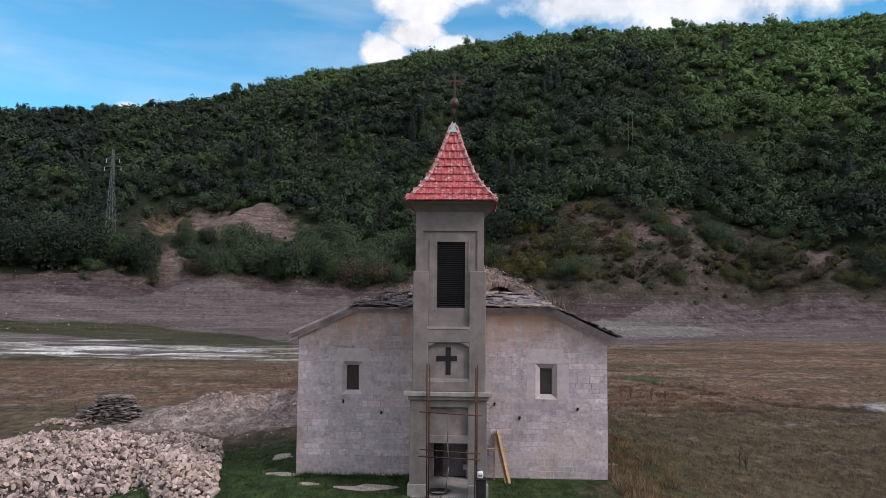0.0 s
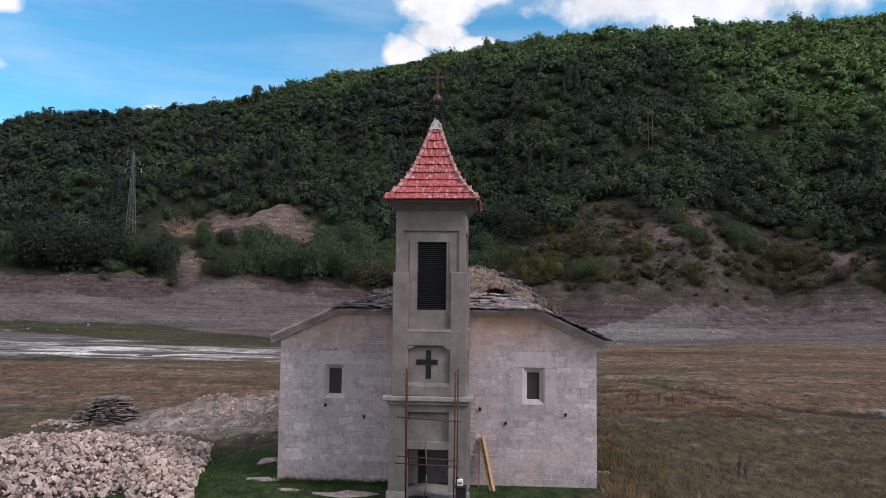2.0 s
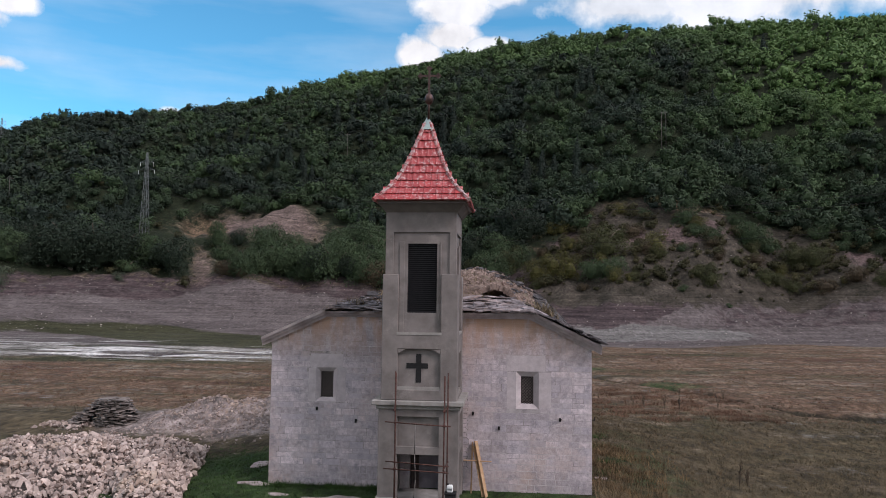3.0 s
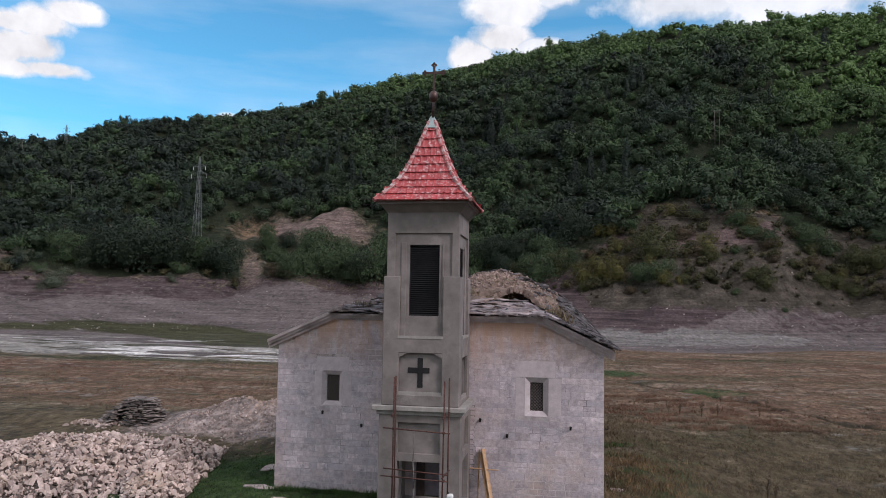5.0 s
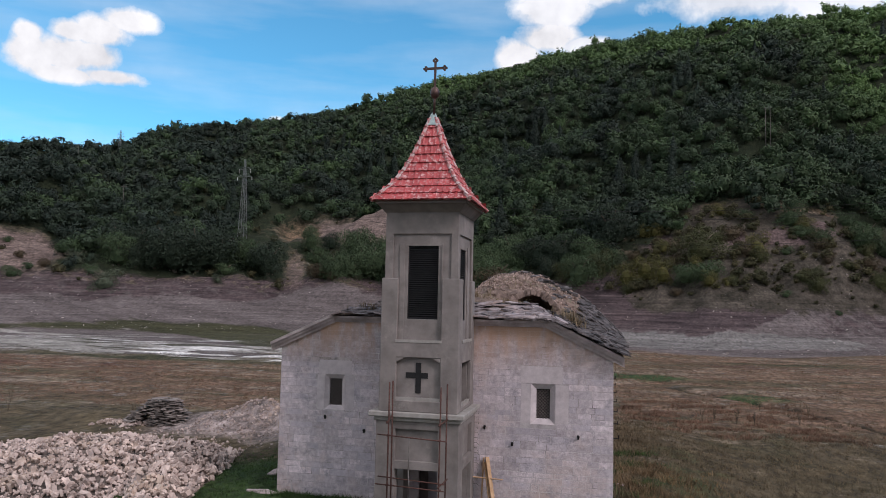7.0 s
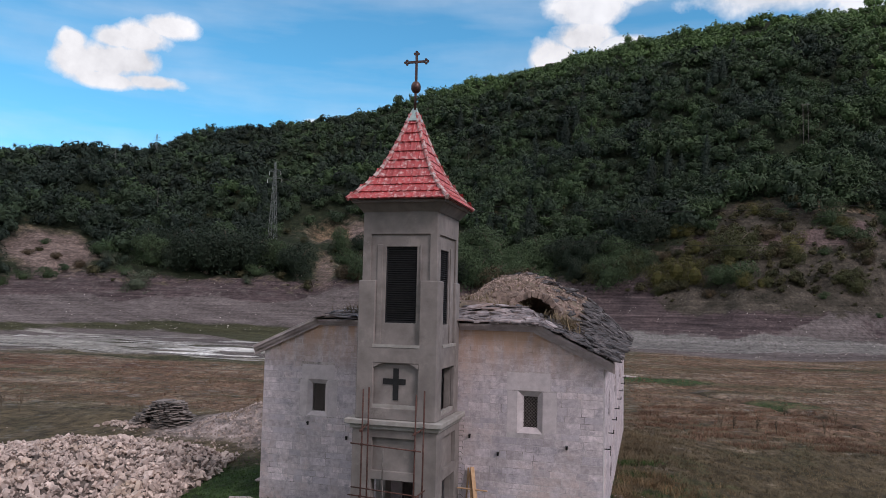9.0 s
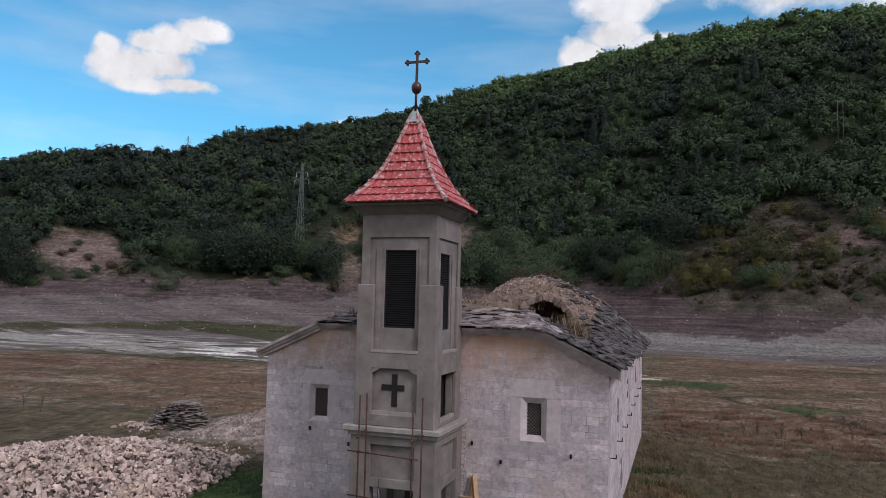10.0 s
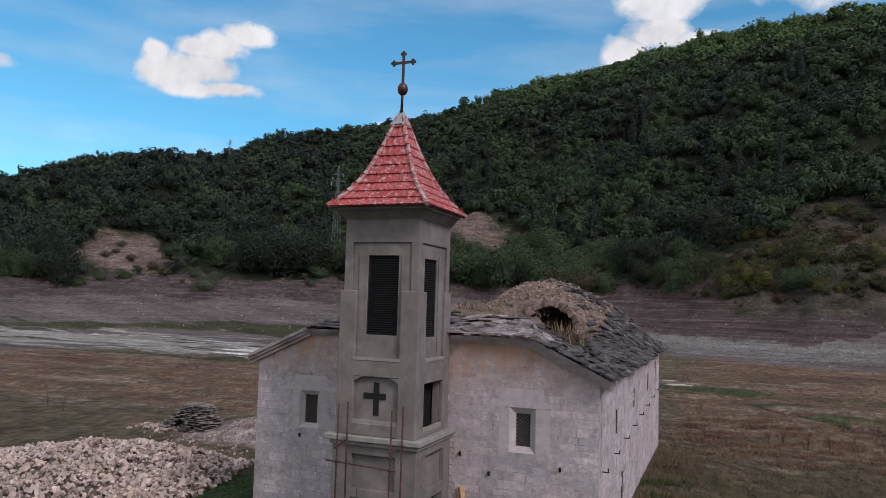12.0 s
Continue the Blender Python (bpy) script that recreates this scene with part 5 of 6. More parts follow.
# iron brackets and putlog holes in the walls
for i in range(8):
    y, z = 0.66 + i * 2.44, 2.5 + i * 0.093
    bm = bmesh.new()
    rod(bm, (WALL_X - 0.05, y, z), (WALL_X + 0.18, y, z), 0.018, 6)
    rod(bm, (WALL_X + 0.17, y, z - 0.02), (WALL_X + 0.17, y, z + 0.11), 0.018, 6)
    part("iron_bracket", bm, DARK_IRON, church, "rusty iron bracket")
for x, z in ((-4.03, 2.76), (-2.6, 2.36), (1.6, 2.73), (2.52, 2.24), (4.65, 2.58)):
    bm = bmesh.new()
    box(bm, x - 0.03, x + 0.035, -0.03, 0.06, z - 0.07, z + 0.06)
    box(bm, x - 0.015, x + 0.05, -0.10, -0.028, z + 0.0, z + 0.05)
    part("iron_bracket", soften(bm, 0.006), DARK_IRON, church, "rusty iron bracket")


# ---- rubble heap, slate stack, gravel ----
def heap_h(x, y):
    main = 0.95 * np.sqrt(np.maximum(0, 1 - ((x + 16.8) / 7.2) ** 2 - ((y - 2.5) / 5.7) ** 2))
    half = 1.15 + 0.14 * (y + 2.5)
    lobe = 0.72 * np.sqrt(np.maximum(0, 1 - ((x + 0.47 * (y + 2.5) + 9.0) / np.maximum(half, 0.3)) ** 2)) * smooth01((y + 5) / 2.5) * smooth01((8.2 - y) / 3)
    notch = 1 - np.exp(-((x + 11.8 + 0.3 * y) / 0.95) ** 4 - ((y + 1.6) / 2.3) ** 4)
    return np.maximum(main * notch, lobe) * (1 + 0.28 * waves(x, y, 3.2, 15) + 0.14 * waves(x, y, 1.3, 16)) * (0.4 + 0.6 * smooth01((x + 23.5) / 8))


def rubble_heap():
    h = thing("rubble_heap", (-14, 2.5, -0.4), "heap of pale pink rough stones on the grass", "rubble heap")
    xs, ys = np.linspace(-24.2, -7.2, 60), np.linspace(-5.2, 8.6, 44)
    X, Y = np.meshgrid(xs, ys)
    H = heap_h(X, Y)
    Z = ground_z(X, Y) + H - 0.14 - 0.25 * (H <= 0.02)
    bm = bmesh.new()
    v = [[bm.verts.new((X[j, i], Y[j, i], Z[j, i])) for i in range(60)] for j in range(44)]
    for j in range(43):
        for i in range(59):
            if H[j:j + 2, i:i + 2].max() > 0.02:
                bm.faces.new((v[j][i], v[j][i + 1], v[j + 1][i + 1], v[j + 1][i]))
    bmesh.ops.delete(bm, geom=[q for q in bm.verts if not q.link_faces], context="VERTS")
    # darker core puts the shade between the stones into its colour
    part("heap_core", bm, HEAP_GAP_DARK, h)
    rng = random.Random(31)
    shapes = [mesh_of("stone", worn_rock(300 + i), ROCK) for i in range(10)]
    near, rest = [], []
    x = -24.0
    while x < -7.3:
        y = -5.0
        while y < 8.4:
            px, py = x + rng.uniform(-0.16, 0.16), y + rng.uniform(-0.16, 0.16)
            hh = float(heap_h(px, py))
            if hh > 0.06 or (hh > 0 and rng.random() < 0.6):
                s = rng.choice((0.08, 0.10, 0.12, 0.15, 0.18, 0.24)) * rng.uniform(0.85, 1.15)
                m = Matrix.LocRotScale((px, py, float(ground_z(px, py)) + hh - 0.02 + rng.uniform(-0.08, 0.12)),
                                       Euler((rng.uniform(-1.2, 1.2), rng.uniform(-1.2, 1.2), rng.uniform(0, 6.3))), (s * rng.uniform(0.9, 1.7), s, s * rng.uniform(0.6, 1.1)))
                k = rng.randrange(10)
                (near if px > -11.2 else rest).append((k, m))
            y += 0.14
        x += 0.14
    for k, m in near[:300]:
        piece("stone", shapes[k], m, h)
    placed([worn_rock(300 + i) for i in range(10)], rest + near[300:], ROCK, "stones", h, "stuff")


rubble_heap()


def slate_bm(seed):
    rng = random.Random(seed)
    bm = bmesh.new()
    n = rng.choice((4, 5, 6))
    ring = [(0.55 * math.cos(6.283 * (i + 0.5) / n + rng.uniform(-0.3, 0.3)) * rng.uniform(0.75, 1.15),
             0.55 * math.sin(6.283 * (i + 0.5) / n + rng.uniform(-0.25, 0.25)) * rng.uniform(0.75, 1.15)) for i in range(n)]
    lo = [bm.verts.new((u, v, -0.5)) for u, v in ring]
    hi = [bm.verts.new((u * 0.95, v * 0.95, 0.5)) for u, v in ring]
    bm.faces.new(lo), bm.faces.new(hi)
    for i in range(n):
        bm.faces.new((lo[i], lo[(i + 1) % n], hi[(i + 1) % n], hi[i]))
    bmesh.ops.recalc_face_normals(bm, faces=bm.faces)
    return bm


STACK_SLATES = [mesh_of("slate", slate_bm(80 + i), STACK_SLATE) for i in range(8)]
SLATES = [mesh_of("slate", slate_bm(60 + i), SLATE) for i in range(8)]
FRONT_SLATES = [mesh_of("slate", slate_bm(40 + i), LICHEN_SLATE) for i in range(8)]


def slate_stack():
    s = thing("slate_stack", (-19.4, 13.9, -0.5), "stack of grey roof slates piled on the ground", "slate stack")
    rng = random.Random(17)
    z = float(ground_z(-19.4, 13.9)) - 0.12
    layer = 0
    while layer < 24:
        k = 1 - (layer / 25) ** 2.5 * 0.55
        for i in range(15):
            a, r = 6.283 * i / 15 + layer * 0.37, rng.uniform(0.75, 1.0)
            x, y = -19.3 + math.cos(a) * 1.3 * r * k + rng.uniform(-0.12, 0.12), 13.5 + math.sin(a) * 0.9 * r * k
            if x < -19.7:
                x -= 1.5 * (1 - layer / 24) ** 1.8
            m = Matrix.LocRotScale((x, y, z + layer * 0.064 + rng.uniform(-0.02, 0.02)),
                                   Euler((rng.uniform(-0.12, 0.12), rng.uniform(-0.12, 0.12), rng.uniform(0, 6.3))), (rng.uniform(0.4, 0.85), rng.uniform(0.3, 0.55), rng.uniform(0.025, 0.055)))
            piece("slate", STACK_SLATES[rng.randrange(8)], m, s)
        layer += 1
    bm = bmesh.new()
    bmesh.ops.create_cone(bm, cap_ends=True, segments=20, radius1=0.8, radius2=0.5, depth=1.4, matrix=pose(-19.3, 13.5, z + 0.72) @ Matrix.Diagonal((1.25, 0.85, 1, 1)))
    part("stack_core", bm, STACK_SLATE, s)


slate_stack()


def gravel():
    rng = random.Random(41)
    spots = []
    for i in range(2800):
        x, y = rng.gauss(-12.5, 4.2), rng.gauss(14.6, 2.6)
        if x > -6.2 or (x < -17.2 and y > 12):
            continue
        s = rng.choice((0.07, 0.09, 0.12, 0.17, 0.24))
        spots.append((rng.randrange(5), Matrix.LocRotScale((x, y, float(ground_z(x, y)) + s * 0.1), Euler([rng.uniform(0, 6.3) for _ in range(3)]), (s, s, s * 0.8))))
    ob = placed([hull_rock(500 + i, 9) for i in range(5)], spots, ROCK, "gravel", None, "stuff", "loose pale stones strewn over a gravel mound")
    ob["category"] = "gravel"
    spots = []
    for i in range(140):
        x, y = rng.uniform(-23.0, -20.0), rng.gauss(13.0, 0.35)
        s = rng.uniform(0.15, 0.45)
        spots.append((rng.randrange(5), Matrix.LocRotScale((x, y, float(ground_z(x, y)) + s * 0.15), Euler([rng.uniform(0, 6.3) for _ in range(3)]), (s, s, s * 0.7))))
    ob = placed([hull_rock(520 + i, 9) for i in range(5)], spots, ROCK, "gravel", None, "stuff", "pale stones strewn beside the slate stack")
    ob["category"] = "gravel"


gravel()


# ---- woods ----
def sphere_quads(n=3):
    """A cube ball of quads: unit directions and faces."""
    co, fc = [], []
    for axis in range(3):
        for sgn in (1, -1):
            base = len(co)
            for i in range(n + 1):
                for j in range(n + 1):
                    p = [0, 0, 0]
                    p[axis], p[(axis + 1) % 3], p[(axis + 2) % 3] = sgn, (2 * i / n - 1) * sgn, 2 * j / n - 1
                    co.append(np.array(p) / np.linalg.norm(p))
            for i in range(n):
                for j in range(n):
                    a = base + i * (n + 1) + j
                    fc.append((a, a + n + 1, a + n + 2, a + 1))
    return np.array(co), np.array(fc)


def crown_arrays(seed, leaves, lobes, size, tall=1.0, cone=False, tri=False, tilt=0.55):
    """A crown about 1 in radius and height 2*tall, its foot at z = 0: lumpy cores under many tilted leaf sprays."""
    rng = np.random.RandomState(seed)
    sc, sf = sphere_quads(2)
    cos, fcs, off = [], [], 0
    balls = []
    if cone:
        for i in range(lobes):
            k = i / (lobes - 1)
            balls.append((np.array([rng.uniform(-0.06, 0.06), rng.uniform(-0.06, 0.06), (0.15 + 1.75 * k) * tall]), 0.62 * (1 - k) + 0.10))
    else:
        balls.append((np.array([0, 0, 0.85 * tall]), 0.72))
        for i in range(lobes):
            a = 2 * np.pi * (i + rng.uniform(-0.3, 0.3)) / lobes
            balls.append((np.array([np.cos(a) * rng.uniform(0.35, 0.6), np.sin(a) * rng.uniform(0.35, 0.6), tall * rng.uniform(0.2, 1.45)]), rng.uniform(0.36, 0.54)))
    weight = np.array([b[1] ** 2 for b in balls])
    pick = rng.choice(len(balls), leaves, p=weight / weight.sum())
    for c, r in (balls if cone else balls[:1] if tri else balls[:2]):
        cos.append(c + sc * r * 0.60 * np.array([1, 1, tall * 0.95]))
        fcs.append(sf + off)
        off += len(sc)
    rounds = [np.tile(sc, (len(cos), 1))]
    d = rng.normal(size=(leaves, 3))
    d[:, 2] = np.where(d[:, 2] < -0.45, -d[:, 2], d[:, 2])
    d /= np.linalg.norm(d, axis=1)[:, None]
    C = np.array([balls[i][0] for i in pick])
    R = np.array([balls[i][1] for i in pick])[:, None]
    P = C + d * R * rng.uniform(0.74, 1.08, (leaves, 1)) * np.array([1, 1, tall * 0.95])
    nrm = d + rng.normal(size=d.shape) * tilt
    nrm /= np.linalg.norm(nrm, axis=1)[:, None]
    t = np.cross(nrm, rng.normal(size=d.shape))
    t /= np.linalg.norm(t, axis=1)[:, None]
    b = np.cross(nrm, t)
    b = np.where((np.cross(t, b) * d).sum(1)[:, None] < 0, -b, b)
    soft = d * 0.75 + nrm * 0.14 + (C - balls[0][0]) * 0.35 + np.array([0, 0, 0.45 if tri else 0.25])
    soft /= np.linalg.norm(soft, axis=1)[:, None]
    s = (size * rng.uniform(0.6, 1.3, (leaves, 1)))
    quad = np.stack([P - t * s, P - b * s * 0.7 - nrm * s * 0.2, P + t * s, P + b * s * 0.7 - nrm * s * 0.2], 1)
    if tri:
        fcs = [np.vstack([f[:, :3], f[:, [0, 2, 3]]]) for f in fcs]
        quad = quad[:, :3]
    cos.append(quad.reshape(-1, 3))
    k = quad.shape[1]
    fcs.append(np.arange(leaves * k).reshape(-1, k) + off)
    rounds.append(np.repeat(soft, k, axis=0))
    return np.vstack(cos), np.vstack(fcs), np.vstack(rounds)


def hill_distance(az, e):
    d = np.linspace(140, 620, 1200)
    return float(np.interp(e, hill_angle(d, np.full_like(d, az)), d))


def forest():
    rng = np.random.RandomState(5)
    protos = [crown_arrays(50 + i, 270, 6 + i % 3, 0.16, (0.9, 1.0, 0.8, 1.1)[i % 4], tri=True, tilt=0.3) for i in range(8)]
    small = [crown_arrays(70 + i, 66, 5 + i % 3, 0.27, (0.9, 1.0, 0.8, 1.05)[i % 4], tri=True, tilt=0.25) for i in range(8)]
    pointed = [crown_arrays(90 + i, 420, 9, 0.10, 1.3, cone=True, tri=True, tilt=0.3) for i in range(3)]
    spots = []
    d_rel = 0.0
    while d_rel < max(HILL_W) + 12:
        step = 3.6 + 0.5 * min(d_rel / 60, 1)
        az = -58.0
        while az < 36:
            spots.append((az + rng.uniform(-0.22, 0.22), d_rel + rng.uniform(-1.5, 1.5)))
            az += np.degrees(step * rng.uniform(0.8, 1.2) / (185 + d_rel))
        d_rel += step
    a, rel = np.array(spots).T
    d = np.interp(a, SHORE_AZ, SHORE_D) + np.interp(a, SHORE_AZ, BANK_W) + 2 + rel
    bare = np.maximum.reduce(scar_mask(d, a))
    fringe = np.clip(rel / 14.0, 0, 1)
    foot = np.interp(a, (-50, -37, -30, -27, -14, -12, -6, 0, 4, 10, 16, 22, 30), (1.5, 2.4, 2.6, 6.4, 6.6, 3.6, 3.2, 3.4, 5.8, 7.0, 6.4, 4.8, 2.4))
    keep = (hill_angle(d, a) > foot + rng.normal(0, 0.35, len(a))) & (rng.uniform(size=len(a)) > smooth01((bare - 0.35) / 0.4)) & (rng.uniform(size=len(a)) < 0.35 + 0.65 * fringe) & (rel < np.interp(a, HILL_AZ, HILL_W) + 12)
    a, d, fringe = a[keep], d[keep], fringe[keep]
    x, y = EYE_X + d * np.sin(np.radians(a)), EYE_Y + d * np.cos(np.radians(a))
    z = ground_z(x, y)
    rise = hill_angle(d, a)
    # sunlit ridge and eastern upper slope, painted as paler, yellower leaf tone
    sunlit_belt = 1.8 * smooth01((rise - 8.5) / 8) * smooth01((a - 12) / 11) + 0.9 * smooth01((rise - np.interp(a, AZ, TOP) + 3.0) / 2.0) * smooth01((a + 24) / 14) * (1 - smooth01((a - 12) / 11))
    stand = 0.12 * waves(x, y, 62, 33) + 0.08 * waves(x, y, 24, 34)
    firs = waves(x, y, 46, 35)
    cos, fcs, nms, tones, off = [], [], [], [], 0
    for i in range(len(a)):
        r = np.clip(3.1 * np.exp(rng.normal(0, 0.22)), 2.0, 4.8) * (0.75 + 0.25 * fringe[i]) * np.interp(d[i], (300, 480), (1.0, 0.82))
        fir = firs[i] > 0.75 and rng.uniform() < 0.3 and d[i] < 350 and a[i] > -30
        co, fc, nm = pointed[rng.randint(3)] if fir else (protos if d[i] < 300 else small)[rng.randint(8)]
        th = rng.uniform(0, 6.3)
        rot = np.array([[np.cos(th), -np.sin(th), 0], [np.sin(th), np.cos(th), 0], [0, 0, 1]])
        cos.append((co * r * np.array([1, 1, rng.uniform(0.9, 1.2)])) @ rot.T + np.array([x[i], y[i], z[i] + rng.uniform(-0.6, 0.5)]))
        fcs.append(fc + off)
        nms.append(nm @ rot.T)
        tone = 0.145 - 0.13 * smooth01((-a[i] - 24) / 9) + stand[i] + 0.62 * sunlit_belt[i] + rng.normal(0, 0.08) + (0.14 if rng.uniform() < 0.08 else 0)
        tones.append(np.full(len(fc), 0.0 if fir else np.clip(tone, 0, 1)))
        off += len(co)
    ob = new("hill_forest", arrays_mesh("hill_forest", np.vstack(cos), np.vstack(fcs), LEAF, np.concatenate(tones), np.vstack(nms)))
    tagged(ob, "dense green beech forest covering the hillside", "forest", kind="stuff")


forest()


def tree_proto(name, seed, mat, label, tall=1.0, cone=False, leaves=3200, size=0.044):
    t = thing(name, (0, 0, 0), label, "tree", "trees on the bank")
    bm = bmesh.new()
    rod(bm, (0, 0, -0.4), (0.02, 0, 0.75 * tall), 0.085, 8, 0.05)
    if not cone:
        for i in range(5):
            a = i * 1.26 + seed
            rod(bm, (0.02, 0, (0.3 + 0.08 * i) * tall), (math.cos(a) * 0.5, math.sin(a) * 0.5, (0.75 + 0.1 * i) * tall), 0.04, 6, 0.012)
    part("trunk", bm, BARK, t, smooth=True)
    co, fc, nm = crown_arrays(seed, int(leaves * 1.45), 9 if cone else 8, size, tall, cone, tri=True, tilt=0.5)
    ob = new("crown", arrays_mesh("crown", co + np.array([0, 0, -0.36]), fc, mat, None, nm))
    attach(ob, t)
    return t


SHAPES = {        # seed, leaves' material, label, tallness, pointed, number of sprays
    "mid": (101, LEAF_PALE, "leafy green tree on the bare bank", 1.0, False, 3300),
    "pale": (107, LEAF_PALE, "rounded pale green tree on the bank", 1.05, False, 3200),
    "tall": (102, LEAF_PALE, "tall leafy green tree on the bare bank", 1.35, False, 3500),
    "dark": (103, LEAF_DARK, "dense dark green tree on the bank", 1.1, False, 3300),
    "olive": (108, LEAF_OLIVE, "olive green bushy tree on the open slope", 0.9, False, 2600),
    "gold": (104, LEAF_GOLD, "small tree turning yellow on the bank", 1.05, False, 1900),
    "cone": (105, LEAF_DARK, "narrow dark conifer on the bank", 1.25, True, 3200),
    "bush": (106, LEAF_PALE, "low green shrub on the bare bank", 0.75, False, 1800),
    "grey": (109, LEAF_GREY, "rounded grey-green shrub on the bare bank", 0.8, False, 1800),
    "brown": (110, LEAF_BROWN, "browning shrub on the bare bank", 0.8, False, 1700),
}
PROTOS = {k: tree_proto("conifer_tree" if v[4] else "shrub" if v[3] < 0.85 else "deciduous_tree", v[0], v[1], v[2], v[3], v[4], v[5]) for k, v in SHAPES.items()}
USED = set()


def plant(kind, az, e, height, seed):
    """A tree with its foot where the hillside stands e degrees over the eye's level, and its height as an angle too."""
    rng = random.Random(seed)
    d = hill_distance(az, e)
    x, y = EYE_X + d * math.sin(radians(az)), EYE_Y + d * math.cos(radians(az))
    s = d * radians(height) / (1.62 * SHAPES[kind][3])
    w = s * rng.uniform(0.72, 1.0)
    m = Matrix.LocRotScale((x, y, float(ground_z(x, y)) - 0.1 * s), Euler((0, 0, rng.uniform(0, 6.3))), (w, w, s))
    if kind in USED:
        copy_thing(PROTOS[kind], m)
    else:
        USED.add(kind)
        PLACE[kind] = m


PLACE = {}
# the trees that stand out: bearing, foot and height in degrees
STANDING = {
    "dark": ((-34.5, 2.1, 3.6), (-33.1, 2.0, 5.0), (-31.5, 2.1, 4.9), (-30.2, 2.2, 5.0), (-26.3, 1.9, 3.6), (-21.6, 4.2, 1.9), (-15.4, 1.6, 4.0), (-13.2,
           1.4, 2.8), (0.7, 4.1, 4.3), (16.4, 7.5, 2.5), (-40.6, 2.8, 1.7), (-35.8, 2.0, 2.7), (-47.7, 0.9, 3.8), (-47.1, 0.9, 1.6),),
    "mid": ((-28.9, 2.5, 2.9), (-27.8, 2.5, 2.8), (-21.1, 1.3, 3.0), (-20.0, 1.6, 2.7), (-18.5, 2.0, 3.6), (-16.5, 1.8, 4.0), (-14.4, 1.5, 4.1), (-13.4,
           3.3, 3.1), (-12.2, 1.3, 3.4), (-9.6, 1.4, 3.1), (-7.3, 3.4, 3.3), (-7.1, 1.2, 2.2), (4.3, 6.7, 2.4), (6.1, 2.0, 2.1), (17.7, 4.1, 2.6),
           (22.7, 4.9, 1.4), (24.0, 4.7, 1.3), (-39.2, 2.9, 1.5), (-37.7, 2.3, 2.1), (-36.9, 2.0, 3.2),),
    "bush": ((-29.4, 1.8, 1.2), (-22.7, 3.6, 1.7), (-0.2, 2.7, 2.6), (7.5, 2.0, 2.1), (12.9, 4.2, 0.8), (16.7, 6.0, 1.4), (18.8, 3.9, 1.6), (12.9, 0.9,
           0.7), (16.2, -0.3, 0.5), (25.1, 4.2, 0.7), (10.2, 6.6, 1.1), (-44.0, 3.8, 0.6), (-38.7, 1.4, 1.0), (-43.6, 1.2, 1.1), (-45.1, 1.1, 0.9),
           (-46.5, 0.8, 1.2),),
    "grey": ((-30.0, 1.1, 0.8), (-19.0, 2.0, 2.1), (-39.7, 2.1, 1.3), (-37.8, 0.7, 1.9),),
    "tall": ((-23.1, 3.9, 3.0), (-17.4, 3.2, 3.1),),
    "brown": ((-22.4, 1.7, 2.0), (-21.3, 1.2, 1.2), (-10.8, 1.4, 3.4), (-8.2, 1.3, 2.8), (15.6, 3.0, 0.9), (22.6, 1.1, 1.5), (24.5, 1.1, 1.7), (5.4, 1.3,
           1.0), (-45.0, 2.7, 0.7), (-43.2, 2.5, 0.8), (-41.7, 2.0, 1.0), (-40.8, 1.7, 0.8),),
    "pale": ((-11.0, 3.3, 3.3), (13.2, 5.9, 2.3),),
    "cone": ((-8.8, 4.2, 2.6), (21.5, 6.5, 2.7),),
    "olive": ((7.1, 3.7, 3.2), (20.7, 3.3, 2.4), (21.9, 3.0, 2.4), (18.7, 1.7, 1.6), (14.9, 1.1, 1.6), (11.2, 2.2, 1.2), (26.3, 1.1, 1.5), (27.7, 1.1,
           1.7), (20.5, 1.7, 1.3), (9.2, 1.8, 1.0), (1.9, 1.3, 1.2),),
    "gold": ((1.8, 1.8, 2.5), (3.1, 2.0, 2.6), (4.4, 2.0, 2.5), (11.0, 4.0, 2.4), (8.4, 7.3, 1.3), (15.8, 3.9, 0.8), (19.7, 2.6, 1.1),),
}
for kind, rows_ in STANDING.items():
    for i, row in enumerate(rows_):
        plant(kind, *row, 200 + i + 17 * SHAPES[kind][0])
rng = random.Random(77)
for a0, a1, e0, e1, step, kinds in ((-56, -48, 1.0, 2.4, 1.1, ("dark", "mid", "dark")), (-37, -26.5, 2.4, 3.6, 0.9, ("dark", "mid", "dark")), (-19.5, -5.5, 2.0, 3.2, 0.8, ("mid", "pale", "dark", "mid")),
                                    (-6, 0.5, 1.3, 3.2, 0.7, ("mid", "dark", "olive")), (28, 34, 1.4, 3.6, 1.0, ("olive", "mid", "dark"))):
    az = a0
    while az < a1:
        plant(rng.choice(kinds), az, rng.uniform(e0, e1), rng.uniform(2.0, 3.4), int(az * 100) + 9000)
        az += step * rng.uniform(0.7, 1.3)
for i in range(38):                                  # loose bushes on the open slope
    az = rng.uniform(2, 27)
    plant(rng.choice(("olive", "olive", "brown", "bush", "gold")), az, rng.uniform(1.2, 5.6), rng.uniform(0.7, 1.7), 7000 + i)
for kind, m in PLACE.items():
    PROTOS[kind].matrix_basis = m
for kind in PROTOS:
    if kind not in PLACE:
        PROTOS[kind].location = (-120, 190, float(ground_z(-120, 190)))


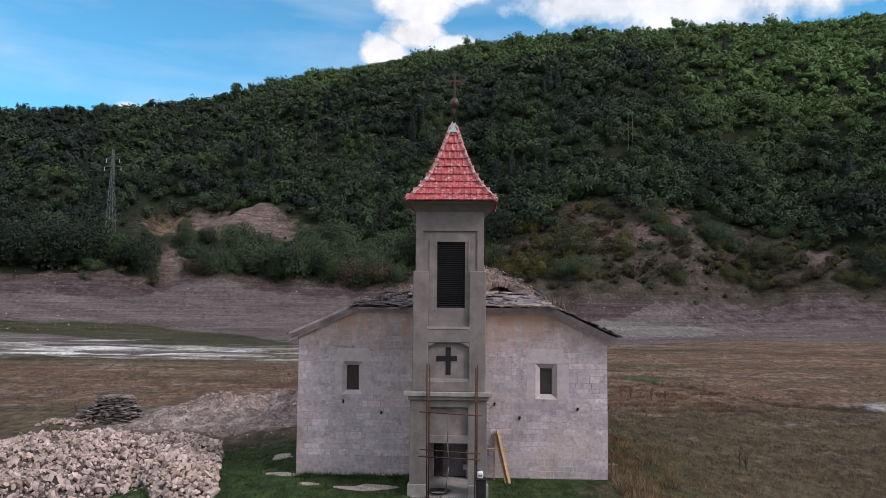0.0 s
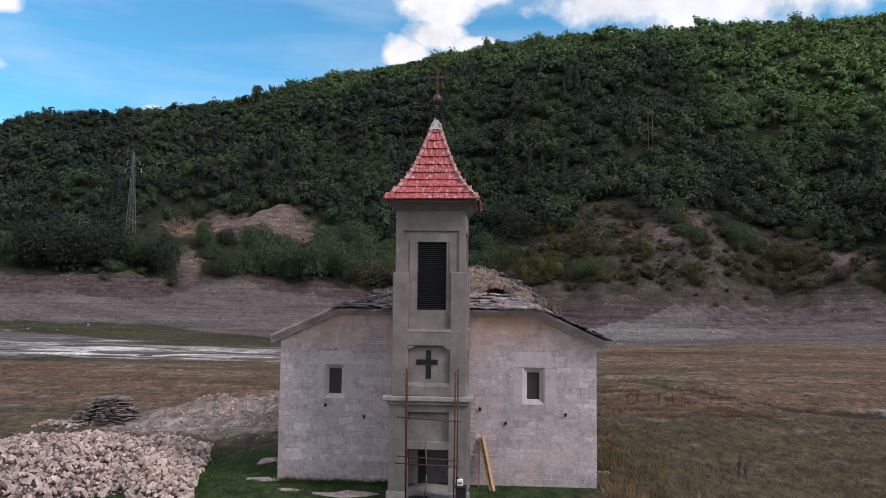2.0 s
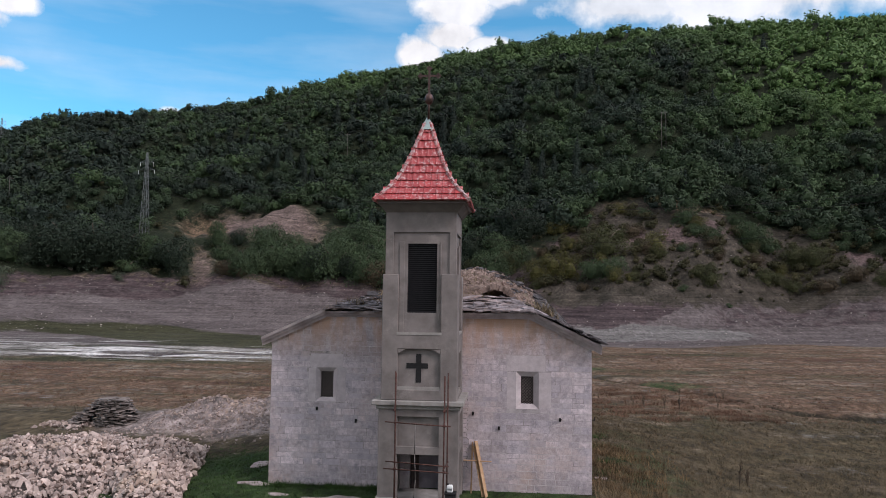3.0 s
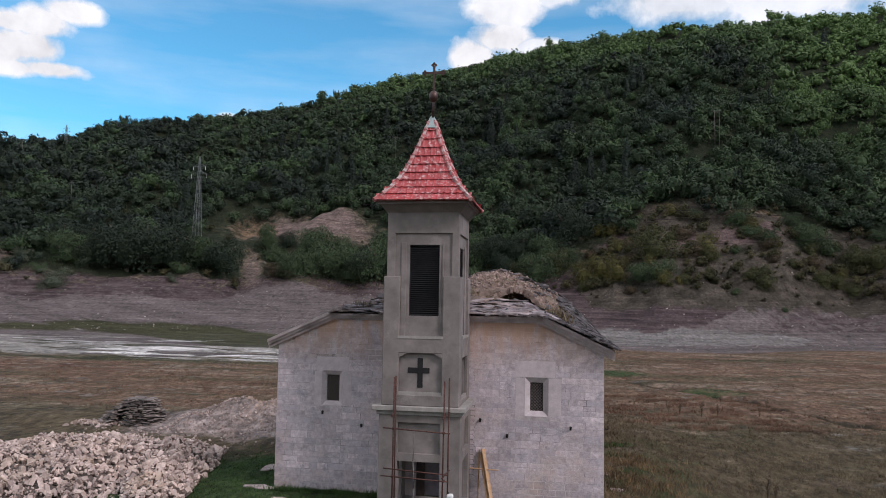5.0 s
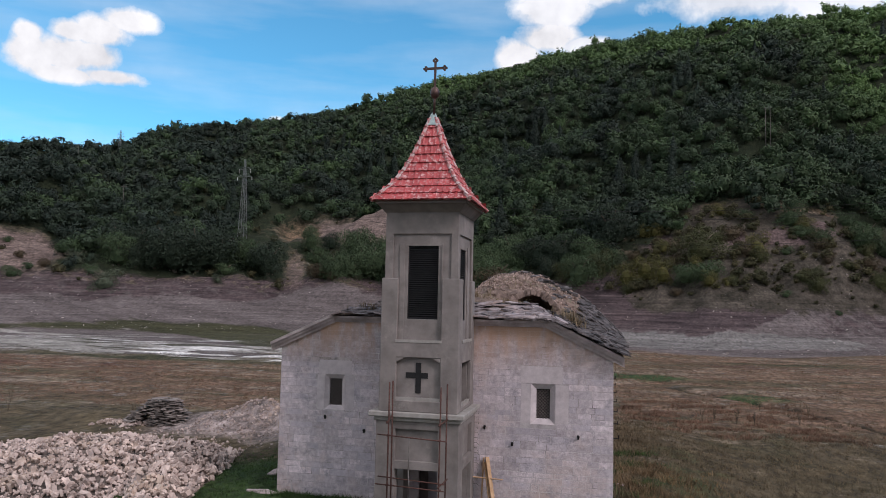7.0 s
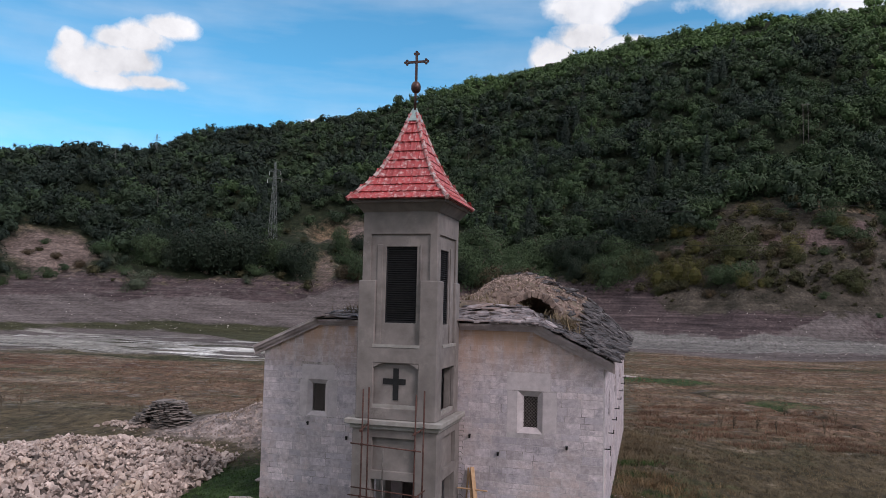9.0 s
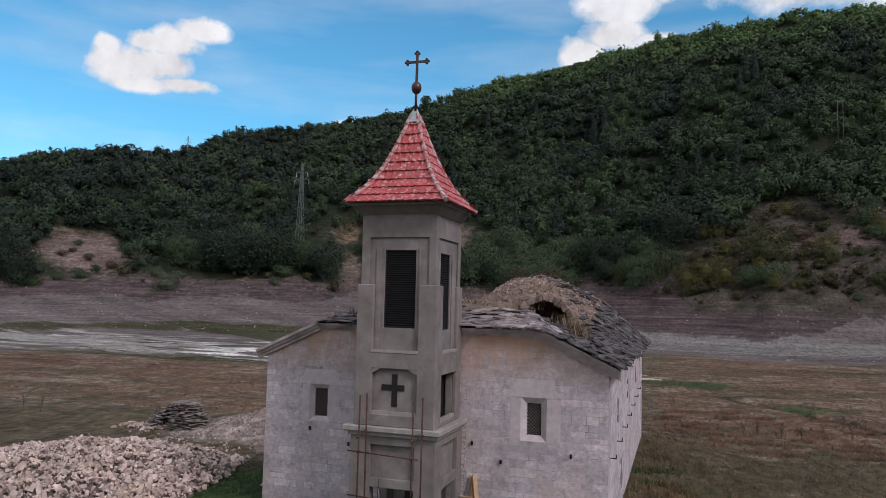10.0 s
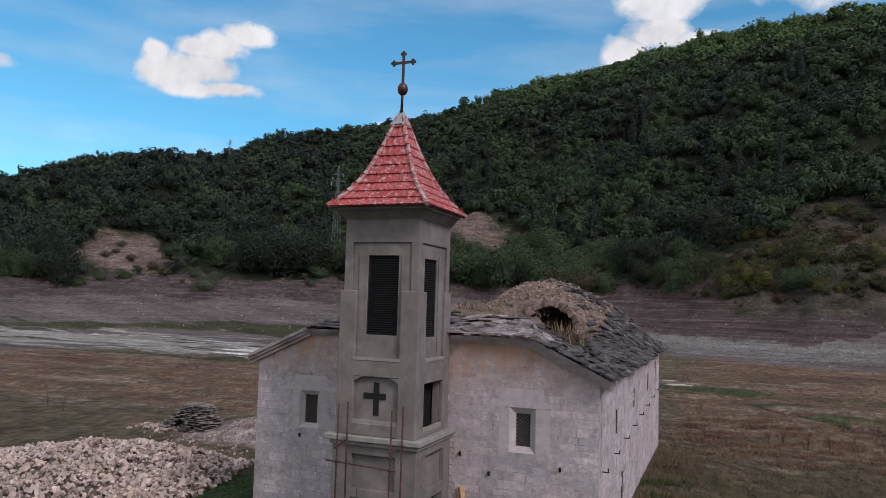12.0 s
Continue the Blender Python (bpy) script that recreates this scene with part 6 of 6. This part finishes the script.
def bank_scrub():
    rng = np.random.RandomState(19)
    protos = [crown_arrays(150 + i, 130, 4, 0.17, 0.85, tri=True, tilt=0.5) for i in range(4)]
    a, e = rng.uniform(-56, 36, 2800), rng.uniform(0.2, 7.6, 2800)
    d = np.array([hill_distance(p, q) for p, q in zip(a, e)])
    bare = np.maximum.reduce(scar_mask(d, a))
    chance = np.where(a > 2, 0.75, 0.22) * np.where(e < 1.1, 0.25 + 0.3 * (a > 12), 1.0) * np.where((a < -41) & (a > -50), 0.25, 1.0)
    chance = chance * np.where((a < -13) & (a > -27) & (e > 4.4), 0.15, 1.0)
    k = rng.uniform(size=len(a)) < chance
    a, d, e = a[k], d[k], e[k]
    x, y = EYE_X + d * np.sin(np.radians(a)), EYE_Y + d * np.cos(np.radians(a))
    z = ground_z(x, y)
    cos, fcs, nms, tones, off = [], [], [], [], 0
    for i in range(len(a)):
        co, fc, nm = protos[rng.randint(4)]
        r = (0.45 + 1.9 * rng.uniform() ** 2) * (0.4 if e[i] < 1.1 else 1.0)
        cos.append(co * r + np.array([x[i], y[i], z[i] - 0.15]))
        fcs.append(fc + off)
        nms.append(nm)
        tones.append(np.full(len(fc), np.clip(rng.normal(0.35, 0.25), 0, 1)))
        off += len(co)
    ob = new("bank_scrub", arrays_mesh("bank_scrub", np.vstack(cos), np.vstack(fcs), SCRUB, np.concatenate(tones), np.vstack(nms)))
    tagged(ob, "low scrub growing on the bare lake banks", "scrub", kind="stuff")
    a, u = rng.uniform(-56, 36, 4200), rng.uniform(0.1, 1.6, 4200)
    d = np.interp(a, SHORE_AZ, SHORE_D) + u * np.interp(a, SHORE_AZ, BANK_W)
    x, y = EYE_X + d * np.sin(np.radians(a)), EYE_Y + d * np.cos(np.radians(a))
    z = ground_z(x, y)
    spots = []
    for i in range(len(a)):
        r = 0.12 + 0.5 * rng.uniform() ** 4
        spots.append((rng.randint(5), Matrix.LocRotScale((x[i], y[i], z[i]), Euler(rng.uniform(0, 6, 3)), (r, r, r * 0.7))))
    ob = placed([hull_rock(540 + i, 9) for i in range(5)], spots, BANK_STONE, "bank_stones", None, "stuff", "loose stones lying on the lake banks")
    ob["category"] = "stones"


bank_scrub()


# ---- grass and weeds ----
def tufts(name, mat, spots, label, category, blades=7, seed=3, wide=0.03):
    """Tufts of thin blades: each spot is x, y, z, height."""
    rng = np.random.RandomState(seed)
    S = np.repeat(np.array(spots), blades, axis=0)
    n = len(S)
    a = rng.uniform(0, 2 * np.pi, n)
    h = S[:, 3] * rng.uniform(0.5, 1.15, n)
    lean = rng.uniform(0.2, 1.1, n) * h
    bx, by = S[:, 0] + rng.normal(0, 0.35, n) * S[:, 3], S[:, 1] + rng.normal(0, 0.35, n) * S[:, 3]
    wd = wide * h + 0.006
    tx, ty = bx + np.cos(a) * lean, by + np.sin(a) * lean
    z0 = S[:, 2] - 0.03
    co = np.stack([np.stack([bx - np.sin(a) * wd, by + np.cos(a) * wd, z0], -1), np.stack([bx + np.sin(a) * wd, by - np.cos(a) * wd, z0], -1),
                   np.stack([tx, ty, z0 + h], -1)], 1).reshape(-1, 3)
    ob = new(name, arrays_mesh(name, co, np.arange(n * 3).reshape(-1, 3), mat))
    return tagged(ob, label, category, kind="stuff")


def scatter(n, fx, keep, height, seed):
    """Random spots on open ground: x, y, z, height."""
    rng = np.random.RandomState(seed)
    x, y = fx(rng, n * 3)
    k = (rng.uniform(size=len(x)) < keep(x, y)) & (heap_h(x, y) < 0.05)
    k &= ~((np.abs(x) < 5.85) & (y > -0.02) & (y < 19.9)) & ~((np.abs(x) < 1.5) & (y > -2.9) & (y < 0))
    x, y = x[k][:n], y[k][:n]
    return np.stack([x, y, ground_z(x, y), rng.uniform(*height, len(x))], -1)


tufts("green_grass", GRASS, scatter(5200, lambda r, n: (r.uniform(-12.5, 7, n), r.uniform(-5.5, 8, n)), lambda x, y: np.exp(-((x + 4) / 8.5) ** 4 - ((y + 0.5) / 7.5) ** 4), (0.05, 0.16), 1),
      "short green grass round the church", "grass")
tufts("dry_grass", STRAW, scatter(12000, lambda r, n: (6 + abs(r.normal(0, 18, n)), -12 + abs(r.normal(0, 32, n))), lambda x, y: 0.25 + 0.75 * (waves(x, y, 11, 61) > 0), (0.06, 0.19), 2),
      "withered brown grass on the lake bed", "grass")
tufts("dry_grass", STRAW, scatter(9000, lambda r, n: (-8 - abs(r.normal(0, 22, n)), r.uniform(17, 56, n)), lambda x, y: 0.3 + 0.7 * (waves(x, y, 9, 62) > 0), (0.06, 0.2), 3),
      "withered brown grass on the lake bed", "grass")
tufts("field_grass", RUST_GRASS, scatter(7000, lambda r, n: (4 + r.uniform(0, 1, n) ** 1.4 * 52, r.uniform(20, 96, n)), lambda x, y: 0.15 + 0.85 * (waves(x, y, 13, 71) + 0.8 * waves(x, 2 * y, 5, 72) > 0.35), (0.07, 0.19), 6),
      "rust-brown grass clumps on the lake bed", "grass", 6, 7, 0.13)
tufts("field_grass", STRAW, scatter(8000, lambda r, n: (4 + r.uniform(0, 1, n) ** 1.4 * 52, r.uniform(12, 96, n)), lambda x, y: 0.15 + 0.85 * (waves(x, y, 11, 73) + 0.8 * waves(x, 2 * y, 5, 74) > 0.3), (0.06, 0.17), 7),
      "pale straw clumps on the lake bed", "grass", 6, 8, 0.12)
tufts("field_grass", OLIVE_GRASS, scatter(14000, lambda r, n: (6 + r.uniform(0, 1, n) ** 1.3 * 32, -10 + r.uniform(0, 1, n) * 33), lambda x, y: 0.3 + 0.7 * (waves(x, y, 7, 75) + 0.6 * waves(x, y, 2.6, 76) > -0.3), (0.07, 0.21), 8),
      "dull olive grass on the lake bed", "grass", 11, 9, 0.018)
tufts("field_grass", RUST_GRASS, scatter(8000, lambda r, n: (-9 - r.uniform(0, 1, n) ** 1.2 * 62, r.uniform(19, 51, n)), lambda x, y: 0.2 + 0.8 * (waves(x, y, 13, 77) + 0.8 * waves(x, 2 * y, 5, 78) > 0.2), (0.07, 0.18), 9),
      "rust-brown grass clumps on the lake bed", "grass", 6, 10, 0.13)
tufts("field_grass", RUST_GRASS, scatter(2600, lambda r, n: (6.5 + r.uniform(0, 1, n) * 13, r.uniform(19, 37, n)), lambda x, y: 1.0 * (waves(x, 1.6 * y, 5, 81) + 0.5 * waves(x, y, 2, 82) > 0.35), (0.12, 0.34), 12),
      "thick rust-brown grass clumps behind the church", "grass", 9, 13, 0.03)
tufts("wall_weeds", GRASS, scatter(420, lambda r, n: (r.uniform(-5.9, -1.4, n), r.uniform(-0.5, -0.05, n)), lambda x, y: 0.25 + 0.7 * (waves(x, y, 1.6, 63) > 0.1), (0.05, 0.26), 4),
      "green weeds along the foot of the wall", "weeds")
tufts("wall_weeds", STRAW, scatter(700, lambda r, n: (5.86 + abs(r.normal(0, 0.9, n)), r.uniform(-1.5, 20, n)), lambda x, y: 0.2 + 0.8 * (waves(x, y, 3, 65) > -0.1), (0.12, 0.38), 5),
      "dry weeds along the foot of the side wall", "weeds", 11, 3, 0.018)


tufts("wall_weeds", ORANGE_GRASS, scatter(900, lambda r, n: (5.95 + abs(r.normal(0, 1.5, n)), r.uniform(-3, 9, n)), lambda x, y: 1.0 * (waves(x, y, 3.2, 91) > -0.25), (0.12, 0.36), 21),
      "orange-brown dry grass beside the church corner", "grass", 11, 22, 0.02)
tufts("wall_weeds", GRASS, scatter(420, lambda r, n: (5.95 + abs(r.normal(0, 0.8, n)), r.uniform(3, 12, n)), lambda x, y: 1.0 * (waves(x, y, 3.0, 92) > 0.0), (0.08, 0.28), 23),
      "green weeds beside the side wall", "weeds", 9, 24, 0.025)


def roof_grass():
    rng = random.Random(6)
    spots = []
    for i in range(900):
        x, y = rng.gauss(2.9, 0.65), rng.gauss(6.3, 1.1)
        spots.append((x, y, float(roof_z(x, y)), rng.uniform(0.08, 0.27)))
    for i in range(260):
        x, y = rng.uniform(-3.3, 2), rng.uniform(2.5, 12)
        spots.append((x, y, float(roof_z(x, y)), rng.uniform(0.1, 0.35)))
    for i in range(60):
        x, y = rng.gauss(4.2, 0.2), rng.gauss(3.2, 0.5)
        spots.append((x, y, float(roof_z(x, y)), rng.uniform(0.3, 0.65)))
    for i in range(70):
        x, y = rng.gauss(-2.9, 0.7), rng.gauss(1.2, 0.4)
        spots.append((x, y, float(roof_z(x, y)), rng.uniform(0.15, 0.4)))
    tufts("roof_grass", STRAW, spots, "dry grass growing on the broken roof", "grass")


roof_grass()


def dead_weed(x, y, h, seed):
    rng = random.Random(seed)
    w = thing("dead_weed", (x, y, float(ground_z(x, y)) - 0.03), "dry brown weed stalk standing in the meadow", "weed", "weeds in the meadow")
    z = float(ground_z(x, y))
    bm = bmesh.new()
    for k in range(4):
        a = rng.uniform(0, 6.3)
        hh = h * rng.uniform(0.6, 1.0)
        tip = (x + math.cos(a) * 0.16 * hh, y + math.sin(a) * 0.16 * hh, z + hh)
        rod(bm, (x, y, z - 0.05), tip, 0.016, 5, 0.006)
        for q in range(5):
            f = 0.45 + 0.11 * q
            b = rng.uniform(0, 6.3)
            p = Vector((x, y, z)).lerp(Vector(tip), f)
            rod(bm, p, p + Vector((math.cos(b) * 0.11, math.sin(b) * 0.11, 0.1)), 0.022, 4, 0.004)
    part("stalk", bm, WEED, w)


for i, (x, y, h) in enumerate(((11.9, 4.0, 1.15), (12.3, 4.3, 0.8), (11.4, 25.5, 1.0), (12.2, 26.2, 0.9), (13.4, 25.0, 1.1), (14.6, 25.8, 0.9), (17.5, 27.0, 1.0),
                               (-21.5, 16.0, 1.2), (-22.6, 15.2, 0.9), (-31, 14.5, 1.4), (-33.5, 15.5, 1.1), (19.0, 31.0, 0.9), (16.2, 33.0, 0.8))):
    dead_weed(x, y, h, 600 + i)


# ---- power lines ----
def pylon(az, d, top_angle, label):
    x, y = EYE_X + d * math.sin(radians(az)), EYE_Y + d * math.cos(radians(az))
    z0, z1 = float(ground_z(x, y)) - 0.3, EYE_Z + d * math.tan(radians(top_angle))
    h = z1 - z0
    p = thing("pylon", (x, y, z0), label, "pylon", "pylons")

    def leg(sx, sy, f):
        r = (0.07 * (1 - f) + 0.012) * h * min(1, 18 / h) * 0.8
        return (x + sx * r, y + sy * r, z0 + f * h)
    for sx, sy in ((1, 1), (1, -1), (-1, 1), (-1, -1)):
        bm = bmesh.new()
        rod(bm, leg(sx, sy, 0), leg(sx, sy, 1), 0.055, 4)
        part("leg", bm, PIPE, p)
    for k in range(11):
        f, g = k / 11, (k + 1) / 11
        bm = bmesh.new()
        for a, b in (((1, -1), (-1, -1)), ((-1, -1), (-1, 1)), ((-1, 1), (1, 1)), ((1, 1), (1, -1))):
            rod(bm, leg(*a, f), leg(*b, g), 0.022, 4)
            rod(bm, leg(*b, f), leg(*a, g), 0.022, 4)
            rod(bm, leg(*a, g), leg(*b, g), 0.022, 4)
        part("brace", bm, PIPE, p)
    for f, w in ((0.82, 2.4), (0.9, 1.9)):
        bm = bmesh.new()
        z = z0 + f * h
        rod(bm, (x - w, y, z), (x + w, y, z), 0.07, 4)
        rod(bm, (x - w, y, z), (x, y, z + 0.9), 0.05, 4)
        rod(bm, (x + w, y, z), (x, y, z + 0.9), 0.05, 4)
        arm = part("arm", bm, PIPE, p)
        for s in (-1, 1):
            bm = bmesh.new()
            rod(bm, (x + s * w, y, z), (x + s * w, y, z - 1.2), 0.05, 6)
            part("insulator", bm, PLASTIC, arm)


pylon(-28.35, 222, 10.65, "grey steel lattice pylon among the trees")
pylon(-37.45, hill_distance(-37.45, 9.9), 12.0, "far grey lattice pylon on the ridge")


def pole(az, d, top_angle, twin=False):
    x, y = EYE_X + d * math.sin(radians(az)), EYE_Y + d * math.cos(radians(az))
    z0, z1 = float(ground_z(x, y)) - 0.3, EYE_Z + d * math.tan(radians(top_angle))
    p = thing("utility_pole", (x, y, z0), "weathered power pole rising from the forest", "pole", "power poles")
    for o in ((-0.7, 0.7) if twin else (0.0,)):
        bm = bmesh.new()
        rod(bm, (x + o, y, z0), (x + o, y, z1), 0.10, 8, 0.07)
        part("post", bm, POLE_WOOD, p, smooth=True)
    bm = bmesh.new()
    rod(bm, (x - 1.3, y, z1 - 0.5), (x + 1.3, y, z1 - 0.5), 0.09, 6)
    part("crossarm", bm, POLE_WOOD, p)


pole(-40.1, hill_distance(-40.1, 8.8), 10.65)
pole(-36.95, hill_distance(-36.95, 5.6), 8.1)
pole(-13.3, hill_distance(-13.3, 11.2), 13.1)
pole(11.7, hill_distance(11.7, 11.6), 14.6, True)


def cables():
    a0, b0 = Vector((-91, 156, 40.5)), Vector((152, 112, 41))
    for k, (dz, sag) in enumerate(((0, 13.5), (-0.6, 14.6), (-5.5, 15.0))):
        bm = bmesh.new()
        last = None
        for i in range(41):
            t = i / 40
            q = a0.lerp(b0, t) + Vector((0, 1.2 * k, dz - 4 * sag * t * (1 - t)))
            if last is not None:
                rod(bm, last, q, 0.035, 4)
            last = q
        ob = part("power_cable", bm, DARK_IRON)
        tagged(ob, "thin dark power cable strung across the valley", "cable", "power cables")


cables()

# ---- masonry pieces, last ----
rng = random.Random(12)
bm = bmesh.new()
box(bm, -0.5, 0.5, -0.5, 0.5, -0.5, 0.5)
bmesh.ops.bevel(bm, geom=list(bm.edges), offset=0.012, segments=1, affect="EDGES", profile=0.5)
BLOCK = mesh_of("stone_block", bm, STONE)
LINTEL = BLOCK.copy()
LINTEL.materials.clear()
LINTEL.materials.append(FRAME_STONE)


def half_width(z):
    return WALL_X if z < 5.06 else WALL_X - (z - 5.06) * (WALL_X - 3.68) / 1.18


def front_blocks():
    keep_out = ((WIN_L[0] - 0.15, WIN_L[1] + 0.15, WIN_L[2] - 0.145, WIN_L[3] + 0.15), (WIN_R[0] - 0.18, WIN_R[1] + 0.18, WIN_R[2] - 0.172, WIN_R[3] + 0.18))
    lintels = ((-4.3, -3.1, WIN_L[3] + 0.155, 4.72), (2.78, 4.14, WIN_R[3] + 0.185, 4.78))
    jambs = ((-4.36, -4.085, 3.02, 4.2), (-3.315, -3.0, 3.0, 4.2), (2.80, 3.105, 2.93, 4.2), (3.915, 4.34, 2.98, 4.2))
    for x0, x1, z0, z1 in jambs:
        piece("jamb_block", LINTEL, Matrix.LocRotScale(((x0 + x1) / 2, 0.021, (z0 + z1) / 2), None, (x1 - x0 - 0.01, 0.05, z1 - z0)), front_wall)
    for x0, x1, z0, z1 in lintels:
        piece("lintel_block", LINTEL, Matrix.LocRotScale(((x0 + x1) / 2, 0.020, (z0 + z1) / 2), None, (x1 - x0, 0.05, z1 - z0)), front_wall)
    out = keep_out + lintels + jambs
    laid = []
    z = -0.35
    while z < 6.0:
        h = min(rng.choice((0.17, 0.20, 0.23, 0.26)), 6.06 - z)
        lim = half_width(z + h)
        x = -lim
        while x < lim - 0.02:
            w = rng.choice((0.26, 0.36, 0.48, 0.6, 0.78)) * rng.uniform(0.88, 1.12)
            e = min(x + w, lim)
            if lim - e < 0.25:
                e = lim
            spans = [(x, e)]
            for o in out:
                if o[2] < z + h - 0.02 and o[3] > z + 0.02:
                    cut = []
                    for a, b in spans:
                        if b <= o[0] or a >= o[1]:
                            cut.append((a, b))
                        else:
                            if a < o[0] - 0.06:
                                cut.append((a, o[0]))
                            if b > o[1] + 0.06:
                                cut.append((o[1], b))
                    spans = cut
            for a, b in spans:
                if a > -1.05 and b < 1.0:
                    continue
                m = Matrix.LocRotScale(((a + b) / 2, 0.021 + rng.uniform(-0.002, 0.002), z + h / 2), None, (b - a - rng.uniform(0.010, 0.030), 0.05, h - rng.uniform(0.010, 0.026)))
                laid.append((abs(z - 2.6), m))
            x = e
        z += h
    laid.sort(key=lambda q: q[0])
    for q, m in laid[:300]:
        piece("stone_block", BLOCK, m, front_wall)
    b = bmesh.new()
    box(b, -0.5, 0.5, -0.5, 0.5, -0.5, 0.5)
    placed([b], [(0, m) for q, m in laid[300:]], STONE, "stone_blocks", front_wall, "stuff")


front_blocks()


def side_blocks():
    """The long side walls, seen at a slant: blocks joined into one mesh a wall."""
    for sx in (1, -1):
        spots = []
        z = -0.75
        while z < 5.0:
            h = min(rng.choice((0.27, 0.30, 0.33, 0.36)), 5.0 - z)
            y = 0.05
            while y < BACK_Y + 0.55:
                w = rng.choice((0.42, 0.55, 0.68, 0.8, 0.95))
                e = min(y + w, BACK_Y + 0.6)
                if not any(o[2] - 0.02 < z + h and o[3] > z and o[0] - 0.02 < e and o[1] > y for o in SLITS):
                    spots.append((0, Matrix.LocRotScale((sx * (WALL_X - 0.028 + rng.uniform(-0.003, 0.003)), (y + e) / 2, z + h / 2), None, (0.05, e - y - rng.uniform(0.004, 0.014), h - rng.uniform(0.004, 0.014)))))
                y = e
            z += h
        b = bmesh.new()
        box(b, -0.5, 0.5, -0.5, 0.5, -0.5, 0.5)
        placed([b], spots, STONE, "stone_blocks", side_wall, "stuff")


side_blocks()


def roof_slates():
    rng = random.Random(14)
    spots, front = [], []

    def lay(x, y, size, spread):
        z = float(roof_z(x, y))
        gx, gy = (float(roof_z(x + 0.15, y)) - float(roof_z(x - 0.15, y))) / 0.3, (float(roof_z(x, y + 0.15)) - float(roof_z(x, y - 0.15))) / 0.3
        n = Vector((-gx, -gy, 1)).normalized()
        down = n.to_track_quat("Z", "Y").to_matrix().inverted() @ Vector((-gx, -gy, -gx * gx - gy * gy))
        turn = math.degrees(math.atan2(down.y, down.x)) + 90
        q = n.to_track_quat("Z", "Y").to_matrix().to_4x4()
        m = Matrix.Translation(Vector((x, y, z)) + n * rng.uniform(0.0, 0.10)) @ q @ pose(0, 0, 0, 0, 0, turn + rng.uniform(-22, 22) * (2 if y < 2.3 and abs(x) < 4 else 1)) @ pose(0, 0, 0, -4 + rng.uniform(-spread, spread) * 0.8, rng.uniform(-spread, spread) * 0.7, 0) \
            @ Matrix.Diagonal((size * rng.uniform(0.7, 1.7), size * rng.uniform(0.35, 0.75), rng.uniform(0.022, 0.05), 1))
        (front if y < 2.3 and abs(x) < 4.0 else spots).append((x, y, rng.randrange(8), m))

    for sx in (1, -1):
        x = 6.12
        while x > 2.6:
            y = -0.12
            while y < BACK_Y + 0.45:
                inside = y > 4.2 and y < 9.4 and x < 3.9
                if not inside and not (sx < 0 and y < 0.45) and not (y > 9.4 and x < 4.2 and rng.random() < 0.85):
                    lay(sx * (x + rng.uniform(-0.06, 0.06)), y + rng.uniform(-0.1, 0.1), 0.58, 7)
                y += 0.36
            x -= 0.13
    y = -0.14
    while y < 2.6:
        x = -3.7
        while x < 3.75:
            if not (-1.15 < x < 1.1 and y < 0):
                lay(x + rng.uniform(-0.1, 0.1), y, 0.66, 7)
            x += 0.42
        y += 0.30
    for i in range(330):
        x, y = rng.uniform(-2.8, 3.8), rng.uniform(12.6, 16.5)
        if x < 1.6 and y < 13.6:
            continue
        lay(x, y, 0.5, 10)
    for x, y, k, m in front:
        piece("slate", FRONT_SLATES[k], m, roof)
    near = [s for s in spots if s[0] > 1.1 and s[1] < 9.5]
    near.sort(key=lambda s: s[1] - 0.35 * s[0])
    ids = {id(s) for s in near[:300]}
    for s in near[:300]:
        piece("slate", SLATES[s[2]], s[3], roof)
    placed([slate_bm(60 + i) for i in range(8)], [(s[2], s[3]) for s in spots if id(s) not in ids], SLATE_LOOSE, "slates", roof, "stuff")


roof_slates()
